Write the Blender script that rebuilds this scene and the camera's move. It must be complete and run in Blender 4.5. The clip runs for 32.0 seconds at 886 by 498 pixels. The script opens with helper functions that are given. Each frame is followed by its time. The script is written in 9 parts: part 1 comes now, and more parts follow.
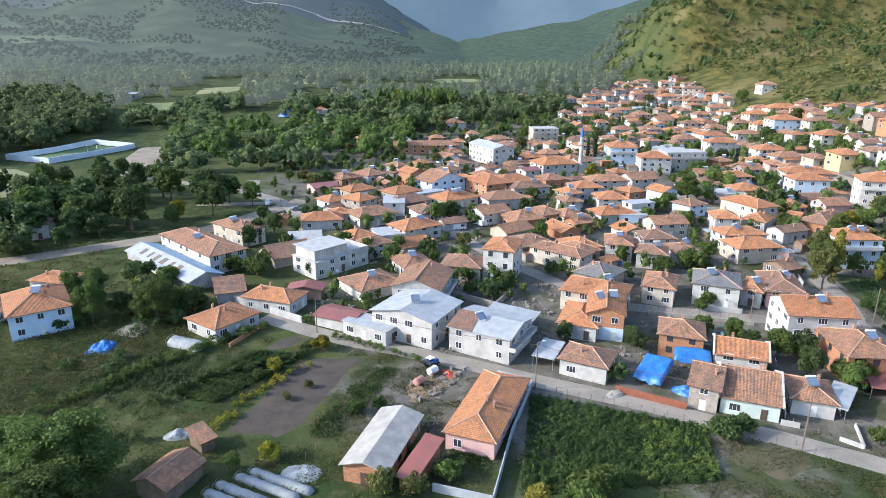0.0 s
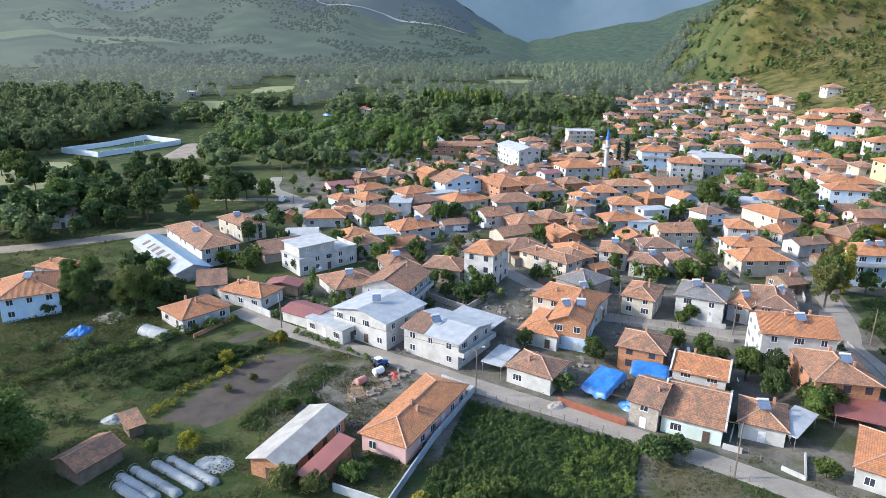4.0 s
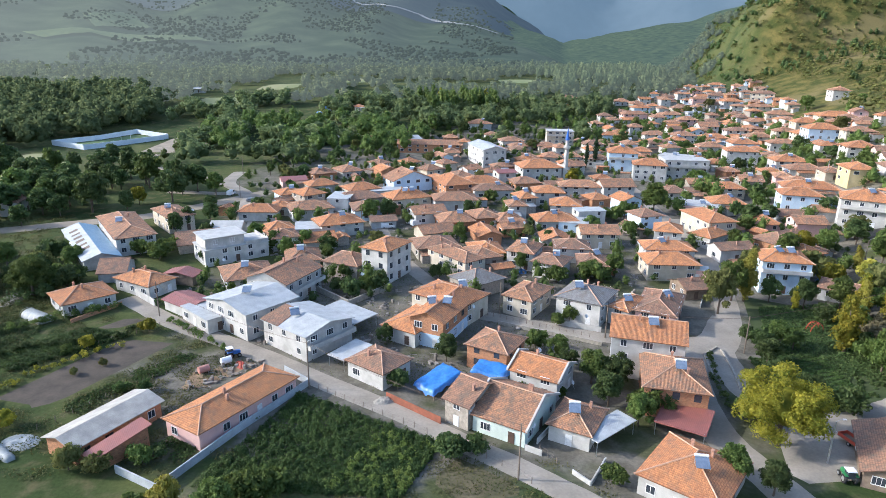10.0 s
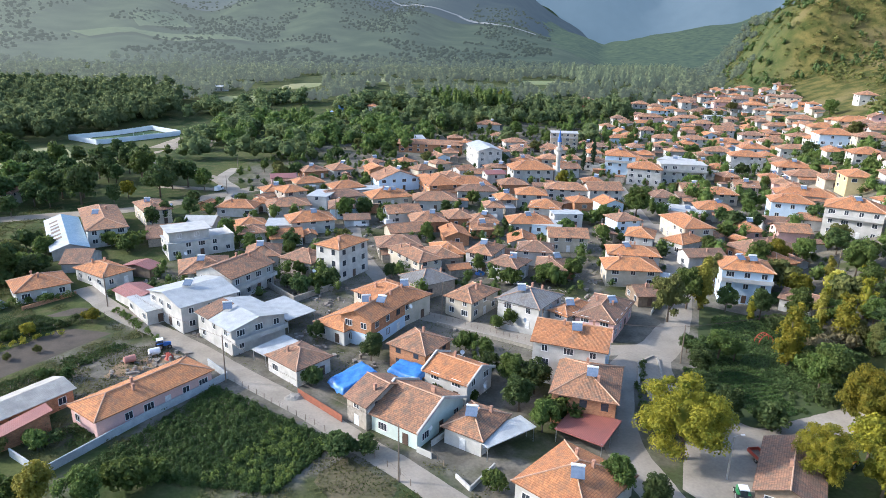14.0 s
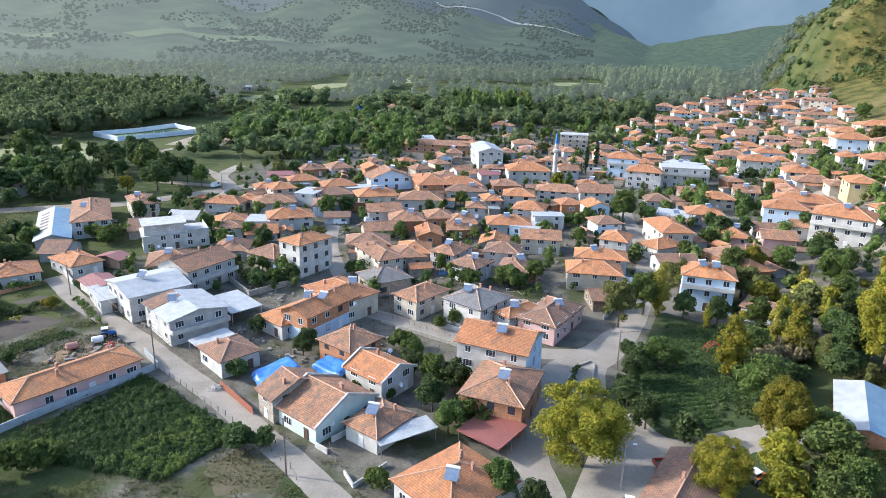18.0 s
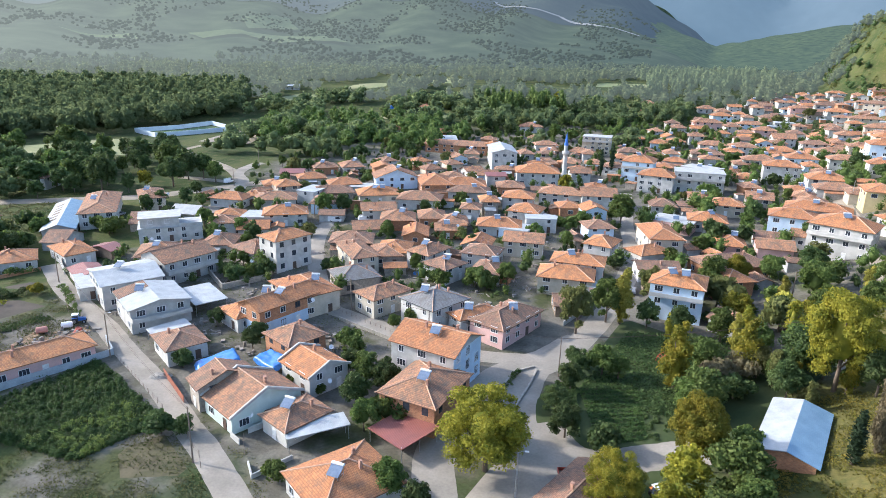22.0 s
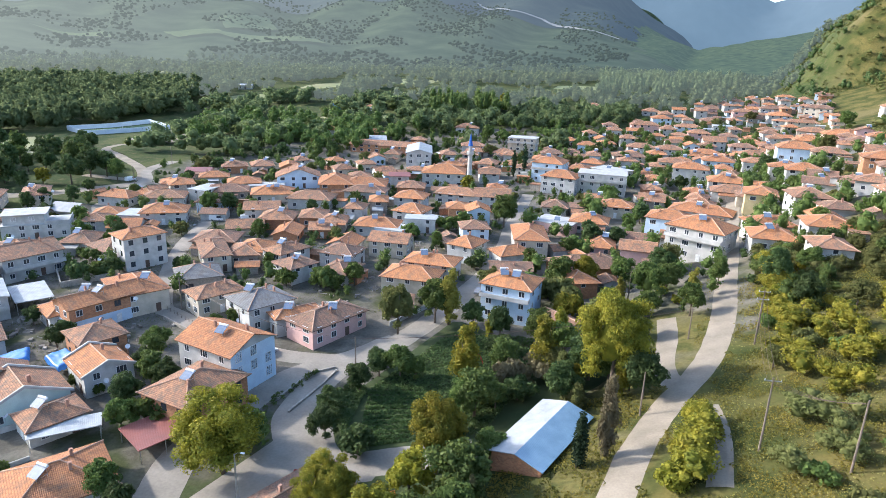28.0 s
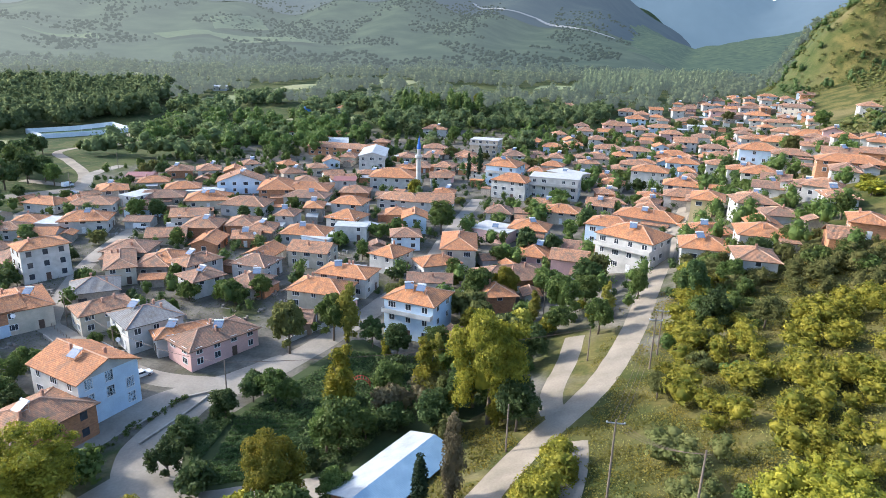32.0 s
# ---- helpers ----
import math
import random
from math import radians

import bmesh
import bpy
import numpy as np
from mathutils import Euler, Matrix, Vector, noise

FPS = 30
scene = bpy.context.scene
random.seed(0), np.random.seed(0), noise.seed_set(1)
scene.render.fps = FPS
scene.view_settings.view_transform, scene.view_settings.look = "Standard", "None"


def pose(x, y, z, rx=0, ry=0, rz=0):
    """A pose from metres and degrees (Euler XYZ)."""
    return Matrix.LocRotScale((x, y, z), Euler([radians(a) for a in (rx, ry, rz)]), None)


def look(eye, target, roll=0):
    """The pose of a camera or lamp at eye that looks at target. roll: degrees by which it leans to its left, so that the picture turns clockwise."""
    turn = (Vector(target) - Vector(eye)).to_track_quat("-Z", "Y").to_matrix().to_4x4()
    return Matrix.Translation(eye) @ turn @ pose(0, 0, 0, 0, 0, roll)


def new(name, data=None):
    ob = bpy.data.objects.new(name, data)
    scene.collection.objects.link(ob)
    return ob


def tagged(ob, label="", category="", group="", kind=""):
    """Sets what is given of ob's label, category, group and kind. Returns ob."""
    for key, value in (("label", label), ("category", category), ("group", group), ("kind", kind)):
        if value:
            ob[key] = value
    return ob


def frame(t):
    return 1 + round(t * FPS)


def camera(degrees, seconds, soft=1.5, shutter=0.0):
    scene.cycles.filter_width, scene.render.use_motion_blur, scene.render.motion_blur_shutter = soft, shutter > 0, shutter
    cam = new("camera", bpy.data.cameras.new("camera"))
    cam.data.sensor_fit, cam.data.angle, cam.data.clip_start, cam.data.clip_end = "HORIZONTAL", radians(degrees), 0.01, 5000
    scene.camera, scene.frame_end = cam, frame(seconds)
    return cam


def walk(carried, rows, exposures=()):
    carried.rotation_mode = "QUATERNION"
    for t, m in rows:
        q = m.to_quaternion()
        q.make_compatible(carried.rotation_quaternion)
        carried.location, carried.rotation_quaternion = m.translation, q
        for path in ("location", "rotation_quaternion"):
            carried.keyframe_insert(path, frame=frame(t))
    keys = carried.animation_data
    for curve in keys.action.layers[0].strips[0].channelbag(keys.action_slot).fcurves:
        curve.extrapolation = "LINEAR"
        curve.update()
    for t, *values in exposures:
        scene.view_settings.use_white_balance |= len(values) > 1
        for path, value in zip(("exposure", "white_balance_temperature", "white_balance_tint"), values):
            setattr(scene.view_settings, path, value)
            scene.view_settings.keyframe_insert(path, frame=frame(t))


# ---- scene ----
import functools

cam = camera(69.48, 32.0, soft=0.6)
walk(cam, [
    (0, look((-15.421, 4.542, 64.192), (7.986, 97.159, 34.625), 0.49)),
    (0.5, look((-12.538, 3.984, 64.218), (8.367, 97.163, 34.543), 0.45)),
    (1, look((-9.636, 3.464, 64.252), (5.621, 97.729, 34.564), 0.58)),
    (1.5, look((-6.725, 2.997, 64.292), (5.695, 97.654, 34.530), 0.52)),
    (2, look((-3.757, 2.560, 64.337), (8.850, 97.231, 34.699), 0.63)),
    (3.5, look((5.477, 1.232, 64.449), (18.269, 95.891, 34.850), 0.57)),
    (6, look((22.250, -0.910, 64.519), (35.497, 93.663, 34.845), 0.57)),
    (7.5, look((32.163, -2.158, 64.330), (45.767, 92.384, 34.719), 0.71)),
    (8, look((35.449, -2.529, 64.270), (48.606, 92.081, 34.674), 0.78)),
    (8.5, look((38.709, -2.895, 64.212), (50.436, 91.895, 34.590), 0.71)),
    (9, look((41.944, -3.229, 64.162), (51.609, 91.789, 34.526), 0.80)),
    (11, look((54.389, -4.133, 64.036), (59.283, 91.244, 34.384), 0.88)),
    (12, look((60.442, -4.154, 64.048), (63.867, 91.301, 34.439), 0.93)),
    (13, look((66.327, -3.998, 63.992), (68.297, 91.480, 34.326), 1.12)),
    (14.5, look((75.024, -3.852, 63.928), (75.024, 91.671, 34.343), 1.32)),
    (16.5, look((86.841, -3.190, 63.680), (85.255, 92.367, 34.245), 1.47)),
    (17, look((89.819, -3.035, 63.668), (86.922, 92.494, 34.242), 1.42)),
    (18, look((95.828, -2.770, 63.720), (89.302, 92.542, 34.171), 1.36)),
    (19, look((102.029, -2.349, 63.884), (92.004, 92.603, 34.160), 1.14)),
    (21, look((113.827, -1.123, 64.343), (98.322, 93.082, 34.592), 1.45)),
    (22, look((119.798, -0.274, 64.512), (104.212, 93.916, 34.757), 1.38)),
    (23, look((126.096, 0.853, 64.584), (110.578, 95.075, 34.894), 1.49)),
    (25, look((139.340, 3.283, 64.591), (124.107, 97.559, 34.925), 1.52)),
    (28, look((159.200, 7.959, 64.500), (144.562, 102.396, 35.047), 1.91)),
    (30, look((171.629, 13.383, 64.591), (156.917, 107.800, 35.111), 1.80)),
    (32, look((180.596, 21.848, 65.051), (165.625, 116.228, 35.586), 1.65)),
], exposures=[(0, 1.3, 5750, 10), (7, 1.28, 5750, 10), (14, 1.38, 5850, 10), (20, 1.52, 5850, 10), (32, 1.57, 5850, 10)])

# ---- daylight ----
SUN_AZ, SUN_EL = -84.0, 27.0        # degrees from north, over the western slope
world = bpy.data.worlds.new("world")
scene.world = world
world.use_nodes = True
wn = world.node_tree
sky = wn.nodes.new("ShaderNodeTexSky")
sky.sky_type, sky.sun_disc = "NISHITA", False
sky.sun_elevation, sky.sun_rotation = radians(SUN_EL), radians(SUN_AZ)
sky.air_density, sky.dust_density = 1.0, 2.0
wn.links.new(sky.outputs[0], wn.nodes["Background"].inputs[0])
wn.nodes["Background"].inputs[1].default_value = 0.15
sun_data = bpy.data.lights.new("sun", "SUN")
sun_data.energy, sun_data.angle, sun_data.color = 2.25, radians(2.0), (1.0, 0.92, 0.8)
sun = new("sun", sun_data)
a, e = radians(SUN_AZ), radians(SUN_EL)
sun.matrix_world = look((300 * math.sin(a) * math.cos(e), 300 * math.cos(a) * math.cos(e), 300 * math.sin(e)), (0, 0, 0))


# ---- materials ----
def material(name, col, col2=None, rough=0.85, scale=1.5, fine=14.0, bump=0.15, metal=0.0, coords="Object", vary=0.0, spec=0.3):
    """A surface of two colours mixed by broad noise, with fine grain and relief."""
    m = bpy.data.materials.new(name)
    m.use_nodes = True
    nt = m.node_tree
    n, ln = nt.nodes, nt.links.new
    b = n["Principled BSDF"]
    b.inputs["Roughness"].default_value, b.inputs["Metallic"].default_value = rough, metal
    b.inputs["Specular IOR Level"].default_value = spec
    tc = n.new("ShaderNodeTexCoord")
    big, small = n.new("ShaderNodeTexNoise"), n.new("ShaderNodeTexNoise")
    big.inputs["Scale"].default_value, big.inputs["Detail"].default_value = scale, 4
    small.inputs["Scale"].default_value, small.inputs["Detail"].default_value = fine, 3
    ln(tc.outputs[coords], big.inputs["Vector"])
    ln(tc.outputs[coords], small.inputs["Vector"])
    ramp = n.new("ShaderNodeMapRange")
    ramp.inputs[1].default_value, ramp.inputs[2].default_value = 0.35, 0.68
    ln(big.outputs[0], ramp.inputs[0])
    mix = n.new("ShaderNodeMix")
    mix.data_type = "RGBA"
    mix.inputs[6].default_value = (*col, 1)
    mix.inputs[7].default_value = (*(col2 or [c * 0.72 for c in col]), 1)
    ln(ramp.outputs[0], mix.inputs[0])
    hsv = n.new("ShaderNodeHueSaturation")
    grain = n.new("ShaderNodeMapRange")
    grain.inputs[3].default_value, grain.inputs[4].default_value = 0.8, 1.2
    ln(small.outputs[0], grain.inputs[0])
    ln(mix.outputs[2], hsv.inputs["Color"])
    value = grain.outputs[0]
    if vary:
        info = n.new("ShaderNodeObjectInfo")
        r = n.new("ShaderNodeMapRange")
        r.inputs[3].default_value, r.inputs[4].default_value = 1 - vary, 1 + vary
        ln(info.outputs["Random"], r.inputs[0])
        mul = n.new("ShaderNodeMath")
        mul.operation = "MULTIPLY"
        ln(grain.outputs[0], mul.inputs[0])
        ln(r.outputs[0], mul.inputs[1])
        value = mul.outputs[0]
    ln(value, hsv.inputs["Value"])
    ln(hsv.outputs[0], b.inputs["Base Color"])
    bp = n.new("ShaderNodeBump")
    bp.inputs["Strength"].default_value, bp.inputs["Distance"].default_value = bump, 0.05
    ln(small.outputs[0], bp.inputs["Height"])
    ln(bp.outputs[0], b.inputs["Normal"])
    return m


def tiled(name, col, col2, lichen, row=0.36, column=0.24):
    """Clay roof tiles in courses: u runs along the eave, v up the slope, in metres."""
    m = bpy.data.materials.new(name)
    m.use_nodes = True
    nt = m.node_tree
    n, ln = nt.nodes, nt.links.new
    b = n["Principled BSDF"]
    b.inputs["Roughness"].default_value = 0.8
    b.inputs["Specular IOR Level"].default_value = 0.25
    uv = n.new("ShaderNodeUVMap")
    sep = n.new("ShaderNodeSeparateXYZ")
    ln(uv.outputs[0], sep.inputs[0])

    def calc(op, x, y=None):
        k = n.new("ShaderNodeMath")
        k.operation = op
        for i, s in enumerate((x, y)):
            if s is None:
                continue
            if isinstance(s, float):
                k.inputs[i].default_value = s
            else:
                ln(s, k.inputs[i])
        return k.outputs[0]
    course = calc("DIVIDE", sep.outputs[1], row)
    pan = calc("DIVIDE", sep.outputs[0], column)
    saw = calc("FRACT", course)
    roll = calc("ABSOLUTE", calc("SINE", calc("MULTIPLY", pan, 3.14159)))
    height = calc("ADD", calc("MULTIPLY", saw, -0.7), calc("MULTIPLY", roll, 0.6))
    cell = n.new("ShaderNodeCombineXYZ")
    ln(calc("FLOOR", pan), cell.inputs[0])
    ln(calc("FLOOR", course), cell.inputs[1])
    white = n.new("ShaderNodeTexWhiteNoise")
    white.noise_dimensions = "3D"
    info = n.new("ShaderNodeObjectInfo")
    ln(info.outputs["Random"], cell.inputs[2])
    ln(cell.outputs[0], white.inputs["Vector"])
    tc = n.new("ShaderNodeTexCoord")
    noise_a = n.new("ShaderNodeTexNoise")
    noise_a.inputs["Scale"].default_value, noise_a.inputs["Detail"].default_value = 0.8, 8
    ln(tc.outputs["Object"], noise_a.inputs["Vector"])
    mix = n.new("ShaderNodeMix")
    mix.data_type = "RGBA"
    mix.inputs[6].default_value, mix.inputs[7].default_value = (*col, 1), (*col2, 1)
    blotch = n.new("ShaderNodeTexNoise")
    blotch.inputs["Scale"].default_value, blotch.inputs["Detail"].default_value = 0.45, 6
    ln(tc.outputs["Object"], blotch.inputs["Vector"])
    blend = calc("ADD", calc("MULTIPLY", calc("POWER", white.outputs[0], 1.4), 0.75), calc("SUBTRACT", calc("ADD", calc("MULTIPLY", info.outputs["Random"], 0.35), calc("MULTIPLY", blotch.outputs[0], 1.1)), 0.45))
    ln(blend, mix.inputs[0])
    mix2 = n.new("ShaderNodeMix")
    mix2.data_type = "RGBA"
    mix2.inputs[7].default_value = (0.16, 0.13, 0.10, 1)
    spread = n.new("ShaderNodeMapRange")
    spread.inputs[1].default_value, spread.inputs[2].default_value = 0.46, 0.68
    spread.inputs[4].default_value = lichen
    ln(noise_a.outputs[0], spread.inputs[0])
    ln(spread.outputs[0], mix2.inputs[0])
    ln(mix.outputs[2], mix2.inputs[6])
    # joints darkened in colour: shadow under tile overlaps, plus gathered dirt
    joint = n.new("ShaderNodeMapRange")
    joint.inputs[1].default_value, joint.inputs[2].default_value = 0.0, 0.35
    joint.inputs[3].default_value, joint.inputs[4].default_value = 0.55, 1.05
    ln(calc("MINIMUM", saw, calc("ADD", roll, 0.05)), joint.inputs[0])
    shade_and_dirt = n.new("ShaderNodeHueSaturation")
    ln(joint.outputs[0], shade_and_dirt.inputs["Value"])
    ln(mix2.outputs[2], shade_and_dirt.inputs["Color"])
    ln(shade_and_dirt.outputs[0], b.inputs["Base Color"])
    bp = n.new("ShaderNodeBump")
    bp.inputs["Strength"].default_value, bp.inputs["Distance"].default_value = 0.7, 0.1
    ln(height, bp.inputs["Height"])
    ln(bp.outputs[0], b.inputs["Normal"])
    return m


def ribbed(name, col, col2, step=0.3, metal=0.0, rough=0.45):
    """Profiled sheet: ribs run up the slope."""
    m = material(name, col, col2, rough=rough, scale=0.5, fine=5.0, bump=0.05, metal=metal, spec=0.5)
    n, ln = m.node_tree.nodes, m.node_tree.links.new
    uv, w = n.new("ShaderNodeUVMap"), n.new("ShaderNodeTexWave")
    w.inputs["Scale"].default_value = 0.314 / step
    ln(uv.outputs[0], w.inputs["Vector"])
    bp = n.new("ShaderNodeBump")
    bp.inputs["Strength"].default_value, bp.inputs["Distance"].default_value = 0.5, 0.04
    ln(w.outputs[1], bp.inputs["Height"])
    ln(bp.outputs[0], n["Principled BSDF"].inputs["Normal"])
    return m


def foliage(name, col, col2, gloss=0.6, shine=0.15, clump=0.55, through_light=0.36):
    """Leaves of two colours, mixed leaf by leaf and in clumps some metres wide, with light shining through them."""
    m = bpy.data.materials.new(name)
    m.use_nodes = True
    n, ln = m.node_tree.nodes, m.node_tree.links.new
    b = n["Principled BSDF"]
    b.inputs["Roughness"].default_value = gloss
    b.inputs["Specular IOR Level"].default_value = shine
    geo, info, cloud = n.new("ShaderNodeNewGeometry"), n.new("ShaderNodeObjectInfo"), n.new("ShaderNodeTexNoise")
    cloud.inputs["Scale"].default_value, cloud.inputs["Detail"].default_value = clump, 3
    ln(geo.outputs["Position"], cloud.inputs["Vector"])
    wide = n.new("ShaderNodeMapRange")
    wide.inputs[1].default_value, wide.inputs[2].default_value = 0.32, 0.68
    wide.inputs[4].default_value = 0.65
    ln(cloud.outputs[0], wide.inputs[0])
    both = n.new("ShaderNodeMath")
    both.operation, both.inputs[1].default_value = "MULTIPLY_ADD", 0.35
    ln(geo.outputs["Random Per Island"], both.inputs[0])
    ln(wide.outputs[0], both.inputs[2])
    mix = n.new("ShaderNodeMix")
    mix.data_type = "RGBA"
    mix.inputs[6].default_value, mix.inputs[7].default_value = (*col, 1), (*col2, 1)
    ln(both.outputs[0], mix.inputs[0])
    hsv = n.new("ShaderNodeHueSaturation")
    for out, socket, low, high in (("Random", "Value", 0.78, 1.22), ("Random", "Hue", 0.49, 0.51)):
        r = n.new("ShaderNodeMapRange")
        r.inputs[3].default_value, r.inputs[4].default_value = low, high
        ln(info.outputs[out], r.inputs[0])
        ln(r.outputs[0], hsv.inputs[socket])
    ln(mix.outputs[2], hsv.inputs["Color"])
    ln(hsv.outputs[0], b.inputs["Base Color"])
    tr = n.new("ShaderNodeBsdfTranslucent")
    ln(hsv.outputs[0], tr.inputs["Color"])
    mx = n.new("ShaderNodeMixShader")
    mx.inputs[0].default_value = through_light
    ln(b.outputs[0], mx.inputs[1])
    ln(tr.outputs[0], mx.inputs[2])
    ln(mx.outputs[0], n["Material Output"].inputs["Surface"])
    return m


def bricked(name, col, col2, mortar):
    """Unplastered hollow bricks, laid in courses on upright walls."""
    m = material(name, col, col2, scale=1.2, fine=9, vary=0.1)
    n, ln = m.node_tree.nodes, m.node_tree.links.new
    b, tc, sep = n["Principled BSDF"], n.new("ShaderNodeTexCoord"), n.new("ShaderNodeSeparateXYZ")
    ln(tc.outputs["Object"], sep.inputs[0])
    along, flat, courses = n.new("ShaderNodeMath"), n.new("ShaderNodeCombineXYZ"), n.new("ShaderNodeTexBrick")
    ln(sep.outputs[0], along.inputs[0])
    ln(sep.outputs[1], along.inputs[1])
    ln(along.outputs[0], flat.inputs[0])
    ln(sep.outputs[2], flat.inputs[1])
    ln(flat.outputs[0], courses.inputs["Vector"])
    for socket, value in (("Scale", 1.0), ("Mortar Size", 0.02), ("Brick Width", 0.4), ("Row Height", 0.21), ("Bias", -0.1)):
        courses.inputs[socket].default_value = value
    courses.inputs["Color1"].default_value = (1, 1, 1, 1)
    courses.inputs["Color2"].default_value = (0.62, 0.62, 0.62, 1)
    courses.inputs["Mortar"].default_value = (*mortar, 1)
    mul = n.new("ShaderNodeMix")
    mul.data_type, mul.blend_type = "RGBA", "MULTIPLY"
    mul.inputs[0].default_value = 1.0
    ln(b.inputs["Base Color"].links[0].from_socket, mul.inputs[6])
    ln(courses.outputs["Color"], mul.inputs[7])
    ln(mul.outputs[2], b.inputs["Base Color"])
    return m


WALL = {
    "white": material("white_plaster", (0.52, 0.505, 0.48), (0.38, 0.37, 0.345), scale=0.5, vary=0.08),
    "cream": material("cream_plaster", (0.52, 0.46, 0.37), (0.39, 0.35, 0.28), scale=0.5, vary=0.1),
    "sky": material("pale_blue_plaster", (0.55, 0.66, 0.76), (0.46, 0.56, 0.67), scale=0.5, vary=0.08),
    "pink": material("pink_plaster", (0.66, 0.42, 0.38), (0.55, 0.36, 0.33), scale=0.5, vary=0.06),
    "mint": material("mint_plaster", (0.6, 0.68, 0.62), (0.5, 0.57, 0.52), scale=0.5),
    "yellow": material("yellow_plaster", (0.55, 0.45, 0.25), (0.46, 0.37, 0.2), scale=0.5),
    "grey": material("grey_render", (0.42, 0.42, 0.41), (0.3, 0.3, 0.29), scale=0.6, vary=0.12),
    "stone": material("rubble_stone", (0.36, 0.32, 0.27), (0.24, 0.21, 0.18), scale=1.6, fine=5, bump=0.5, vary=0.12),
    "brick": bricked("hollow_brick", (0.52, 0.24, 0.125), (0.42, 0.2, 0.11), (0.75, 0.95, 1.0)),
    "brown": material("weathered_boards", (0.24, 0.18, 0.13), (0.16, 0.12, 0.09), scale=1.2, vary=0.15),
}
ROOF = {
    "orange": tiled("orange_clay_tiles", (0.6, 0.265, 0.11), (0.36, 0.155, 0.075), 0.45),
    "rust": tiled("aged_clay_tiles", (0.53, 0.26, 0.135), (0.25, 0.14, 0.09), 0.75),
    "brown": tiled("old_brown_tiles", (0.4, 0.215, 0.13), (0.2, 0.12, 0.085), 0.7),
    "slate": tiled("grey_weathered_tiles", (0.25, 0.245, 0.24), (0.19, 0.185, 0.18), 0.5),
    "tin": ribbed("pale_metal_sheet", (0.42, 0.435, 0.44), (0.31, 0.325, 0.33), rough=0.6),
    "fibre": ribbed("grey_fibre_cement_sheet", (0.43, 0.405, 0.36), (0.3, 0.285, 0.255), rough=0.95),
    "steel_blue": ribbed("blue_grey_sheet", (0.22, 0.34, 0.45), (0.17, 0.28, 0.38)),
    "maroon": ribbed("maroon_metal_sheet", (0.27, 0.095, 0.075), (0.22, 0.085, 0.07)),
    "blue": material("blue_tarpaulin", (0.045, 0.19, 0.5), (0.03, 0.13, 0.38), rough=0.4, scale=1.2, fine=3.0, bump=0.6, spec=0.5),
    "concrete": material("concrete_slab", (0.45, 0.45, 0.44), (0.35, 0.35, 0.34), scale=0.5),
}
RIDGE = material("ridge_tile_mortar", (0.5, 0.33, 0.23), (0.42, 0.25, 0.17), fine=8)
FRAME = material("white_window_frame", (0.78, 0.78, 0.77), rough=0.4, fine=4)
DARK_FRAME = material("dark_painted_wood", (0.12, 0.08, 0.06), rough=0.6)
GLASS = material("window_glass", (0.05, 0.06, 0.075), (0.03, 0.035, 0.045), rough=0.08, spec=0.7, bump=0.0)
METAL = material("galvanised_steel", (0.5, 0.51, 0.52), rough=0.35, metal=0.8, fine=6)
PANEL = material("solar_collector_glass", (0.16, 0.2, 0.27), (0.11, 0.15, 0.22), rough=0.22, spec=0.7, bump=0.0)
ENAMEL = material("white_enamel", (0.8, 0.8, 0.8), (0.7, 0.7, 0.7), rough=0.3)
CHIMNEY = material("chimney_brick", (0.45, 0.25, 0.17), (0.35, 0.2, 0.15), scale=2)
TIMBER = material("grey_timber", (0.22, 0.17, 0.13), (0.15, 0.12, 0.1), scale=2)
ROAD = material("dusty_concrete_road", (0.31, 0.275, 0.23), (0.22, 0.195, 0.16), scale=0.15, fine=2.2, bump=0.3, rough=0.95)
GRAVEL = material("pale_gravel", (0.29, 0.245, 0.19), (0.205, 0.175, 0.132), scale=0.2, fine=3.0, bump=0.4, rough=0.95)
SOIL = material("tilled_soil", (0.088, 0.072, 0.057), (0.06, 0.05, 0.04), scale=0.3, fine=2.5, bump=0.6, rough=1.0)
BARK = material("bark", (0.16, 0.12, 0.09), (0.1, 0.08, 0.06), scale=3, bump=0.5)
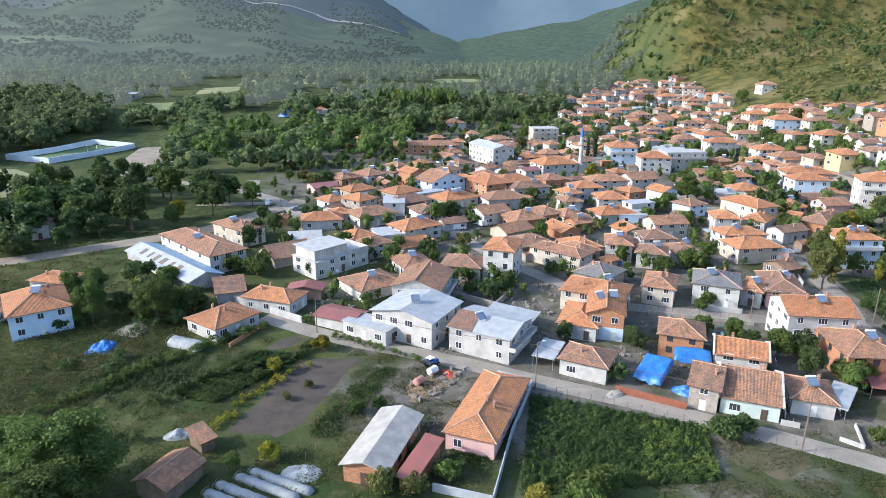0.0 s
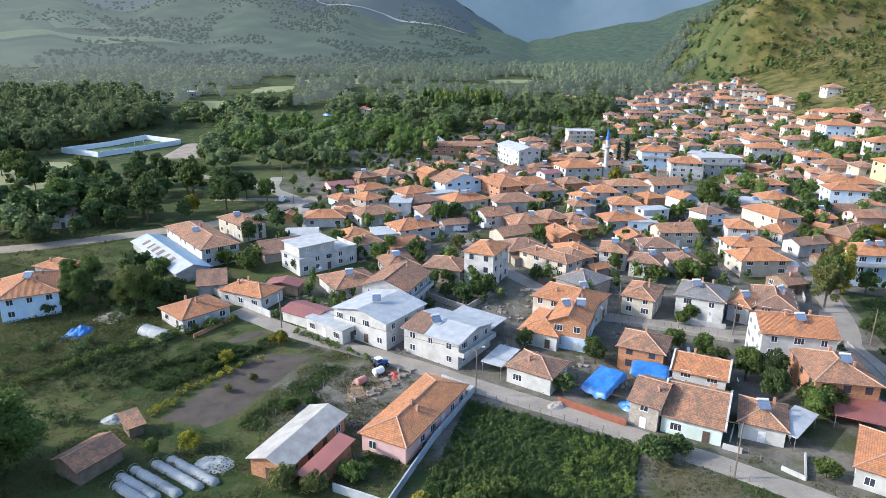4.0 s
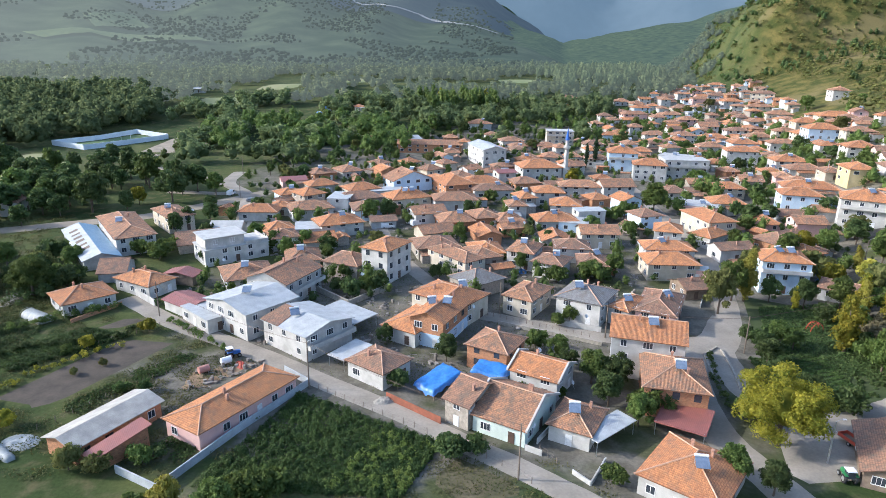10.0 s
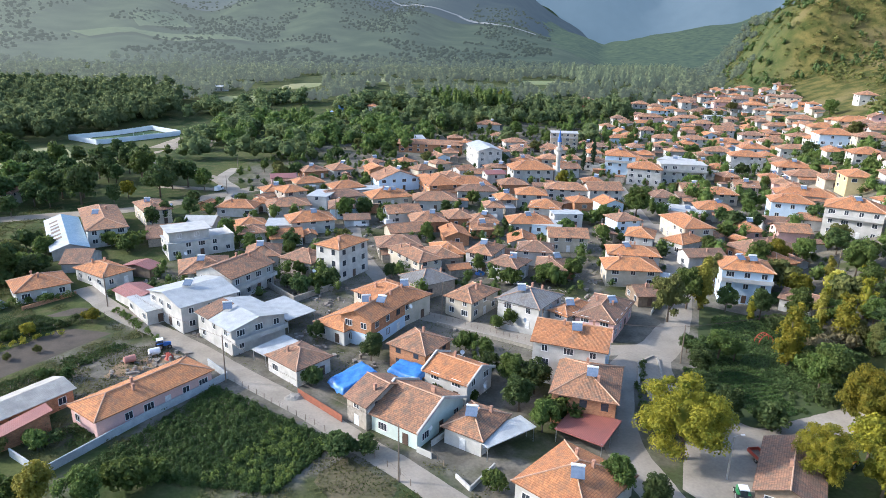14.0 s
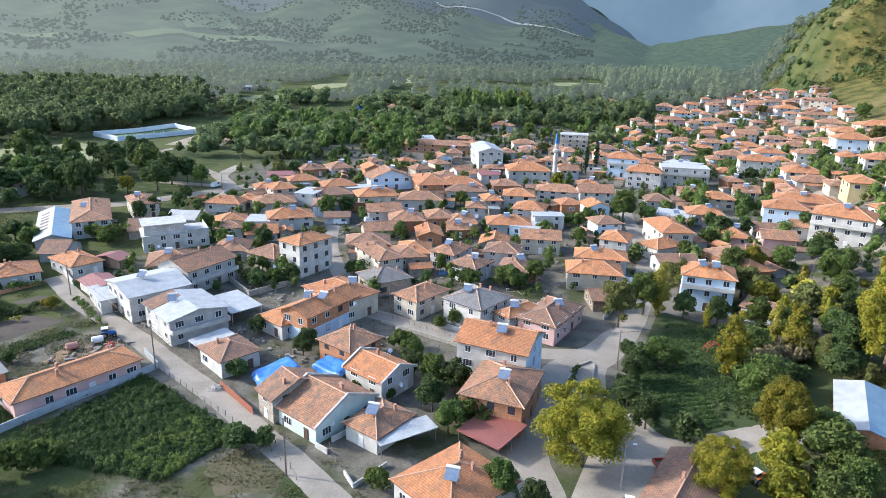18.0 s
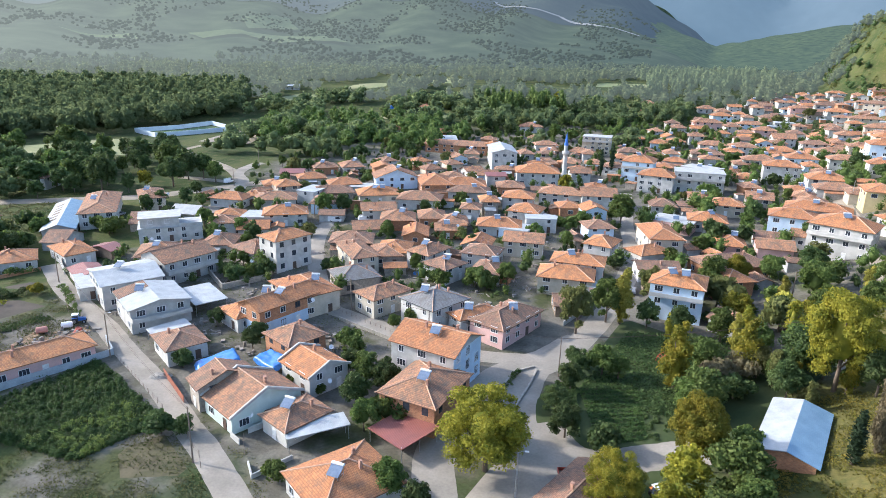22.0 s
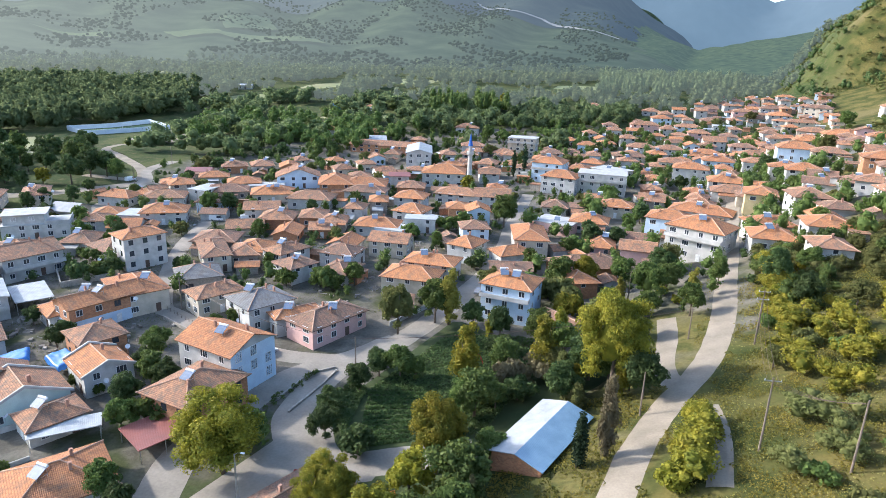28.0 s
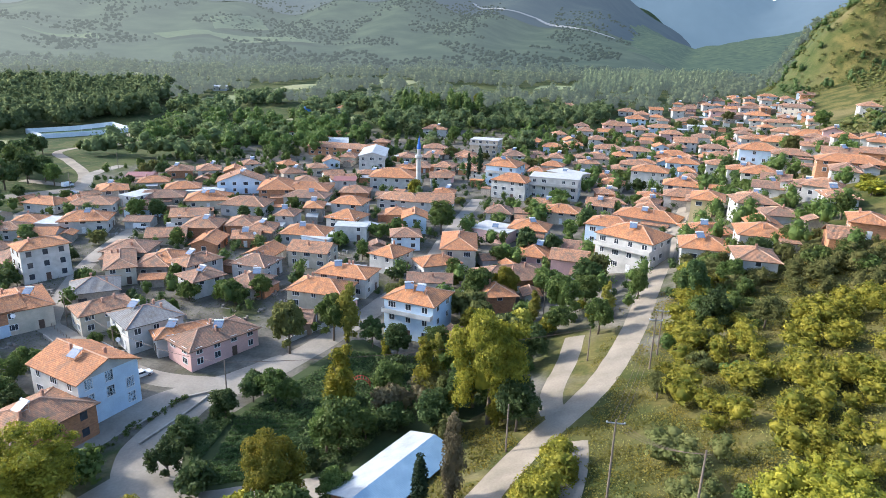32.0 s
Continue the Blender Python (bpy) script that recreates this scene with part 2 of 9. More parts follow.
LEAF = {
    "green": foliage("green_leaves", (0.065, 0.105, 0.026), (0.15, 0.19, 0.05)),
    "dark": foliage("dark_leaves", (0.045, 0.078, 0.026), (0.105, 0.14, 0.046)),
    "yellow": foliage("yellowing_leaves", (0.19, 0.2, 0.035), (0.38, 0.33, 0.065)),
    "olive": foliage("olive_leaves", (0.1, 0.115, 0.04), (0.19, 0.185, 0.068), 1.0, 0.0, 0.25),
    "pine": foliage("cypress_needles", (0.02, 0.04, 0.018), (0.04, 0.065, 0.03)),
    "turf": foliage("rough_grass", (0.055, 0.075, 0.022), (0.14, 0.135, 0.05), clump=0.2),
    "straw": foliage("dry_grass", (0.2, 0.19, 0.06), (0.3, 0.26, 0.09), clump=0.2),
    "lime": foliage("sunny_leaves", (0.095, 0.12, 0.017), (0.36, 0.305, 0.036)),
    "bank": foliage("bank_grass", (0.07, 0.08, 0.014), (0.24, 0.18, 0.034), clump=0.15),
    "wood": foliage("woodland_leaves", (0.1, 0.132, 0.058), (0.185, 0.215, 0.1), 1.0, 0.0, 0.09, 0.5),
    "sage": foliage("pale_woodland_leaves", (0.1, 0.135, 0.05), (0.19, 0.22, 0.085), 1.0, 0.0, 0.09, 0.45),
    "crop_light": foliage("pale_crop_leaves", (0.1, 0.15, 0.03), (0.2, 0.24, 0.06), clump=0.35),
    "crop": foliage("crop_leaves", (0.028, 0.058, 0.018), (0.1, 0.145, 0.04), clump=0.22),
    "brown": foliage("dry_leaves", (0.12, 0.10, 0.055), (0.2, 0.165, 0.095)),
}


# ---- building blocks ----
def mesh(name, verts, faces, mats, uvs=None, mat_ids=None, smooth=False):
    me = bpy.data.meshes.new(name)
    me.from_pydata([tuple(v) for v in verts], [], faces)
    for m in mats if isinstance(mats, (list, tuple)) else [mats]:
        me.materials.append(m)
    if mat_ids is not None:
        me.polygons.foreach_set("material_index", mat_ids)
    if uvs is not None:
        layer = me.uv_layers.new(name="UVMap")
        layer.data.foreach_set("uv", [c for face in uvs for p in face for c in p])
    if smooth:
        me.polygons.foreach_set("use_smooth", [True] * len(me.polygons))
    me.update()
    return me


def part(name, data, parent, m=None, label=""):
    ob = new(name, data)
    ob.parent = parent
    if m is not None:
        ob.matrix_basis = m
    return tagged(ob, label=label)


def boxes(items):
    """Vertices and faces of several boxes: each (x0, y0, z0, x1, y1, z1)."""
    v, f = [], []
    for x0, y0, z0, x1, y1, z1 in items:
        k = len(v)
        v += [(x0, y0, z0), (x1, y0, z0), (x1, y1, z0), (x0, y1, z0), (x0, y0, z1), (x1, y0, z1), (x1, y1, z1), (x0, y1, z1)]
        f += [tuple(k + i for i in q) for q in ((0, 3, 2, 1), (4, 5, 6, 7), (0, 1, 5, 4), (1, 2, 6, 5), (2, 3, 7, 6), (3, 0, 4, 7))]
    return v, f


def tube(points, radii, sides=8, cap=True):
    """A tapered tube through points."""
    v, f = [], []
    pts = [Vector(p) for p in points]
    for i, p in enumerate(pts):
        d = (pts[min(i + 1, len(pts) - 1)] - pts[max(i - 1, 0)]).normalized()
        s = d.cross(Vector((0.3, 0.9, 0.1))).normalized()
        t = d.cross(s)
        for k in range(sides):
            a = 2 * math.pi * k / sides
            v.append(p + radii[i] * (s * math.cos(a) + t * math.sin(a)))
    for i in range(len(pts) - 1):
        for k in range(sides):
            a, b = i * sides + k, i * sides + (k + 1) % sides
            f.append((a, b, b + sides, a + sides))
    if cap:
        f.append(tuple(range(sides - 1, -1, -1)))
        f.append(tuple(range(len(v) - sides, len(v))))
    return v, f


TOE_Y = (0, 90, 150, 184, 362, 502, 700, 1000, 1473, 2200, 3000)
TOE_X = (140, 148, 172, 184, 258, 335, 385, 560, 850, 1050, 1300)


def smooth(q):
    q = np.clip(q, 0, 1)
    return q * q * (3 - 2 * q)


def terrain(x, y):
    """Height of the ground: village plain, hill to the east with a crag, mountains beyond."""
    x, y = np.asarray(x, float), np.asarray(y, float)
    z = 0.032 * np.clip(y - 105, 0, 185) + 0.018 * np.clip(y - 290, 0, 130) + 0.088 * np.clip(y - 420, 0, 240) + 0.004 * np.clip(y - 660, 0, 1500)
    z = z + 0.010 * np.clip(x - 90, 0, 100) * np.clip((y - 110) / 120, 0, 1)
    z = z - 2.0 * np.clip((-40 - x) / 80, 0, 1)
    d = x - np.interp(y, TOE_Y, TOE_X)
    soft = 6.0 * np.logaddexp(0, np.clip(d / 6.0, -30, 60))
    soft = np.where(d > 300, d, soft)
    z = z + 270 * (1 - np.exp(-0.36 * soft / 270)) * (1 + 0.10 * np.sin(x / 61 + 1) * np.sin(y / 83) * np.clip(soft / 120, 0, 1))
    north = y - 650 + 0.13 * (x - 330)
    crag = 72 + 0.16 * np.clip(x - 475, 0, 700) + 6 * np.sin(x / 23 + y / 31) + 4 * np.sin(x / 11 - y / 17)
    z = z + crag * smooth((x - 378 - 0.25 * np.clip(y - 700, 0, 900)) / 75) * smooth(north / 65) * (1 - smooth((y - 900) / 320))
    r, az = np.hypot(x - 80, y), np.degrees(np.arctan2(x - 80, np.maximum(y, 1e-3)))
    side = np.clip((13.0 - az) / 16.0, 0, 1) ** 0.7
    far = np.clip(r - 1180, 0, 2600)
    return z + side * (0.10 * far + 0.000065 * far * far) * (1 + 0.16 * np.sin(az * 0.33 + r / 420) + 0.08 * np.sin(az * 0.9 - r / 230))


def ground_z(x, y):
    return float(terrain(x, y))


def build_ground():
    """One sheet out to the horizon, fine where the camera flies."""
    xs = np.unique(np.concatenate([np.linspace(-4400, -700, 22), np.linspace(-700, -140, 40), np.arange(-140, 330, 4), np.linspace(330, 800, 40), np.linspace(800, 4400, 26)]))
    ys = np.unique(np.concatenate([np.linspace(-600, 20, 10), np.arange(20, 420, 4), np.linspace(420, 1300, 60), np.linspace(1300, 4400, 46)]))
    gx, gy = np.meshgrid(xs, ys)
    # the sheet dips below the mountains that stand on it
    gz = terrain(gx, gy) - 35 * np.clip((np.hypot(gx - 80, gy) - 1260) / 260, 0, 1) * np.clip((13 - np.degrees(np.arctan2(gx - 80, np.maximum(gy, 1)))) / 3, 0, 1) * (gy > 0)
    v = np.stack([gx.ravel(), gy.ravel(), gz.ravel()], 1)
    w = len(xs)
    f = [(j * w + i, j * w + i + 1, (j + 1) * w + i + 1, (j + 1) * w + i) for j in range(len(ys) - 1) for i in range(w - 1)]
    m = bpy.data.materials.new("meadow_and_earth")
    m.use_nodes = True
    n, ln = m.node_tree.nodes, m.node_tree.links.new
    b = n["Principled BSDF"]
    b.inputs["Roughness"].default_value, b.inputs["Specular IOR Level"].default_value = 1.0, 0.1
    tc = n.new("ShaderNodeTexCoord")

    def noise_at(scale, detail=5):
        t = n.new("ShaderNodeTexNoise")
        t.inputs["Scale"].default_value, t.inputs["Detail"].default_value = scale, detail
        ln(tc.outputs["Object"], t.inputs["Vector"])
        return t.outputs[0]

    def step(src, lo, hi):
        r = n.new("ShaderNodeMapRange")
        r.interpolation_type = "SMOOTHSTEP"
        r.inputs[1].default_value, r.inputs[2].default_value = lo, hi
        ln(src, r.inputs[0])
        return r.outputs[0]

    def mixed(fac, x, y):
        k = n.new("ShaderNodeMix")
        k.data_type = "RGBA"
        ln(fac, k.inputs[0])
        for i, c in ((6, x), (7, y)):
            if isinstance(c, tuple):
                k.inputs[i].default_value = (*c, 1)
            else:
                ln(c, k.inputs[i])
        return k.outputs[2]
    grass = mixed(step(noise_at(0.035), 0.4, 0.62), (0.036, 0.056, 0.018), (0.075, 0.088, 0.03))
    grass = mixed(step(noise_at(0.3), 0.46, 0.75), grass, (0.1, 0.092, 0.045))
    # sunny dry grass east of the hill's foot
    sep = n.new("ShaderNodeSeparateXYZ")
    ln(tc.outputs["Object"], sep.inputs[0])
    lean = n.new("ShaderNodeMath")
    lean.operation, lean.inputs[1].default_value = "MULTIPLY_ADD", -0.45
    ln(sep.outputs[1], lean.inputs[0])
    ln(sep.outputs[0], lean.inputs[2])
    bank = mixed(step(noise_at(0.09), 0.35, 0.65), (0.045, 0.056, 0.016), (0.14, 0.118, 0.04))
    bank = mixed(step(noise_at(0.4), 0.5, 0.7), bank, (0.075, 0.08, 0.024))
    bank = mixed(step(noise_at(0.018), 0.54, 0.66), bank, (0.15, 0.125, 0.055))
    grass = mixed(step(lean.outputs[0], 100, 135), grass, bank)
    # trodden earth between the houses: an oval patch with a ragged rim
    mapping = n.new("ShaderNodeMapping")
    mapping.inputs["Location"].default_value = (-0.85, -1.56, 0)
    mapping.inputs["Scale"].default_value = (1 / 150, 1 / 190, 0)
    ln(tc.outputs["Object"], mapping.inputs[0])
    dist = n.new("ShaderNodeVectorMath")
    dist.operation = "LENGTH"
    ln(mapping.outputs[0], dist.inputs[0])
    lane_map, lane_dist, nearest = n.new("ShaderNodeMapping"), n.new("ShaderNodeVectorMath"), n.new("ShaderNodeMath")
    lane_map.inputs["Location"].default_value = (-0.8, -2.1, 0)
    lane_map.inputs["Scale"].default_value = (1 / 80, 1 / 62, 0)
    ln(tc.outputs["Object"], lane_map.inputs[0])
    lane_dist.operation, nearest.operation = "LENGTH", "MINIMUM"
    ln(lane_map.outputs[0], lane_dist.inputs[0])
    ln(dist.outputs["Value"], nearest.inputs[0])
    ln(lane_dist.outputs["Value"], nearest.inputs[1])
    rag = n.new("ShaderNodeMath")
    rag.operation = "ADD"
    ln(nearest.outputs[0], rag.inputs[0])
    ln(noise_at(0.05), rag.inputs[1])
    earth = mixed(step(noise_at(0.25), 0.35, 0.7), (0.17, 0.155, 0.128), (0.105, 0.097, 0.077))
    earth = mixed(step(noise_at(0.06), 0.54, 0.66), earth, (0.062, 0.07, 0.03))
    col = mixed(step(rag.outputs[0], 1.3, 1.5), earth, grass)
    fine = n.new("ShaderNodeHueSaturation")
    rng = n.new("ShaderNodeMapRange")
    rng.inputs[3].default_value, rng.inputs[4].default_value = 0.6, 1.4
    ln(noise_at(1.7, 8), rng.inputs[0])
    ln(rng.outputs[0], fine.inputs["Value"])
    ln(col, fine.inputs["Color"])
    ln(fine.outputs[0], b.inputs["Base Color"])
    bp = n.new("ShaderNodeBump")
    bp.inputs["Strength"].default_value, bp.inputs["Distance"].default_value = 0.5, 0.3
    ln(noise_at(1.2, 8), bp.inputs["Height"])
    ln(bp.outputs[0], b.inputs["Normal"])
    tagged(new("ground", mesh("ground", v, f, m, smooth=True)), "green and straw-coloured valley ground with bare earth between houses", "ground", kind="structure")


build_ground()


ROAD_POINTS = []


def ribbon(name, points, width, mat_, label, lift=0.1, category="road"):
    """A road laid over the ground along points, with a slightly ragged edge."""
    pts = [Vector(p) for p in points]
    fine = []
    for i in range(len(pts) - 1):
        p0, p1, p2, p3 = pts[max(i - 1, 0)], pts[i], pts[i + 1], pts[min(i + 2, len(pts) - 1)]
        k = max(2, int((p2 - p1).length / 1.5))
        for j in range(k):
            t = j / k
            fine.append(0.5 * (2 * p1 + (p2 - p0) * t + (2 * p0 - 5 * p1 + 4 * p2 - p3) * t * t + (3 * p1 - p0 - 3 * p2 + p3) * t ** 3))
    fine.append(pts[-1])
    ROAD_POINTS.extend((p.x, p.y, width / 2) for p in fine[::2])
    v, f, cols = [], [], 5
    for i, p in enumerate(fine):
        d = (fine[min(i + 1, len(fine) - 1)] - fine[max(i - 1, 0)]).normalized()
        s = Vector((-d.y, d.x))
        half = width / 2
        for c in range(cols):
            o = (c / (cols - 1) * 2 - 1) * half
            if c in (0, cols - 1):
                o *= 1 + 0.07 * noise.noise((p.x * 0.3, p.y * 0.3, c))
            q = p + s * o
            v.append((q.x, q.y, ground_z(q.x, q.y) + (lift if 0 < c < cols - 1 else -0.02 + lift * 0.4)))
    for i in range(len(fine) - 1):
        for c in range(cols - 1):
            a = i * cols + c
            f.append((a + 1, a, a + cols, a + cols + 1))
    return tagged(new(name, mesh(name, v, f, mat_)), label, category, kind="structure")


BARE = []


def patch(name, corners, mat_, label, lift=0.05, category="field", step=3.0):
    """A field with four corners, draped over the ground."""
    c = [Vector(p) for p in corners]
    if mat_.name == "tilled_soil":
        BARE.append(corners)
    nu = max(2, int(max((c[1] - c[0]).length, (c[2] - c[3]).length) / step))
    nv = max(2, int(max((c[3] - c[0]).length, (c[2] - c[1]).length) / step))
    v, f = [], []
    for j in range(nv + 1):
        for i in range(nu + 1):
            s, t = i / nu, j / nv
            p = (c[0] * (1 - s) + c[1] * s) * (1 - t) + (c[3] * (1 - s) + c[2] * s) * t
            edge = i in (0, nu) or j in (0, nv)
            v.append((p.x, p.y, ground_z(p.x, p.y) + (lift if not edge else -0.03)))
    w = nu + 1
    f = [(j * w + i, j * w + i + 1, (j + 1) * w + i + 1, (j + 1) * w + i) for j in range(nv) for i in range(nu)]
    return tagged(new(name, mesh(name, v, f, mat_)), label, category, kind="structure")


# ---- houses ----
ROOF_WORDS = {"orange": "bright orange clay-tile", "rust": "weathered red-brown tile", "brown": "old brown tile", "slate": "grey weathered",
              "tin": "pale sheet-metal", "fibre": "grey fibre-cement", "steel_blue": "blue-grey sheet", "maroon": "maroon sheet-metal", "blue": "blue tarpaulin", "concrete": "flat concrete"}
WALL_WORDS = {"white": "white-plastered", "cream": "cream-plastered", "sky": "pale blue", "pink": "pink-plastered", "mint": "pale mint",
              "yellow": "yellow", "grey": "grey rendered", "stone": "rubble-stone", "brick": "bare orange brick", "brown": "weathered timber"}


def roof_faces(L, W, kind, over, pitch):
    """Upper faces of a roof over L x W, from z = 0 at the wall head; also its ridge and hip lines."""
    a, b = L / 2 + over, W / 2 + over
    drop = -over * pitch
    if kind == "flat":
        return [[(-a, -b, 0), (a, -b, 0), (a, b, 0), (-a, b, 0)]], []
    if kind == "shed":
        return [[(-a, -b, 0), (a, -b, 0), (a, b, 2 * b * 0.18), (-a, b, 2 * b * 0.18)]], []
    if kind == "cross":
        top = drop + a * pitch
        r0, r1 = (0, -b, top), (0, b, top)
        return [[(-a, b, drop), (-a, -b, drop), r0, r1], [(a, -b, drop), (a, b, drop), r1, r0]], [(r0, r1)]
    top = drop + b * pitch
    if kind == "gable":
        r0, r1 = (-a, 0, top), (a, 0, top)
        return [[(-a, -b, drop), (a, -b, drop), r1, r0], [(a, b, drop), (-a, b, drop), r0, r1]], [(r0, r1)]
    if L >= W:
        r0, r1 = (-(a - b), 0, top), (a - b, 0, top)
        c = [(-a, -b, drop), (a, -b, drop), (a, b, drop), (-a, b, drop)]
        return [[c[0], c[1], r1, r0], [c[2], c[3], r0, r1], [c[1], c[2], r1], [c[3], c[0], r0]], [(r0, r1), (c[0], r0), (c[3], r0), (c[1], r1), (c[2], r1)]
    top = drop + a * pitch
    r0, r1 = (0, -(b - a), top), (0, b - a, top)
    c = [(-a, -b, drop), (a, -b, drop), (a, b, drop), (-a, b, drop)]
    return [[c[1], c[2], r1, r0], [c[3], c[0], r0, r1], [c[0], c[1], r0], [c[2], c[3], r1]], [(r0, r1), (c[0], r0), (c[1], r0), (c[2], r1), (c[3], r1)]


def roof_mesh(L, W, kind, mat_, over, pitch, thick=0.14, east=None):
    faces, lines = roof_faces(L, W, kind, over, pitch)
    v, f, uv, index, edges = [], [], [], {}, {}

    def corner(q):
        key = tuple(round(c, 3) for c in q)
        if key not in index:
            index[key] = len(v)
            v.extend([Vector(q), Vector(q) - Vector((0, 0, thick))])
        return index[key]
    for face in faces:
        p = [Vector(q) for q in face]
        u = (p[1] - p[0]).normalized()
        w = u.cross(p[2] - p[1]).normalized().cross(u)
        k = [corner(q) for q in face]
        f.append(tuple(k))
        uv.append([((q - p[0]).dot(u), (q - p[0]).dot(w)) for q in p])
        f.append(tuple(c + 1 for c in reversed(k)))
        uv.append([(0, 0)] * len(k))
        for s, t in zip(k, k[1:] + k[:1]):
            edges[(s, t)] = True
    for s, t in edges:
        if (t, s) not in edges:
            f.append((s, s + 1, t + 1, t))
            uv.append([(0, 0)] * 4)
    ids = [1 if east and sum(v[i].x for i in face) > 0.1 else 0 for face in f]
    return mesh("roof", v, f, [mat_, east] if east else mat_, uv, ids if east else None), lines


def ridge_mesh(lines):
    v, f = [], []
    for a, b in lines:
        a, b = Vector(a), Vector(b)
        tv, tf = tube([a + (a - b).normalized() * 0.05 + Vector((0, 0, 0.0)), b], [0.13, 0.13], 6)
        k = len(v)
        v += tv
        f += [tuple(i + k for i in q) for q in tf]
    return mesh("ridge_tiles", v, f, RIDGE)


@functools.lru_cache(None)
def window_frame_mesh(w, h, dark):
    d, e = 0.07, 0.09
    xs = [-w / 2, -w / 2 + e, -0.035, 0.035, w / 2 - e, w / 2]
    if w > 1.5:
        xs = [-w / 2, -w / 2 + e, -w / 6 - 0.03, -w / 6 + 0.03, w / 6 - 0.03, w / 6 + 0.03, w / 2 - e, w / 2]
    zs = [-0.08, 0.04, h - e, h]
    v = [(x, y, z) for y in (-d, 0.02) for z in zs for x in xs]
    nx, nf = len(xs), len(xs) * 4
    f, solid = [], {}
    for j in range(3):
        for i in range(nx - 1):
            solid[i, j] = not (j == 1 and i % 2 == 1)
    for (i, j), s in solid.items():
        if not s:
            continue
        q = (j * nx + i, j * nx + i + 1, (j + 1) * nx + i + 1, (j + 1) * nx + i)
        f.append(q)
        for s0, s1, key in ((q[0], q[1], (i, j - 1)), (q[1], q[2], (i + 1, j)), (q[2], q[3], (i, j + 1)), (q[3], q[0], (i - 1, j))):
            if not solid.get(key, False):
                f.append((s1, s0, s0 + nf, s1 + nf))
    return mesh("window_frame", v, f, DARK_FRAME if dark else FRAME)


@functools.lru_cache(None)
def pane_mesh(w, h):
    return mesh("pane", *boxes([(-w / 2 + 0.06, -0.02, 0.02, w / 2 - 0.06, 0.01, h - 0.05)]), GLASS)


@functools.lru_cache(None)
def far_window_mesh(w, h):
    """Glass in a plain frame, for houses far off."""
    v, f = boxes([(-w / 2, -0.05, 0, w / 2, 0.01, h)])
    k = len(v)
    v += [(-w / 2 + 0.1, -0.052, 0.1), (w / 2 - 0.1, -0.052, 0.1), (w / 2 - 0.1, -0.052, h - 0.1), (-w / 2 + 0.1, -0.052, h - 0.1)]
    f[2] = (0, 1, k + 1, k)
    f += [(1, 5, k + 2, k + 1), (5, 4, k + 3, k + 2), (4, 0, k, k + 3), (k, k + 1, k + 2, k + 3)]
    return mesh("window", v, f, [FRAME, GLASS], mat_ids=[0] * (len(f) - 1) + [1])


@functools.lru_cache(None)
def dark_hole_mesh(w, h):
    """A dark panel on the wall, imitating the shade inside an unglazed opening."""
    return mesh("opening", *boxes([(-w / 2, -0.012, 0, w / 2, 0.01, h)]), GLASS)


@functools.lru_cache(None)
def door_mesh(w, h, dark):
    return mesh("door", *boxes([(-w / 2, -0.06, 0, w / 2, 0.01, h), (-w / 2 - 0.08, -0.09, 0, -w / 2, 0.01, h + 0.08), (w / 2, -0.09, 0, w / 2 + 0.08, 0.01, h + 0.08), (-w / 2, -0.09, h, w / 2, 0.01, h + 0.08)]), DARK_FRAME if dark else FRAME)


@functools.lru_cache(None)
def chimney_mesh():
    v, f = boxes([(-0.22, -0.22, -1.0, 0.22, 0.22, 0.6), (-0.28, -0.28, 0.6, 0.28, 0.28, 0.69), (-0.16, -0.16, 0.69, -0.09, 0.16, 0.84), (0.09, -0.16, 0.69, 0.16, 0.16, 0.84), (-0.24, -0.24, 0.84, 0.24, 0.24, 0.9)])
    return mesh("chimney", v, f, CHIMNEY)


@functools.lru_cache(None)
def heater_meshes():
    panel = mesh("collector", [(-1.0, -0.85, 0.15), (1.0, -0.85, 0.15), (1.0, 0.75, 1.0), (-1.0, 0.75, 1.0), (-1.0, -0.9, 0.23), (1.0, -0.9, 0.23), (1.0, 0.7, 1.08), (-1.0, 0.7, 1.08)],
                 [(0, 3, 2, 1), (4, 5, 6, 7), (0, 1, 5, 4), (1, 2, 6, 5), (2, 3, 7, 6), (3, 0, 4, 7)], PANEL)
    tank = mesh("tank", *tube([(-1.05, 0.95, 1.2), (-0.95, 0.95, 1.2), (0.95, 0.95, 1.2), (1.05, 0.95, 1.2)], [0.16, 0.24, 0.24, 0.16], 12), ENAMEL, smooth=False)
    stand = mesh("stand", *boxes([(-0.95, -0.9, -0.25, -0.9, -0.85, 0.2), (0.9, -0.9, -0.25, 0.95, -0.85, 0.2), (-0.95, 0.8, -0.6, -0.9, 0.85, 1.0), (0.9, 0.8, -0.6, 0.95, 0.85, 1.0), (-0.95, 0.8, 0.9, 0.95, 0.86, 0.95), (-0.95, -0.87, 0.02, -0.9, 0.83, 0.07), (0.9, -0.87, 0.02, 0.95, 0.83, 0.07)]), METAL)
    return panel, tank, stand


def solar_heater(m):
    root = new("solar_water_heater")
    root.matrix_basis = m
    panel, tank, stand = heater_meshes()
    part("collector", panel, root)
    part("tank", tank, root)
    part("stand", stand, root)
    return tagged(root, "solar water heater with dark blue collector and white tank on roof", "water heater", "solar heaters on the roofs")


HOUSES = []


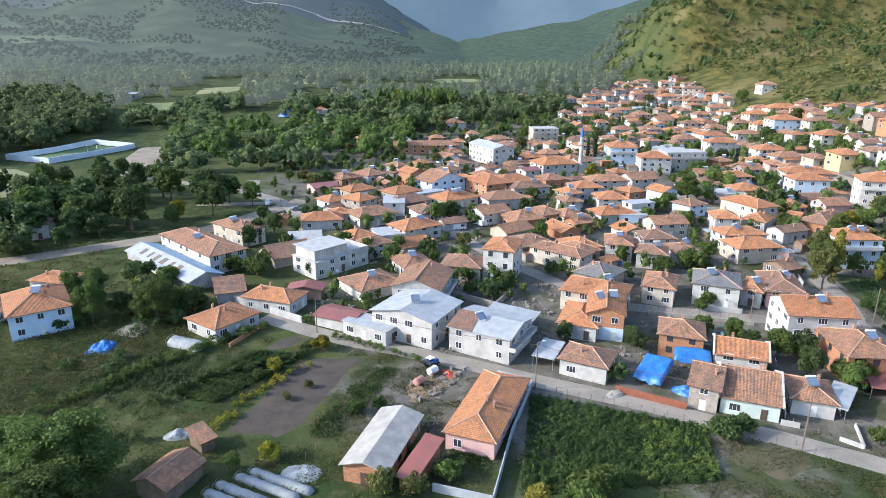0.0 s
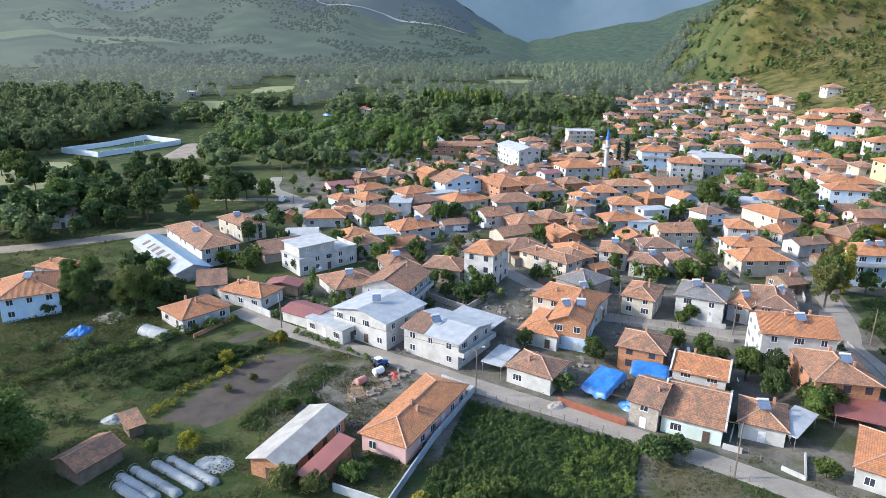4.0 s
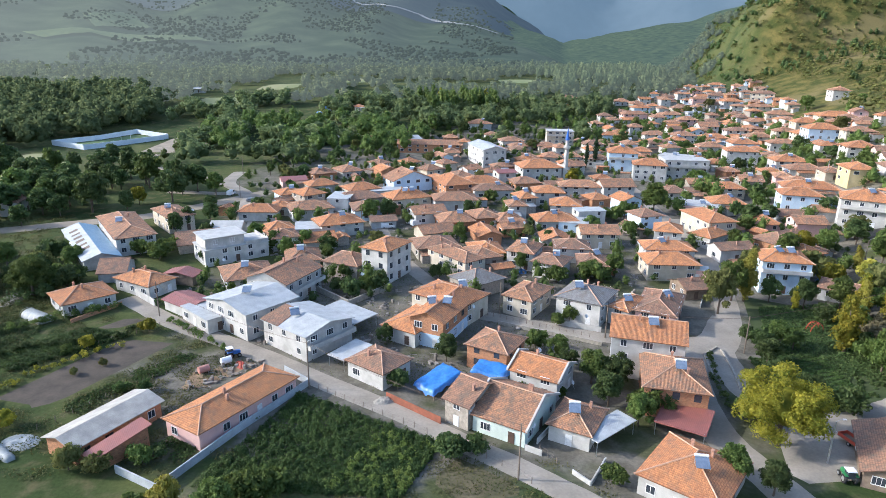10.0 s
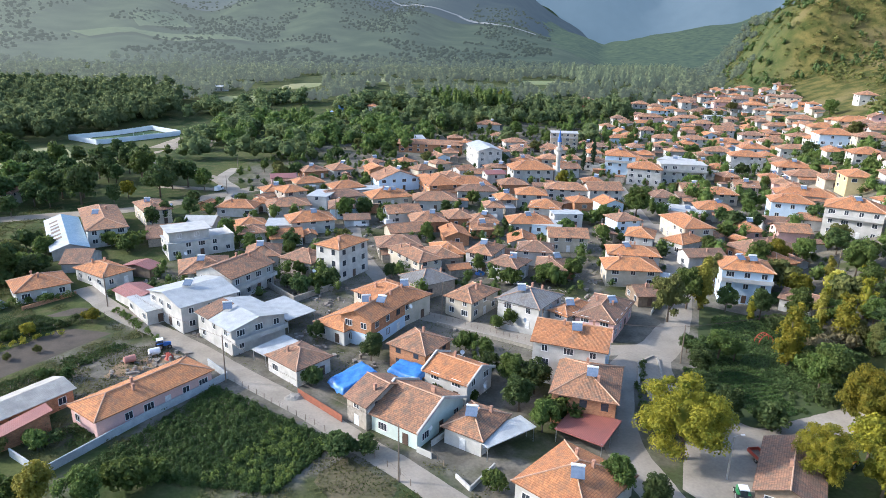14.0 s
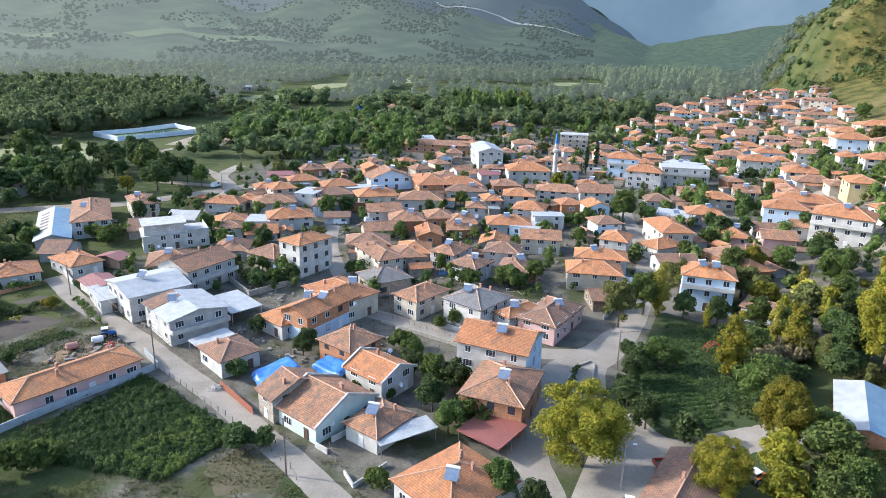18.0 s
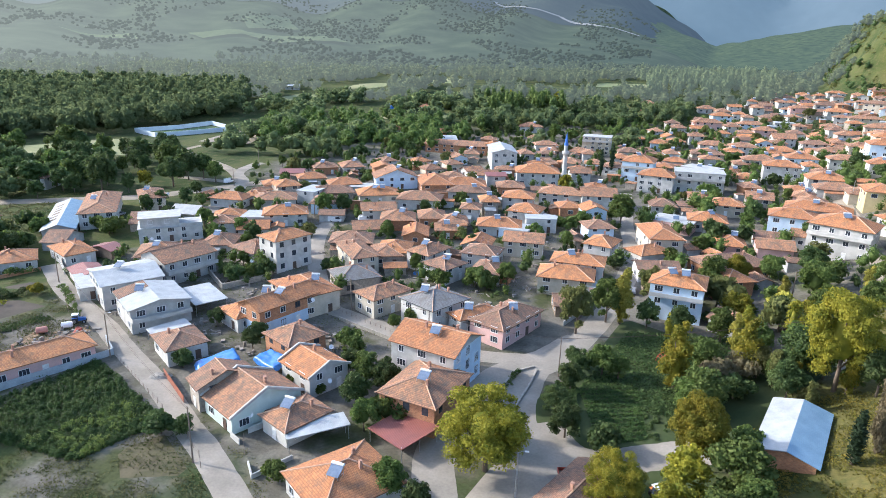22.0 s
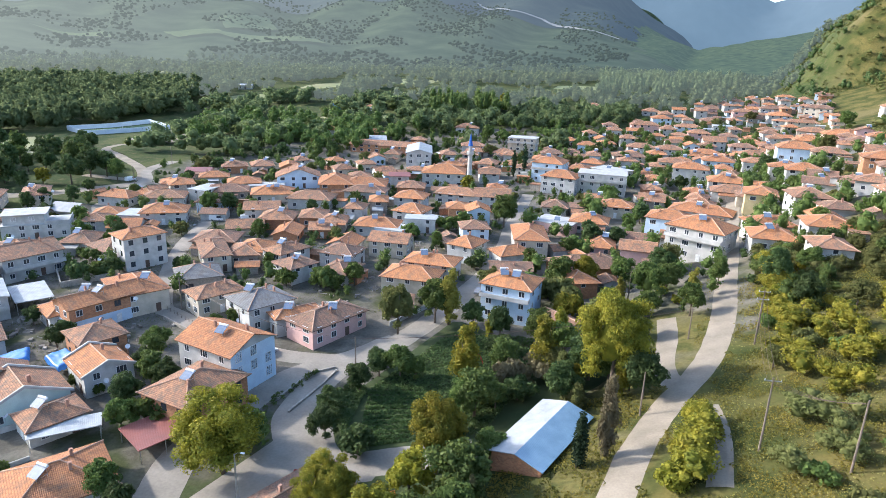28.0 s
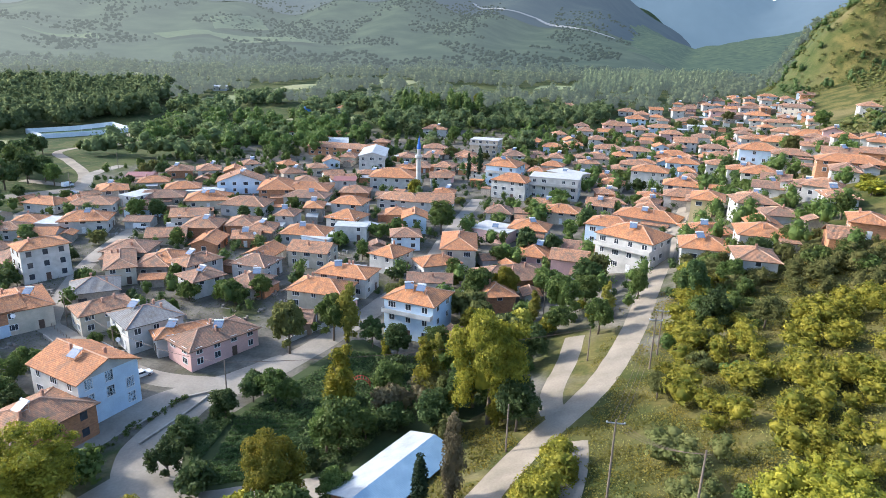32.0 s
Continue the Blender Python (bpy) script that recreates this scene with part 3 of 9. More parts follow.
def canopy(x, y, rot, L, W, h, roof):
    """An open roof slab on posts."""
    HOUSES.append((x, y, max(L, W) * 0.55))
    root = new("canopy")
    base = ground_z(x, y)
    root.matrix_basis = pose(x, y, base, 0, 0, rot)
    me, _ = roof_mesh(L, W, "flat", ROOF[roof], 0.1, 0.0, 0.16)
    part("slab", me, root, pose(0, 0, h, 2.5, 0, 0))
    for i in (-1, 1):
        for j in (-1, 0, 1):
            part("post", mesh("post", *tube([(0, 0, -0.8), (0, 0, h - 0.05)], [0.07, 0.07], 8), METAL), root, Matrix.Translation((i * (L / 2 - 0.2), j * (W / 2 - 0.2), 0)))
    return tagged(root, f"open porch roof of {ROOF_WORDS[roof]} on thin posts", "canopy", "porch roofs")




def house(x, y, rot, L, W, h, kind, wall, roof, near=False, solar=0, balcony=0, lift=0.0, bare=False, pitch=None, over=None, doors=1, side_wall="", old_tiles=0.0, east_roof="", lower_wall="", coping=False):
    """A house of L x W metres with walls h high, its long front turned rot degrees from east."""
    rnd = random.Random(int(x * 131 + y * 17))
    if kind == "canopy":
        return canopy(x, y, rot, L, W, h, roof)
    big = L * W > 0 and h > 2.9
    if not near and kind in ("hip", "gable") and 2.9 < h < 5.2:
        L, W, h = L * rnd.uniform(0.78, 1.0), W * rnd.uniform(0.78, 0.98), h * rnd.choice((0.9, 1.0, 1.15, 1.4))
    if not near and roof == "rust" and rnd.random() < 0.25:
        roof = "orange"
    HOUSES.append((x, y, max(L, W) * 0.55))
    ang = radians(rot)
    ca, sa = math.cos(ang), math.sin(ang)
    zs = [ground_z(x + ca * i * L / 2 - sa * j * W / 2, y + sa * i * L / 2 + ca * j * W / 2) for i in (-1, 1) for j in (-1, 1)]
    base = sum(zs) / 4 + lift
    deep = base - min(zs) + 0.6
    if pitch is None:
        pitch = {"tin": 0.2, "fibre": 0.3, "maroon": 0.22}.get(roof, 0.36 + 0.08 * rnd.random())
    if over is None:
        over = 0.25 if kind == "flat" else (0.55 if near or not big else 0.75)
    storeys = max(1, round(h / 2.9))
    root = new("house" if big else "shed")
    root.matrix_basis = pose(x, y, base, 0, 0, rot)
    word = {1: "single-storey", 2: "two-storey", 3: "three-storey"}.get(storeys, "tall")
    thing = "house" if big else "shed"
    tagged(root, f"{word} {WALL_WORDS[wall]} {thing} with {ROOF_WORDS[roof]} roof", thing, "houses of the village")
    a, b = L / 2, W / 2
    v = [(-a, -b, -deep), (a, -b, -deep), (a, b, -deep), (-a, b, -deep), (-a, -b, h), (a, -b, h), (a, b, h), (-a, b, h)]
    f = [(0, 1, 5, 4), (1, 2, 6, 5), (2, 3, 7, 6), (3, 0, 4, 7), (4, 5, 6, 7)]
    if kind == "gable":
        v += [(-a, 0, h + b * pitch), (a, 0, h + b * pitch)]
        f += [(7, 4, 8), (5, 6, 9)]
    elif kind == "cross":
        v += [(0, -b, h + a * pitch), (0, b, h + a * pitch)]
        f += [(4, 5, 8), (6, 7, 9)]
    elif kind == "shed":
        r = 2 * b * 0.18
        v += [(a, b, h + r), (-a, b, h + r)]
        f += [(5, 6, 8), (7, 4, 9), (6, 7, 9, 8)]
    part("wall", mesh("wall", v, f, WALL[wall]), root)
    me, lines = roof_mesh(L, W, kind, ROOF[roof], over, pitch, 0.25 if kind == "flat" else 0.14, ROOF[east_roof] if east_roof else None)
    ro = part("roof", me, root, Matrix.Translation((0, 0, h + (0.25 if kind == "flat" else 0.06))))
    if lines and roof in ("orange", "rust", "brown", "slate"):
        part("ridge_tiles", ridge_mesh(lines), ro)

    def roof_height(px, py):
        if kind == "flat":
            return h + 0.25
        if kind == "shed":
            return h + (py + b) * 0.18
        dx, dy = a - abs(px), b - abs(py)
        if kind == "gable":
            return h + dy * pitch
        if kind == "cross":
            return h + dx * pitch
        return h + min(dx, dy) * pitch
    # chimneys
    if big and roof in ("orange", "rust", "brown", "slate"):
        for _ in range(2 if near and L * W > 90 else 1):
            px, py = rnd.uniform(-0.55, 0.55) * a, rnd.choice((-1, 1)) * rnd.uniform(0.15, 0.5) * b
            part("chimney", chimney_mesh(), root, Matrix.Translation((px, py, roof_height(px, py) + 0.35)))
    # openings, storey by storey, on each side
    if big:
        dark = wall in ("brick", "stone", "brown")
        per = h / storeys
        for side, (length, off, turn) in enumerate(((L, b, 0), (W, a, 90), (L, b, 180), (W, a, 270))):
            if side == 2 and not near:
                continue
            n = max(1, int(length / (3.7 if near else 4.2)))
            for s in range(storeys):
                for i in range(n):
                    if rnd.random() < (0.12 if not bare else 0.0):
                        continue
                    pos = (i + 0.5) / n * length - length / 2
                    w, hh = rnd.choice(((1.3, 1.4), (1.5, 1.45), (2.0, 1.45)))
                    if side_wall and side == 1:
                        w, hh = 1.6, 2.1
                    m = pose(0, 0, 0, 0, 0, turn) @ Matrix.Translation((pos, -off, s * per + 0.95))
                    if s == 0 and side in (0, 1) and i == n // 2 and doors:
                        part("door", door_mesh(1.0, 2.05, rnd.random() < 0.6), root, pose(0, 0, 0, 0, 0, turn) @ Matrix.Translation((pos, -off, 0.05)))
                        continue
                    if bare:
                        part("window", dark_hole_mesh(1.3, 1.5), root, m)
                        continue
                    if not near:
                        part("window", far_window_mesh(w, hh), root, m)
                        continue
                    win = part("window", window_frame_mesh(w, hh, dark and rnd.random() < 0.5), root, m)
                    part("pane", pane_mesh(w, hh), win)
    if big and not near and kind == "hip" and rnd.random() < 0.45:
        # a lower lean-to against one long side
        k, d, hh, q = rnd.uniform(0.35, 0.7) * L, rnd.uniform(2.2, 3.6), rnd.uniform(2.2, 2.7), rnd.choice((0, 180))
        m = pose(0, 0, 0, 0, 0, q) @ Matrix.Translation((rnd.uniform(-0.5, 0.5) * (L - k), -b - d / 2, 0))
        lean = part("lean_to", mesh("lean_to", *boxes([(-k / 2, -d / 2, -deep, k / 2, d / 2, hh)]), WALL[rnd.choice(("grey", "brick", "stone", wall))]), root, m, "low lean-to")
        sheet, _ = roof_mesh(k, d, "shed", ROOF[rnd.choice(("tin", "rust", "brown", "fibre", "orange"))], 0.3, 0.18, 0.1)
        part("lean_to_roof", sheet, lean, Matrix.Translation((0, 0, hh + 0.02)))
    if balcony:
        z, k, o = (storeys - 1) * h / storeys, *((a, b) if balcony == 1 else (b, a))
        slab = part("balcony", mesh("balcony", *boxes([(-k, -o - 1.4, z - 0.15, k, -o, z)]), WALL["white"]), root, pose(0, 0, 0, 0, 0, 90 * (balcony - 1)))
        for q in ((-k, -o - 1.4, z, k, -o - 1.3, z + 0.9), (-k, -o - 1.3, z, -k + 0.1, -o, z + 0.9), (k - 0.1, -o - 1.3, z, k, -o, z + 0.9)):
            part("parapet", mesh("parapet", *boxes([q]), WALL["white"]), slab)
    if side_wall:
        part("side_wall", mesh("side_wall", *boxes([(a, -b, -deep, a + 0.02, b, h)]), WALL[side_wall]), root, None, WALL_WORDS[side_wall] + " side wall")
    if lower_wall:
        part("lower_wall", mesh("lower_wall", *boxes([(-a - 0.025, -b - 0.025, -deep, a + 0.025, b + 0.025, h / storeys - 0.2)]), WALL[lower_wall]), root, None, WALL_WORDS[lower_wall] + " lower storey")
    if coping:
        rise = b * pitch
        for s in (-1, 1):
            x0, x1 = sorted((s * (a + over - 0.3), s * (a + over + 0.05)))
            pro = [(-b - over, h - over * pitch - 0.1), (0, h + rise - 0.1), (b + over, h - over * pitch - 0.1), (b + over, h - over * pitch + 0.4), (0, h + rise + 0.45), (-b - over, h - over * pitch + 0.4)]
            v = [(x0, p, q) for p, q in pro] + [(x1, p, q) for p, q in pro]
            part("gable_coping", mesh("gable_coping", v, [(5, 4, 1, 0), (4, 3, 2, 1), (6, 7, 10, 11), (7, 8, 9, 10)] + [(i, (i + 1) % 6, (i + 1) % 6 + 6, i + 6) for i in range(6)], WALL["white"]), root)
    if old_tiles:
        # the front slope's old tiles not yet replaced by sheet metal
        rise = (b + over) * pitch
        v = [(-a - over, -b - over, -over * pitch), (-a + L * old_tiles, -b - over, -over * pitch), (-a + L * old_tiles * 0.8, 0, rise - over * pitch), (-a - over, 0, rise - over * pitch)]
        v = [(p[0], p[1], p[2] + h + 0.08) for p in v] + [(p[0], p[1], p[2] + h + 0.16) for p in v]
        w = math.hypot(b + over, rise)
        flat = [(0, 0)] * 4
        part("old_tiles", mesh("old_tiles", v, [(4, 5, 6, 7), (0, 1, 5, 4), (1, 2, 6, 5), (3, 0, 4, 7)], ROOF["brown"], [[(0, 0), (L * old_tiles, 0), (L * old_tiles, w), (0, w)], flat, flat, flat]), root, None, "patch of old brown roof tiles")
    for i in range(solar):
        px, py = (i - (solar - 1) / 2) * 3.0 + rnd.uniform(-0.3, 0.3) * a * (solar == 1), (-0.35 if kind != "cross" else rnd.uniform(-0.5, 0.2)) * b
        solar_heater(pose(x, y, base, 0, 0, rot) @ pose(px, py, roof_height(px, py) + 0.35, 0, 0, -rot + rnd.uniform(-25, 25)))
    return root


# ---- trees ----
def leaf_quads(rng, centres, radii, count, size, jitter=0.75):
    """Small leaf sprays scattered through the outer parts of several lumps."""
    centres, radii = np.array(centres, float), np.array(radii, float)
    which = rng.choice(len(centres), count, p=radii[:, 0] ** 2 / (radii[:, 0] ** 2).sum())
    d = rng.normal(size=(count, 3))
    d /= np.linalg.norm(d, axis=1)[:, None]
    d[:, 2] = np.where(d[:, 2] < -0.45, -d[:, 2], d[:, 2])
    shell = 0.55 + 0.62 * rng.random(count) ** 0.75
    p = centres[which] + d * radii[which] * shell[:, None]
    nrm = d + rng.normal(size=(count, 3)) * jitter
    nrm /= np.linalg.norm(nrm, axis=1)[:, None]
    u = np.cross(nrm, rng.normal(size=(count, 3)))
    u /= np.linalg.norm(u, axis=1)[:, None]
    w = np.cross(nrm, u)
    s = size * (0.55 + 0.9 * rng.random(count))[:, None]
    quad = np.stack([p - u * s * 0.5, p + w * s * 0.34 - u * s * 0.1, p + u * s * 0.5, p - w * s * 0.34 + u * s * 0.1], 1)
    return quad.reshape(-1, 3)


def quads_mesh(name, v, mat_, idx=None):
    k = len(v) // 4 if idx is None else len(idx)
    me = bpy.data.meshes.new(name)
    me.vertices.add(len(v))
    me.vertices.foreach_set("co", np.asarray(v, np.float32).ravel())
    me.loops.add(k * 4)
    me.loops.foreach_set("vertex_index", np.arange(k * 4) if idx is None else idx.ravel())
    me.polygons.add(k)
    me.polygons.foreach_set("loop_start", np.arange(k) * 4)
    if idx is not None:
        me.polygons.foreach_set("use_smooth", np.ones(k, bool))
    me.materials.append(mat_)
    me.update()
    me.validate()
    return me


def crown_lumps(rng, shape):
    """Boughs of a crown in a tree of height 1, with uneven outline, and the dense heart behind them."""
    c, r = [], []
    if shape in ("round", "great", "bush"):
        n = {"round": 24, "great": 46, "bush": 15}[shape]
        low, wide, tall = {"round": (0.52, 0.33, 0.4), "great": (0.53, 0.36, 0.42), "bush": (0.44, 0.48, 0.36)}[shape]
        small, large = {"round": (0.075, 0.165), "great": (0.055, 0.13), "bush": (0.13, 0.25)}[shape]
        swell = [(rng.normal(size=3), rng.uniform(-0.3, 0.28)) for _ in range(4)]
        for i in range(n):
            h = 1 - 1.7 * (i + 0.5) / n
            a = i * 2.399 + rng.uniform(-0.5, 0.5)
            d = np.array((math.sqrt(max(0, 1 - h * h)) * math.cos(a), math.sqrt(max(0, 1 - h * h)) * math.sin(a), h))
            reach = rng.uniform(0.58, 0.95) * (1 + sum(k * max(0.0, d @ (q / np.linalg.norm(q))) for q, k in swell))
            s = rng.uniform(small, large)
            c.append((d[0] * wide * reach, d[1] * wide * reach, low + d[2] * tall * reach))
            r.append((s, s, s * rng.uniform(0.65, 0.95)))
        heart = [((0, 0, low), (wide * 0.5, wide * 0.5, tall * 0.55))]
    elif shape == "tall":
        for i in range(26):
            h = 0.1 + 0.85 * i / 25
            a, q = rng.uniform(0, 6.28), rng.uniform(0.03, 0.15) * (1.1 - abs(h - 0.45))
            s = rng.uniform(0.06, 0.12) * (1.15 - abs(h - 0.45))
            c.append((q * math.cos(a), q * math.sin(a), h))
            r.append((s, s, s * 1.25))
        heart = [((0, 0, 0.5), (0.1, 0.1, 0.36))]
    else:
        for i in range(12):
            h = 0.08 + 0.86 * i / 11
            s = 0.075 * (1 - (h - 0.4) ** 2 * 1.7)
            c.append((0, 0, h))
            r.append((s, s, 0.09))
        heart = [((0, 0, 0.48), (0.05, 0.05, 0.42))]
    return c, r, heart


def lump_faces():
    """A rounded lump of 24 quads: unit directions and faces."""
    v, f, index = [], [], {}

    def corner(p):
        key = tuple(round(c, 2) for c in p)
        if key not in index:
            index[key] = len(v)
            v.append(Vector(p).normalized())
        return index[key]
    for axis in range(3):
        for s in (-1, 1):
            for i in (-1, 0):
                for j in (-1, 0):
                    q = []
                    for di, dj in ((0, 0), (1, 0), (1, 1), (0, 1)):
                        p = [0.0, 0.0, 0.0]
                        p[axis], p[(axis + 1) % 3], p[(axis + 2) % 3] = s, i + di, j + dj
                        q.append(corner(p))
                    f.append(q if s > 0 else q[::-1])
    return np.array(v), np.array(f)


LUMP_V, LUMP_F = lump_faces()


TREE_MESHES = {}


def tree_meshes(shape, tint, variant, far=False):
    key = (shape, tint, variant, far)
    if key not in TREE_MESHES:
        rng = np.random.default_rng(100 + variant * 7 + len(shape) * 31 + len(tint))
        c, r, heart = crown_lumps(rng, shape)
        count = {"great": 20000, "round": 3900, "tall": 3900, "column": 1400, "bush": 1500}[shape]
        size = {"great": 0.022, "round": 0.05, "tall": 0.037, "column": 0.034, "bush": 0.112}[shape]
        if far:
            count, size = int(count * 0.26), size * 1.75
        leaves = leaf_quads(rng, c, r, count, size)
        boughs = heart + [(p, np.array(q) * 0.55) for p, q in zip(c, r)]
        inner = [np.array(p) + LUMP_V * np.array(q) * (1 + 0.25 * rng.uniform(-1, 1, (26, 1))) for p, q in boughs]
        faces = [np.arange(len(leaves)).reshape(-1, 4)] + [LUMP_F + len(leaves) + 26 * k for k in range(len(inner))]
        crown = quads_mesh("crown", np.concatenate([leaves] + inner), LEAF[tint], np.concatenate(faces))
        v, f = tube([(0, 0, -0.05), (0.005, 0.004, 0.2), (-0.006, 0.01, 0.45), (0, 0, 0.72)], [0.03, 0.022, 0.015, 0.006], 7)
        if shape in ("round", "great", "tall"):
            for i in range(5):
                a = i * 1.256 + rng.uniform(-0.3, 0.3)
                z0 = 0.22 + 0.07 * i
                q = 0.09 if shape == "tall" else 0.2
                tv, tf = tube([(0, 0, z0), (q * 0.5 * math.cos(a), q * 0.5 * math.sin(a), z0 + 0.12), (q * math.cos(a), q * math.sin(a), z0 + 0.26)], [0.013, 0.009, 0.004], 5)
                k = len(v)
                v += tv
                f += [tuple(j + k for j in t) for t in tf]
        TREE_MESHES[key] = crown, mesh("trunk", v, f, BARK, smooth=True)
    return TREE_MESHES[key]


TREE_WORDS = {"great": "large spreading", "round": "broad-crowned", "tall": "tall slender", "column": "narrow columnar", "bush": "low bushy"}
TINT_WORDS = {"green": "green", "dark": "dark green", "yellow": "yellowing", "olive": "olive-green", "pine": "dark evergreen", "brown": "half-bare brown", "lime": "sunlit yellow-green", "crop": "leafy green", "wood": "green", "sage": "pale green"}


def tree(x, y, height, shape="round", tint="green", spread=1.0, z=None):
    crown, trunk = tree_meshes(shape, tint, int(abs(x * 7 + y * 3)) % (5 if shape != "column" else 2), y > 185 or height < 3)
    root = new("bush" if shape == "bush" else "tree")
    zz = ground_z(x, y) if z is None else z
    root.matrix_basis = pose(x, y, zz - 0.05, 0, 0, (x * 37 + y * 53) % 360) @ Matrix.Diagonal((height * spread, height * spread, height, 1))
    kind = "bush" if shape == "bush" else "tree"
    tagged(root, f"{TREE_WORDS[shape]} {TINT_WORDS[tint]} {kind} growing beside the houses", kind, "trees in and around the village")
    part("trunk", trunk, root)
    part("crown", crown, root)
    return root


def woods(name, spots, tint, label, count=70, lumps=6, size=0.17, core=0):
    """Many far trees in one mesh: spots of (x, y, height, spread). With core, that many leafy clumps a tree are full, rounded masses."""
    rng = np.random.default_rng(len(spots) + len(name))
    kinds = []
    for k in range(6):
        turn = [2 * math.pi * (i + rng.uniform(-0.45, 0.45)) / lumps for i in range(lumps)]
        c = [(q * math.cos(a), q * math.sin(a), rng.uniform(0.3, 0.7)) for a, q in zip(turn, rng.uniform(0.16, 0.31, lumps))] + [(0, 0, 0.48), (rng.uniform(-0.12, 0.12), rng.uniform(-0.12, 0.12), rng.uniform(0.7, 0.82))]
        r = [(q, q, q * 0.9) for q in rng.uniform(0.12, 0.24, lumps)] + [(0.32, 0.32, 0.4), (0.22, 0.22, 0.2)]
        pts, faces = [], []
        for q in range(core):
            cc, rr = np.array(c[-1 - q]), np.array(r[-1 - q]) * (0.66 if count else 1.05)
            faces.append(LUMP_F + 26 * q)
            pts.append(cc + LUMP_V * rr * (1 + 0.28 * rng.uniform(-1, 1, (26, 1))))
        if count:
            leaves = leaf_quads(rng, c, r, count, size, 0.7)
            faces.append(np.arange(len(leaves)).reshape(-1, 4) + 26 * core)
            pts.append(leaves)
        kinds.append((np.concatenate(pts), np.concatenate(faces)))
    s = np.array(spots)
    z = terrain(s[:, 0], s[:, 1])
    out, idx, base = [], [], 0
    for k in range(6):
        q = s[k::6]
        a = rng.uniform(0, 6.28, len(q))
        p, faces = kinds[k]
        w = (q[:, 2] * q[:, 3])[:, None]
        X = (p[None, :, 0] * np.cos(a)[:, None] - p[None, :, 1] * np.sin(a)[:, None]) * w + q[:, 0][:, None]
        Y = (p[None, :, 0] * np.sin(a)[:, None] + p[None, :, 1] * np.cos(a)[:, None]) * w + q[:, 1][:, None]
        Z = p[None, :, 2] * q[:, 2][:, None] + z[k::6][:, None]
        out.append(np.stack([X, Y, Z], -1).reshape(-1, 3))
        idx.append((faces[None] + (base + np.arange(len(q)) * len(p))[:, None, None]).reshape(-1, 4))
        base += len(q) * len(p)
    return tagged(new(name, quads_mesh(name, np.concatenate(out), LEAF[tint], np.concatenate(idx))), label, "trees", kind="stuff")


# ---- roads ----
ribbon("lane", [(-22.6, 155.3), (-5.5, 140.0), (8.2, 130.7), (20.7, 121.6), (29.3, 114.6), (40.3, 106.2), (50.1, 98.4), (58.9, 90.1), (66.6, 83.5), (74.3, 75.9), (95.5, 54.7), (116.7, 33.5)], 5, ROAD, "dusty pale concrete lane along the fields", lift=0.100)
ribbon("road", [(238.6, 286.6), (222.0, 227.7), (212.7, 191.7), (205.9, 166.7), (199.8, 143.8), (193.8, 126.4), (189.3, 117.4), (182.2, 106.2), (176.3, 94.2), (172.0, 82.5), (161.7, 54.4), (151.4, 26.2)], 5, GRAVEL, "pale dusty road through the village", lift=0.106)
ribbon("laneway", [(189.3, 149.2), (187.3, 135.8), (184.7, 124.2), (184.6, 115.3), (188.0, 111.5)], 4, GRAVEL, "narrow pale side lane", lift=0.112)
ribbon("street", [(153.9, 224.0), (148.9, 201.2), (143.7, 179.7), (137.5, 157.9), (130.7, 140.2), (124.1, 127.7), (115.8, 117.9)], 6, ROAD, "grey concrete village street between houses", lift=0.118)
ribbon("street", [(122.0, 128.3), (114.2, 121.0), (108.6, 111.3), (105.3, 99.0), (104.4, 88.8), (106.2, 79.8), (112.1, 50.4), (117.9, 21.0)], 7, ROAD, "grey concrete village street between houses", lift=0.124)
ribbon("street", [(129.4, 138.5), (120.9, 126.0), (117.8, 113.9), (117.9, 103.0), (124.2, 94.6), (132.2, 90.7)], 7, ROAD, "grey concrete village street between houses", lift=0.130)
ribbon("yard", [(121.8, 103.2), (125.9, 94.9), (132.1, 93.2), (141.2, 96.5), (151.5, 99.8)], 9, ROAD, "wide grey concrete yard", lift=0.136)
ribbon("street", [(41.1, 215.4), (45.5, 193.4), (52.5, 173.2), (65.7, 146.2), (72.8, 140.4), (84.7, 134.8), (94.4, 129.8), (107.1, 126.2), (120.6, 126.8)], 5, ROAD, "grey concrete village street between houses", lift=0.142)
ribbon("road", [(-116.3, 213.5), (-95.8, 216.2), (-71.6, 223.4), (-56.0, 228.1), (-41.4, 234.2), (-19.9, 255.2), (-8.7, 267.5)], 8, GRAVEL, "pale dusty road through the village", lift=0.148)
ribbon("track", [(-49.7, 269.3), (-22.1, 266.4), (-32.5, 286.3), (-62.9, 314.9), (-90.0, 340.8), (-83.6, 369.1)], 5, GRAVEL, "pale gravel track through meadows", lift=0.154)
ribbon("street", [(153.3, 283.3), (149.0, 234.5), (147.9, 208.4), (144.1, 191.5)], 5, ROAD, "grey concrete village street between houses", lift=0.160)
ribbon("street", [(-3.4, 190.4), (-14.5, 258.5), (-28.2, 283.7), (-29.2, 309.3)], 6, ROAD, "grey concrete village street between houses", lift=0.166)
ribbon("track", [(187.9, 104.1), (187.4, 96.5), (186.2, 89.5), (184.3, 81.6)], 3.2, GRAVEL, "pale gravel track through meadows", lift=0.172)

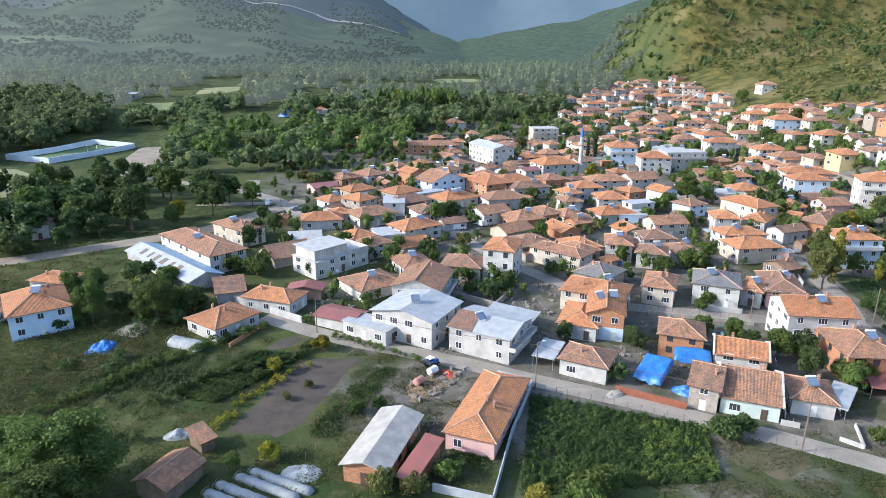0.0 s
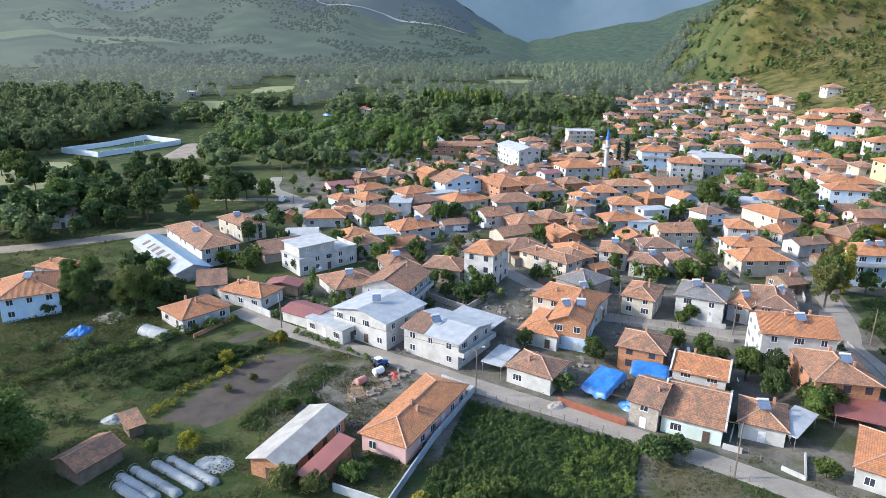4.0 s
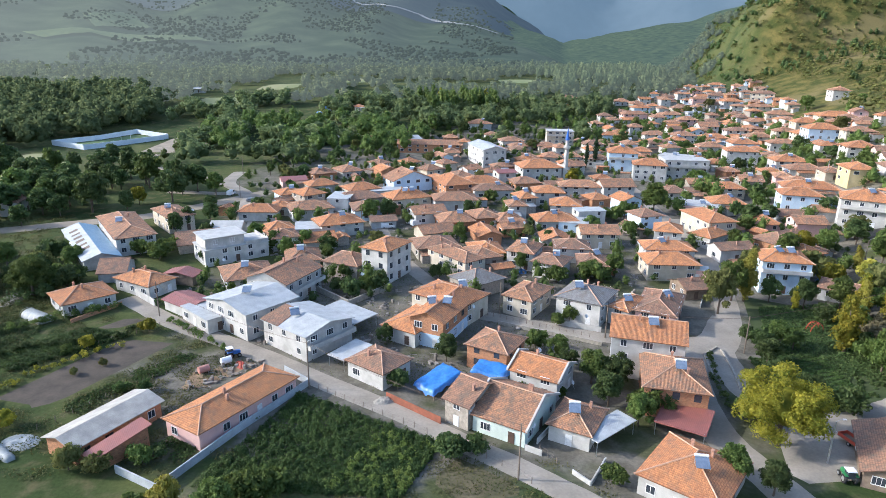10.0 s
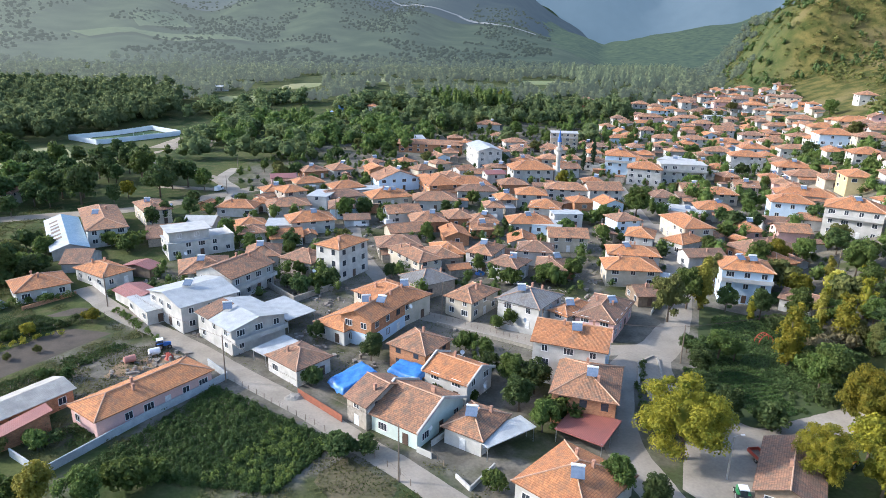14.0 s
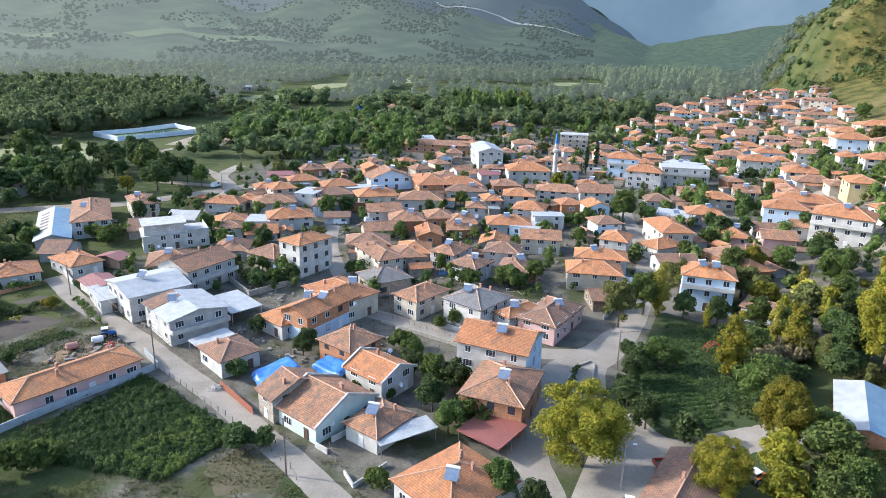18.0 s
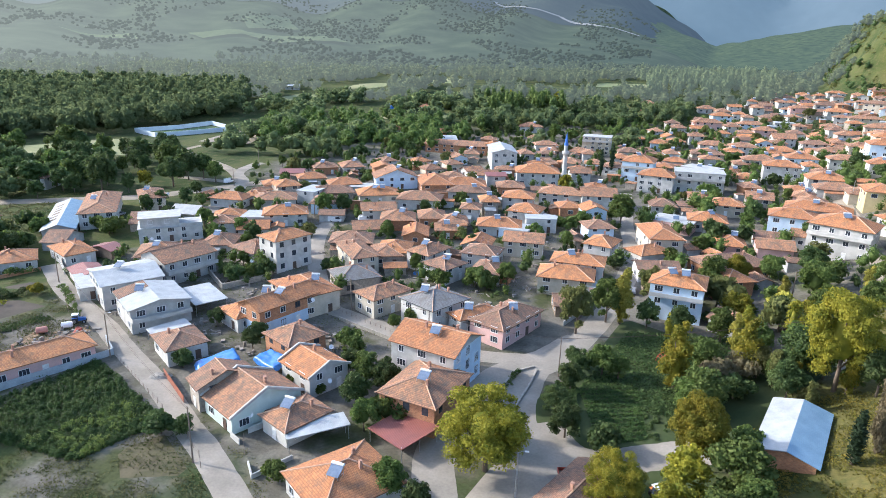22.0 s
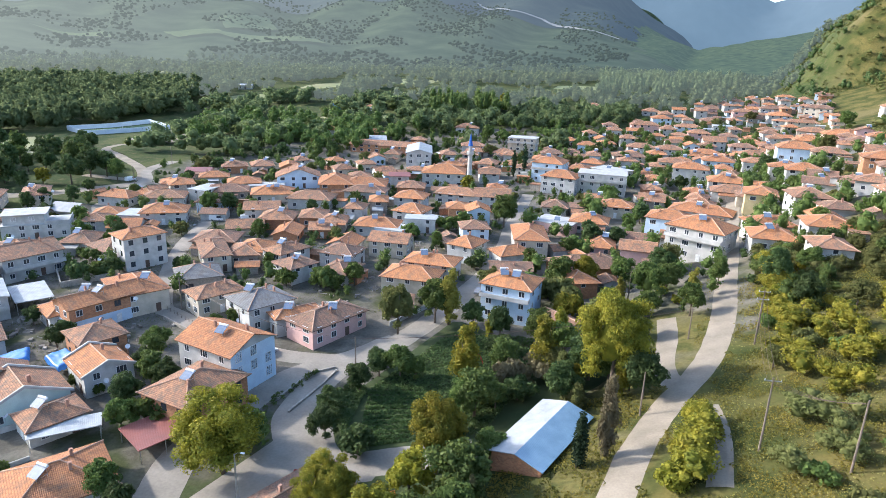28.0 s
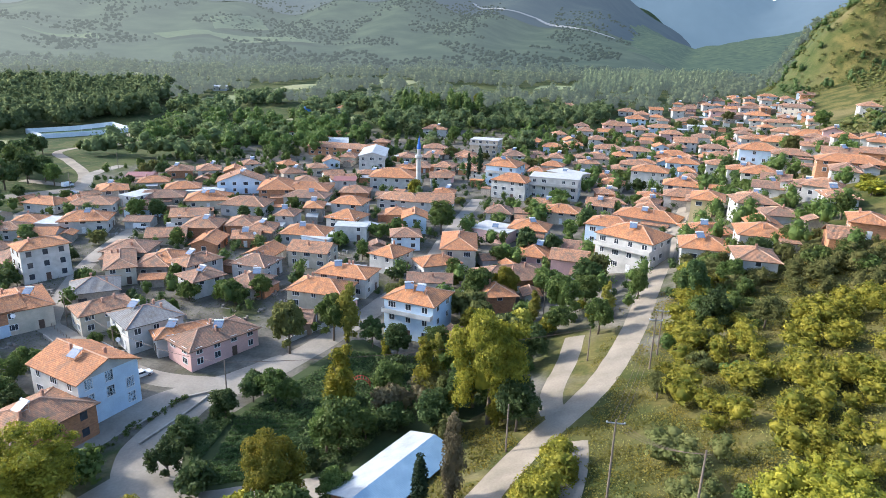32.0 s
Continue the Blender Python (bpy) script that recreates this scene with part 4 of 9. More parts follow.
# ---- the houses, from the lane into the village ----
house(-31.4, 151.5, 41, 12.0, 10.6, 3.3, "hip", "white", "orange", near=True)
house(-19.6, 161.2, 57, 8.2, 13.5, 3.6, "hip", "white", "orange", near=True)
house(-31.4, 171.8, 9, 6.9, 11.2, 2.75, "gable", "grey", "brown")
house(-11.6, 166.3, 75, 4.6, 8.7, 2.8, "gable", "brown", "maroon", near=True)
house(-4.3, 147.8, -39, 10.1, 7.0, 2.8, "gable", "white", "maroon", near=True)
house(2.1, 140.2, -46, 12.3, 6.0, 3.2, "flat", "white", "tin", near=True)
house(12.8, 140.5, -42, 15.7, 14.2, 6.3, "cross", "white", "tin", near=True, solar=1)
house(27.5, 129.6, -42, 14.3, 13.3, 5.8, "gable", "white", "tin", near=True, solar=1, balcony=2, old_tiles=0.4)
house(35.5, 138.3, 50, 8.0, 12.0, 3.3, "canopy", "grey", "tin", near=True)
house(43.8, 114.3, -41, 9.6, 8.3, 3.8, "hip", "white", "brown", near=True)
house(37.5, 120.2, -40, 4.7, 8.5, 2.8, "canopy", "white", "tin", near=True)
house(68.4, 118.4, -34, 9.1, 9.1, 5.4, "hip", "brick", "rust", near=True, bare=True)
house(61.6, 99.4, -42, 5.1, 10.7, 5, "gable", "stone", "brown", near=True)
house(68.9, 96.9, -35, 10.0, 13.9, 3.6, "gable", "mint", "rust", near=True, coping=True)
house(76.3, 108.9, -35, 9.8, 9.0, 4.5, "gable", "white", "orange", near=True, coping=True)
house(79.1, 92.5, -33, 7.2, 9.2, 3.5, "hip", "white", "rust", near=True, solar=1)
house(83.7, 89.9, 36, 10.7, 3.9, 3, "canopy", "white", "tin", near=True)
house(100.2, 102.6, -18, 11.2, 14.0, 6.2, "hip", "brick", "rust", near=True, solar=1, bare=True)
house(98.4, 92.4, -35, 8.5, 8.5, 2.9, "canopy", "brick", "maroon", near=True)
house(99.8, 115.5, -20, 14.2, 11.5, 9, "gable", "white", "orange", near=True, solar=1, side_wall="sky")
house(93.0, 76.9, -43, 12.0, 13.4, 3.8, "hip", "white", "orange", near=True, solar=1)
house(51.8, 133.8, -35, 8.7, 14.0, 3.6, "hip", "white", "orange", near=True)
house(58.1, 133.9, -29, 8.2, 17.2, 6.3, "cross", "brick", "orange", near=True, solar=2, lower_wall="sky")
house(60.5, 144.0, 50, 11.1, 15.4, 5.6, "hip", "cream", "orange", near=True, solar=1)
house(69.0, 158.8, 35, 11.0, 10.0, 4, "hip", "stone", "slate", near=True)
house(80.5, 146.2, 53, 11.8, 7.7, 5, "hip", "cream", "rust", near=True)
house(94.5, 142.0, -36, 11.1, 11.9, 6, "hip", "white", "slate", near=True, solar=1)
house(104.5, 139.3, -47, 4.9, 11.1, 4.5, "hip", "white", "orange", near=True, solar=1)
house(112.2, 139.0, 60, 16.1, 9.2, 4.6, "hip", "pink", "brown", near=True, solar=1)
house(85.9, 178.8, -27, 7.9, 11.0, 5.5, "hip", "white", "rust", near=True, solar=1)
house(74.4, 183.0, 4, 9.9, 11.2, 4, "hip", "cream", "rust")
house(64.6, 175.4, 35, 7.5, 17.4, 5, "hip", "cream", "rust", near=True)
house(72.5, 180.2, 17, 9.3, 12.5, 4, "hip", "stone", "rust")
house(59.0, 188.4, 11, 15.4, 11.2, 4, "hip", "stone", "brown")
house(101.5, 183.7, -9, 10.5, 9.0, 4.5, "hip", "white", "brown", near=True)
house(113.5, 196.3, -3, 12.1, 9.0, 5, "gable", "cream", "rust", near=True)
house(126.3, 168.3, -5, 14.5, 10.0, 5, "hip", "cream", "orange", near=True)
house(129.8, 178.8, -8, 14.4, 9.0, 5.5, "hip", "white", "orange", near=True, solar=1)
house(137.5, 196.6, -22, 8.4, 10.0, 5.5, "hip", "white", "orange", near=True)
house(131.1, 165.5, -25, 10.3, 4.0, 3.4, "flat", "pink", "tin", near=True)
house(126.2, 154.2, 8, 6.1, 8.0, 3, "gable", "brown", "brown", near=True)
house(156.1, 207.2, 7, 10.1, 17.7, 6.5, "hip", "cream", "orange", near=True)
house(151.4, 195.6, 33, 11.6, 8.0, 4, "hip", "white", "orange", near=True)
house(151.9, 181.8, 8, 11.5, 7.0, 4, "gable", "white", "brown", near=True)
house(153.6, 157.8, -15, 12.4, 10.4, 9.2, "hip", "sky", "orange", near=True, solar=2, balcony=1)
house(173.3, 188.3, 24, 19.9, 11.0, 4, "hip", "brick", "brown", near=True)
house(205.7, 196.8, -33, 16.2, 12.0, 9.4, "hip", "white", "orange", near=True, solar=1, balcony=1)
house(203.1, 230.0, -18, 14.5, 10.5, 6.6, "hip", "sky", "orange", near=True, balcony=2)
house(216.5, 245.1, -21, 23.5, 11.2, 4, "hip", "white", "orange", solar=1)
house(192.9, 217.9, -10, 9.7, 7.5, 2.75, "gable", "grey", "brown")
house(176.7, 235.4, -9, 15.0, 11.2, 3.6, "hip", "white", "rust", solar=1)
house(187.7, 257.2, -6, 14.6, 11.2, 4, "hip", "cream", "rust")
house(165.3, 232.6, -25, 14.1, 11.2, 3.6, "flat", "pink", "concrete", solar=1)
house(165.8, 148.4, -45, 9.5, 8.0, 3, "gable", "grey", "brown", near=True)
house(127.4, 80.4, -31, 8.6, 15.5, 3, "cross", "brown", "brown", near=True)
house(162.3, 99.3, -25.7, 8.4, 18.0, 2.4, "cross", "brick", "tin", near=True, pitch=0.26, east_roof="steel_blue")
house(18.0, 101.4, -35, 8.5, 22.5, 3.6, "hip", "pink", "orange", near=True)
house(-2.2, 95.5, -31, 7.0, 16.4, 3.3, "cross", "brick", "fibre", near=True)
house(2.5, 88.8, -41, 2.4, 8.9, 2.5, "shed", "brick", "maroon", near=True)
house(-74.5, 165.2, 22, 12.4, 16.6, 6, "hip", "sky", "orange", near=True, solar=1)
house(-76.7, 187.8, -27, 10.3, 8.0, 3.5, "hip", "white", "orange", near=True)
house(-99.1, 241.2, 7, 12.4, 11.2, 4.8, "hip", "white", "brown")
house(-41.0, 203.3, -58, 32.3, 11.3, 5.5, "hip", "white", "rust", near=True, solar=1)
house(-48.5, 194.0, 33, 9.5, 40.0, 2.9, "cross", "grey", "tin", near=True, pitch=0.34, east_roof="steel_blue")
house(-31.0, 218.9, -53, 16.3, 8.7, 5.5, "hip", "cream", "rust", near=True, solar=1)
house(-3.4, 187.1, 33, 19.3, 11.0, 4.6, "flat", "white", "concrete", near=True)
house(-16.3, 197.0, 23, 12.7, 12.5, 2.8, "gable", "stone", "brown")
house(17.9, 156.9, 63, 15.3, 12.2, 6.5, "gable", "white", "rust", near=True, balcony=1)
house(5.7, 167.4, 23, 13.0, 12.5, 2.88, "hip", "white", "rust", solar=1)
house(19.4, 178.6, 12, 10.3, 11.2, 3.2, "hip", "white", "rust", solar=1)
house(33.4, 173.2, -27, 11.1, 10.0, 4.2, "hip", "stone", "brown", near=True)
house(44.3, 170.2, 56.7, 12.0, 8.6, 9.6, "hip", "white", "orange", near=True, bare=True)
house(-3.2, 229.0, -3, 14.0, 10.0, 3.2, "hip", "white", "orange")
house(6.9, 208.3, 25, 12.4, 11.2, 3.2, "hip", "white", "orange")
house(4.1, 235.3, 3, 9.3, 8.8, 3.2, "hip", "white", "orange")
house(14.5, 231.2, 21, 16.7, 11.2, 3.6, "hip", "white", "rust")
house(26.9, 211.2, 23, 17.7, 12.5, 4, "hip", "white", "rust", solar=1)
house(17.3, 208.6, 8, 8.9, 10.0, 3.2, "flat", "white", "tin")
house(21.7, 196.8, 19, 9.8, 8.8, 2.88, "gable", "white", "orange")
house(2.9, 256.6, 30, 10.4, 10.0, 3.6, "hip", "sky", "rust", solar=1)
house(0.5, 282.1, 17, 10.6, 10.0, 2.8, "gable", "pink", "maroon")
house(11.5, 294.7, 30, 11.9, 12.5, 4, "hip", "brick", "rust", solar=1)
house(14.2, 270.2, 26, 14.5, 10.0, 3.2, "hip", "cream", "rust")
house(25.3, 243.4, -10, 8.0, 12.5, 4.8, "flat", "white", "tin")
house(31.6, 263.6, 27, 14.6, 12.5, 3.6, "hip", "cream", "rust")
house(31.0, 247.5, 25, 19.8, 10.0, 3.2, "hip", "stone", "brown")
house(42.4, 262.6, 19, 14.8, 7.5, 2.8, "flat", "white", "tin")
house(42.0, 218.5, 11, 8.7, 6.2, 2.75, "gable", "grey", "brown")
house(50.8, 249.9, 23, 18.7, 12.5, 4, "hip", "cream", "rust", solar=2)
house(51.5, 275.4, 23, 18.3, 12.5, 5.2, "cross", "sky", "rust", solar=1)
house(71.0, 268.9, 18, 13.2, 18.0, 5.2, "hip", "brick", "rust")
house(83.4, 271.2, 9, 18.3, 12.5, 4.8, "hip", "white", "orange")
house(87.0, 260.7, 4, 18.0, 11.2, 4, "hip", "white", "brown", solar=1)
house(95.8, 283.2, 14, 9.0, 8.8, 4.4, "gable", "white", "maroon")
house(103.4, 273.2, 7, 13.8, 11.2, 4, "hip", "brick", "rust")
house(114.0, 295.4, 6, 22.7, 15.0, 4.64, "hip", "white", "orange")
house(69.8, 243.6, 3, 18.0, 12.5, 4.8, "hip", "white", "rust")
house(57.9, 224.1, 19, 14.9, 10.0, 4.4, "gable", "white", "rust")
house(67.5, 215.7, 12, 11.7, 11.2, 4.4, "hip", "brick", "rust", solar=1)
house(91.9, 229.6, 2, 7.8, 10.0, 4.8, "hip", "white", "rust", solar=1)
house(78.6, 221.8, 14, 10.8, 11.2, 3.2, "hip", "brick", "rust")
house(86.9, 219.0, 11, 11.8, 11.2, 3.6, "hip", "cream", "rust", solar=1)
house(97.3, 241.7, 13, 7.2, 10.0, 4.8, "hip", "stone", "rust", solar=1)
house(108.5, 249.6, -3, 12.8, 12.5, 4, "hip", "white", "orange")
house(103.7, 216.4, 3, 15.2, 11.2, 3.2, "hip", "white", "rust", solar=1)
house(112.2, 234.2, -13, 12.8, 11.2, 4.4, "hip", "white", "rust")
house(60.0, 205.9, 21, 11.8, 8.8, 2.8, "gable", "cream", "rust")
house(117.8, 221.7, 7, 10.5, 6.2, 4.8, "flat", "white", "tin")
house(110.1, 213.6, -17, 10.1, 8.8, 3.2, "flat", "sky", "tin")
house(167.0, 292.0, -17, 15.0, 11.0, 7.6, "hip", "white", "orange", near=True)
house(162.0, 317.0, -14, 14.3, 14.0, 9.3, "hip", "sky", "orange", near=True, solar=1, balcony=1)
house(125.4, 262.8, -6, 18.2, 12.0, 4, "hip", "white", "rust")
house(139.6, 259.1, 4, 16.6, 12.0, 4.8, "gable", "white", "rust")
house(146.0, 386.0, -8, 16.0, 12.0, 10.2, "flat", "cream", "concrete", near=True, balcony=1)
house(135.6, 375.9, 4, 12.6, 11.2, 3.6, "hip", "cream", "rust")
house(151.4, 325.5, -14, 12.6, 11.2, 4.4, "hip", "white", "brown")
house(142.1, 338.7, -3, 10.5, 10.0, 3.6, "hip", "white", "rust")
house(162.6, 372.8, 5, 13.9, 11.2, 4, "hip", "white", "brown")
house(190.8, 316.5, -39, 15.9, 11.0, 6.8, "flat", "cream", "concrete", solar=1)
house(185.0, 295.0, -8, 20.5, 12.0, 9.0, "flat", "white", "concrete", near=True, balcony=1)
house(164.4, 257.1, -1, 10.2, 11.2, 3.2, "hip", "white", "brown")
house(227.4, 322.5, -12, 15.5, 11.0, 8.6, "hip", "white", "orange", near=True, balcony=2)
house(210.3, 315.6, -10, 11.6, 11.2, 4, "hip", "cream", "rust")
house(224.3, 350.4, -9, 15.2, 11.0, 4.8, "hip", "white", "rust")
house(248.0, 358.4, -7, 16.2, 11.2, 4.8, "hip", "sky", "rust", solar=1)
house(237.1, 294.6, -10, 15.3, 11.0, 5.6, "hip", "white", "orange", solar=1)
house(234.7, 278.5, -11, 15.2, 12.5, 4, "hip", "white", "rust")
house(236.1, 261.5, -13, 9.6, 11.2, 4, "hip", "cream", "rust")
house(234.9, 244.0, -14, 11.1, 12.5, 4.8, "hip", "yellow", "rust")
house(274.4, 329.5, -12, 16.5, 12.0, 9.2, "hip", "sky", "orange", near=True)
house(260.2, 300.5, -13, 13.0, 10.0, 4, "hip", "white", "orange", solar=1)
house(261.5, 281.1, -15, 16.0, 12.5, 4.4, "hip", "white", "orange")
house(313.9, 376.7, -13, 21.5, 12.5, 4.8, "hip", "cream", "orange")
house(297.8, 380.6, -11, 16.1, 11.2, 4.8, "hip", "cream", "orange")
house(281.3, 310.5, -15, 15.5, 11.2, 4.8, "hip", "cream", "rust")
house(284.0, 377.4, -10, 15.9, 11.2, 4.8, "hip", "cream", "rust")
house(264.9, 347.2, -10, 17.2, 11.2, 4.8, "hip", "white", "rust")
house(274.7, 390.1, -8, 16.0, 11.2, 4, "hip", "white", "rust")
house(334.6, 544.8, -6, 16.4, 12.5, 5.6, "hip", "white", "orange")
house(343.1, 590.2, -5, 19.6, 11.2, 4, "hip", "white", "brown")
house(362.5, 545.8, -29, 21.8, 11.2, 4.8, "hip", "cream", "brown")
house(338.2, 506.0, -8, 22.7, 11.2, 4.8, "hip", "cream", "rust")
house(311.5, 493.1, -6, 13.9, 11.2, 4, "hip", "brick", "rust")
house(264.0, 438.9, -4, 13.0, 11.2, 5.6, "gable", "white", "rust")
house(251.0, 401.6, -5, 17.9, 11.2, 4.8, "hip", "white", "rust")
house(277.2, 423.0, -6, 14.8, 11.2, 4.8, "hip", "white", "brown")
house(309.6, 552.5, -4, 17.5, 11.2, 4.8, "hip", "pink", "rust")
house(377.8, 470.0, -13, 11.8, 12.5, 6.4, "hip", "white", "rust")
house(240.3, 554.0, -2, 15.6, 11.2, 4, "hip", "white", "rust")
house(242.3, 512.0, 1, 14.7, 11.2, 4.8, "hip", "sky", "rust")
house(226.7, 483.0, 2, 20.9, 11.2, 4, "hip", "pink", "rust")
house(240.9, 471.2, -0, 12.5, 11.2, 4, "hip", "white", "rust")
house(256.8, 486.0, -1, 17.7, 11.2, 4.8, "hip", "sky", "rust")
house(210.6, 434.1, 2, 11.7, 11.2, 4, "hip", "white", "rust")
house(215.7, 411.9, 0, 17.4, 11.2, 4, "hip", "white", "rust")
house(204.9, 374.5, -0, 18.4, 11.2, 4.8, "hip", "cream", "brown")
house(231.1, 402.7, -2, 15.6, 11.2, 4, "hip", "white", "rust")
house(280.7, 522.9, -2, 15.7, 11.2, 4, "hip", "cream", "brown")
house(259.4, 462.4, -3, 14.4, 11.2, 4.8, "hip", "pink", "rust")
house(278.1, 461.8, -8, 14.5, 11.2, 4.8, "hip", "white", "brown")
house(218.9, 350.1, -4, 13.1, 11.2, 4.8, "hip", "cream", "rust")
house(284.2, 504.0, -6, 13.4, 11.2, 3.2, "flat", "white", "tin")
house(196.3, 424.6, 3, 11.5, 11.2, 4, "hip", "white", "rust")
house(172.1, 429.0, 3, 14.3, 11.2, 4, "hip", "white", "orange")
house(372.8, 653.9, -5, 15.9, 10.0, 4, "hip", "white", "rust")
house(329.6, 462.7, -17, 18.0, 11.2, 4, "hip", "cream", "rust")
house(204.6, 466.9, 4, 13.6, 11.2, 4, "hip", "white", "rust")
house(15.2, 429.4, 17, 20.8, 11.2, 3.2, "hip", "white", "orange")
house(37.1, 409.9, -0, 15.9, 11.2, 3.2, "hip", "white", "orange")
house(45.3, 421.5, 16, 18.5, 12.5, 4.8, "hip", "brick", "orange")
house(52.2, 392.6, 17, 18.4, 11.2, 3.2, "shed", "grey", "tin")
house(65.9, 370.4, -5, 38.3, 11.2, 3.6, "gable", "brick", "rust")
house(80.4, 403.9, 3, 9.6, 10.0, 4, "hip", "brick", "rust")
house(104.8, 453.6, 2, 18.1, 12.5, 4.8, "hip", "white", "rust", solar=1)
house(108.7, 418.4, 1, 10.3, 10.0, 4, "hip", "white", "rust")
house(116.3, 387.9, 9, 16.1, 11.2, 3.2, "hip", "white", "rust")
house(118.1, 336.5, 4, 9.9, 10.0, 3.2, "hip", "brick", "rust")
house(85.9, 369.6, -11, 6.2, 10.0, 4.8, "hip", "cream", "orange")
house(94.4, 334.6, 10.6, 12.4, 27.5, 9.2, "cross", "white", "tin", near=True, pitch=0.28)
house(15.9, 523.1, 9, 7.4, 11.2, 3.2, "hip", "white", "orange")
house(-137.8, 618.2, 18, 13.4, 12.0, 3.2, "gable", "white", "tin")
house(194.9, 555.0, 0, 14.7, 11.2, 4, "hip", "brick", "rust")
house(-10.0, 209.6, -0, 9.8, 10.0, 2.8, "gable", "cream", "concrete")
house(235.4, 188.1, -7, 12.5, 11.2, 4.8, "hip", "white", "orange")
house(227.7, 166.9, -5, 9.3, 11.2, 3.6, "hip", "white", "rust")
house(222.4, 189.2, -8, 12.0, 11.0, 4, "hip", "white", "orange", solar=1)
house(226.9, 206.5, 6, 13.1, 11.2, 4, "hip", "white", "rust", solar=1)
house(255.3, 179.8, -18, 7.9, 11.2, 3.6, "hip", "brick", "orange")
house(282.1, 258.0, -16, 22.3, 11.2, 4.8, "hip", "brick", "rust")
house(264.4, 231.0, -28, 10.0, 11.2, 4, "hip", "white", "rust")
house(243.2, 224.7, -1, 11.0, 11.2, 4, "hip", "white", "rust")
house(248.1, 176.1, -13, 5.1, 8.8, 2.8, "gable", "brick", "rust")
house(280.3, 353.1, -9, 11.6, 11.2, 4.8, "hip", "cream", "rust")
house(-35.3, 95.2, 54, 7.4, 6.0, 2.9, "gable", "brown", "rust", near=True)
house(-31.7, 104.8, 34, 2.3, 4.0, 2.2, "shed", "brown", "rust", near=True)
house(305.9, 291.2, 69, 9.1, 9.0, 4.19584, "hip", "white", "orange", solar=1)
house(342.3, 647.3, -4, 9.7, 9.0, 4.10341, "hip", "white", "orange")
house(65.6, 285.4, 117, 11.9, 9.0, 3.05028, "hip", "sky", "orange")
house(241.6, 312.0, -14, 11.5, 8.4, 3.79912, "hip", "white", "brown")
house(176.8, 335.5, -12, 9.1, 9.6, 3.60102, "hip", "stone", "rust")
house(218.4, 470.6, 2, 11.1, 8.2, 3.8132, "gable", "white", "rust")
house(287.4, 448.4, -9, 10.8, 9.3, 3.36882, "hip", "white", "rust")
house(255.5, 378.2, 89, 10.4, 8.6, 3.80613, "gable", "sky", "rust")
house(202.5, 478.2, 1, 11.4, 8.5, 3.59144, "hip", "white", "brown")
house(305.9, 427.5, -2, 10.4, 10.0, 4.17342, "hip", "white", "rust")
house(281.8, 568.3, -1, 9.7, 10.2, 4.27367, "gable", "stone", "rust")
house(34.7, 230.1, 101, 12.3, 9.2, 4.23136, "hip", "sky", "brown")
house(246.5, 419.0, 91, 10.1, 9.0, 4.0911, "gable", "sky", "rust")
house(218.5, 256.5, -20, 11.1, 8.1, 4.2587, "hip", "white", "rust")
house(315.2, 359.1, 73, 9.4, 9.1, 4.05122, "gable", "pink", "rust", solar=1)
house(187.4, 449.0, 99, 11.5, 9.8, 4.13629, "hip", "white", "rust")
house(202.0, 265.3, -11, 9.8, 9.9, 4.04419, "gable", "stone", "rust", solar=1)
house(347.1, 613.9, 2, 10.8, 10.5, 4.03651, "hip", "white", "rust")
house(201.6, 351.7, 4, 11.5, 9.9, 4.27312, "hip", "white", "rust", solar=1)
house(303.3, 450.8, 83, 11.6, 9.0, 4.16168, "hip", "white", "rust")
house(364.2, 598.8, -12, 9.0, 8.6, 2.98632, "hip", "sky", "rust", solar=1)
house(291.6, 578.5, -8, 10.6, 10.1, 4.08129, "gable", "pink", "brown")
house(221.8, 388.3, -5, 10.5, 9.4, 4.05066, "hip", "white", "orange", solar=1)
house(270.4, 404.9, 86, 10.0, 8.4, 3.43303, "hip", "stone", "orange", solar=1)
house(358.5, 502.0, 78, 10.6, 8.6, 4.25649, "hip", "sky", "orange")
house(130.4, 338.5, 85, 11.8, 9.8, 3.44713, "hip", "cream", "rust")
house(10.7, 196.2, 113, 9.3, 9.6, 3.14424, "hip", "white", "rust")
house(326.1, 491.7, 89, 11.9, 10.2, 4.24301, "hip", "stone", "orange")
house(324.1, 582.3, 0, 10.2, 9.5, 3.66273, "gable", "pink", "orange")
house(276.0, 245.8, 72, 11.1, 8.2, 3.25589, "hip", "white", "brown")
house(250.1, 542.3, 93, 10.7, 10.3, 3.79109, "hip", "stone", "rust")
house(285.2, 275.5, -15, 11.0, 8.7, 4.1776, "gable", "stone", "rust", solar=1)
house(285.6, 595.1, 80, 11.0, 8.4, 3.82683, "hip", "white", "orange", solar=1)
house(62.8, 304.2, 124, 9.7, 10.1, 3.42811, "hip", "cream", "rust", solar=1)
house(306.0, 364.7, 157, 9.4, 9.7, 3.31308, "hip", "brick", "rust")
house(291.4, 423.5, -5, 9.4, 9.1, 3.85239, "hip", "brick", "rust", solar=1)
house(185.8, 374.5, 89, 12.0, 8.1, 3.10429, "hip", "sky", "rust", solar=1)
house(316.8, 397.5, 75, 11.7, 9.2, 3.61179, "hip", "cream", "brown", solar=1)
house(290.2, 413.6, -4, 9.9, 8.9, 3.15725, "gable", "stone", "rust")
house(349.1, 576.5, 86, 10.4, 9.0, 4.11906, "hip", "brick", "rust")
house(156.8, 353.2, 88, 12.3, 8.7, 3.8995, "hip", "white", "rust")
house(76.9, 202.0, 100, 11.8, 9.2, 3.29696, "gable", "brick", "orange")
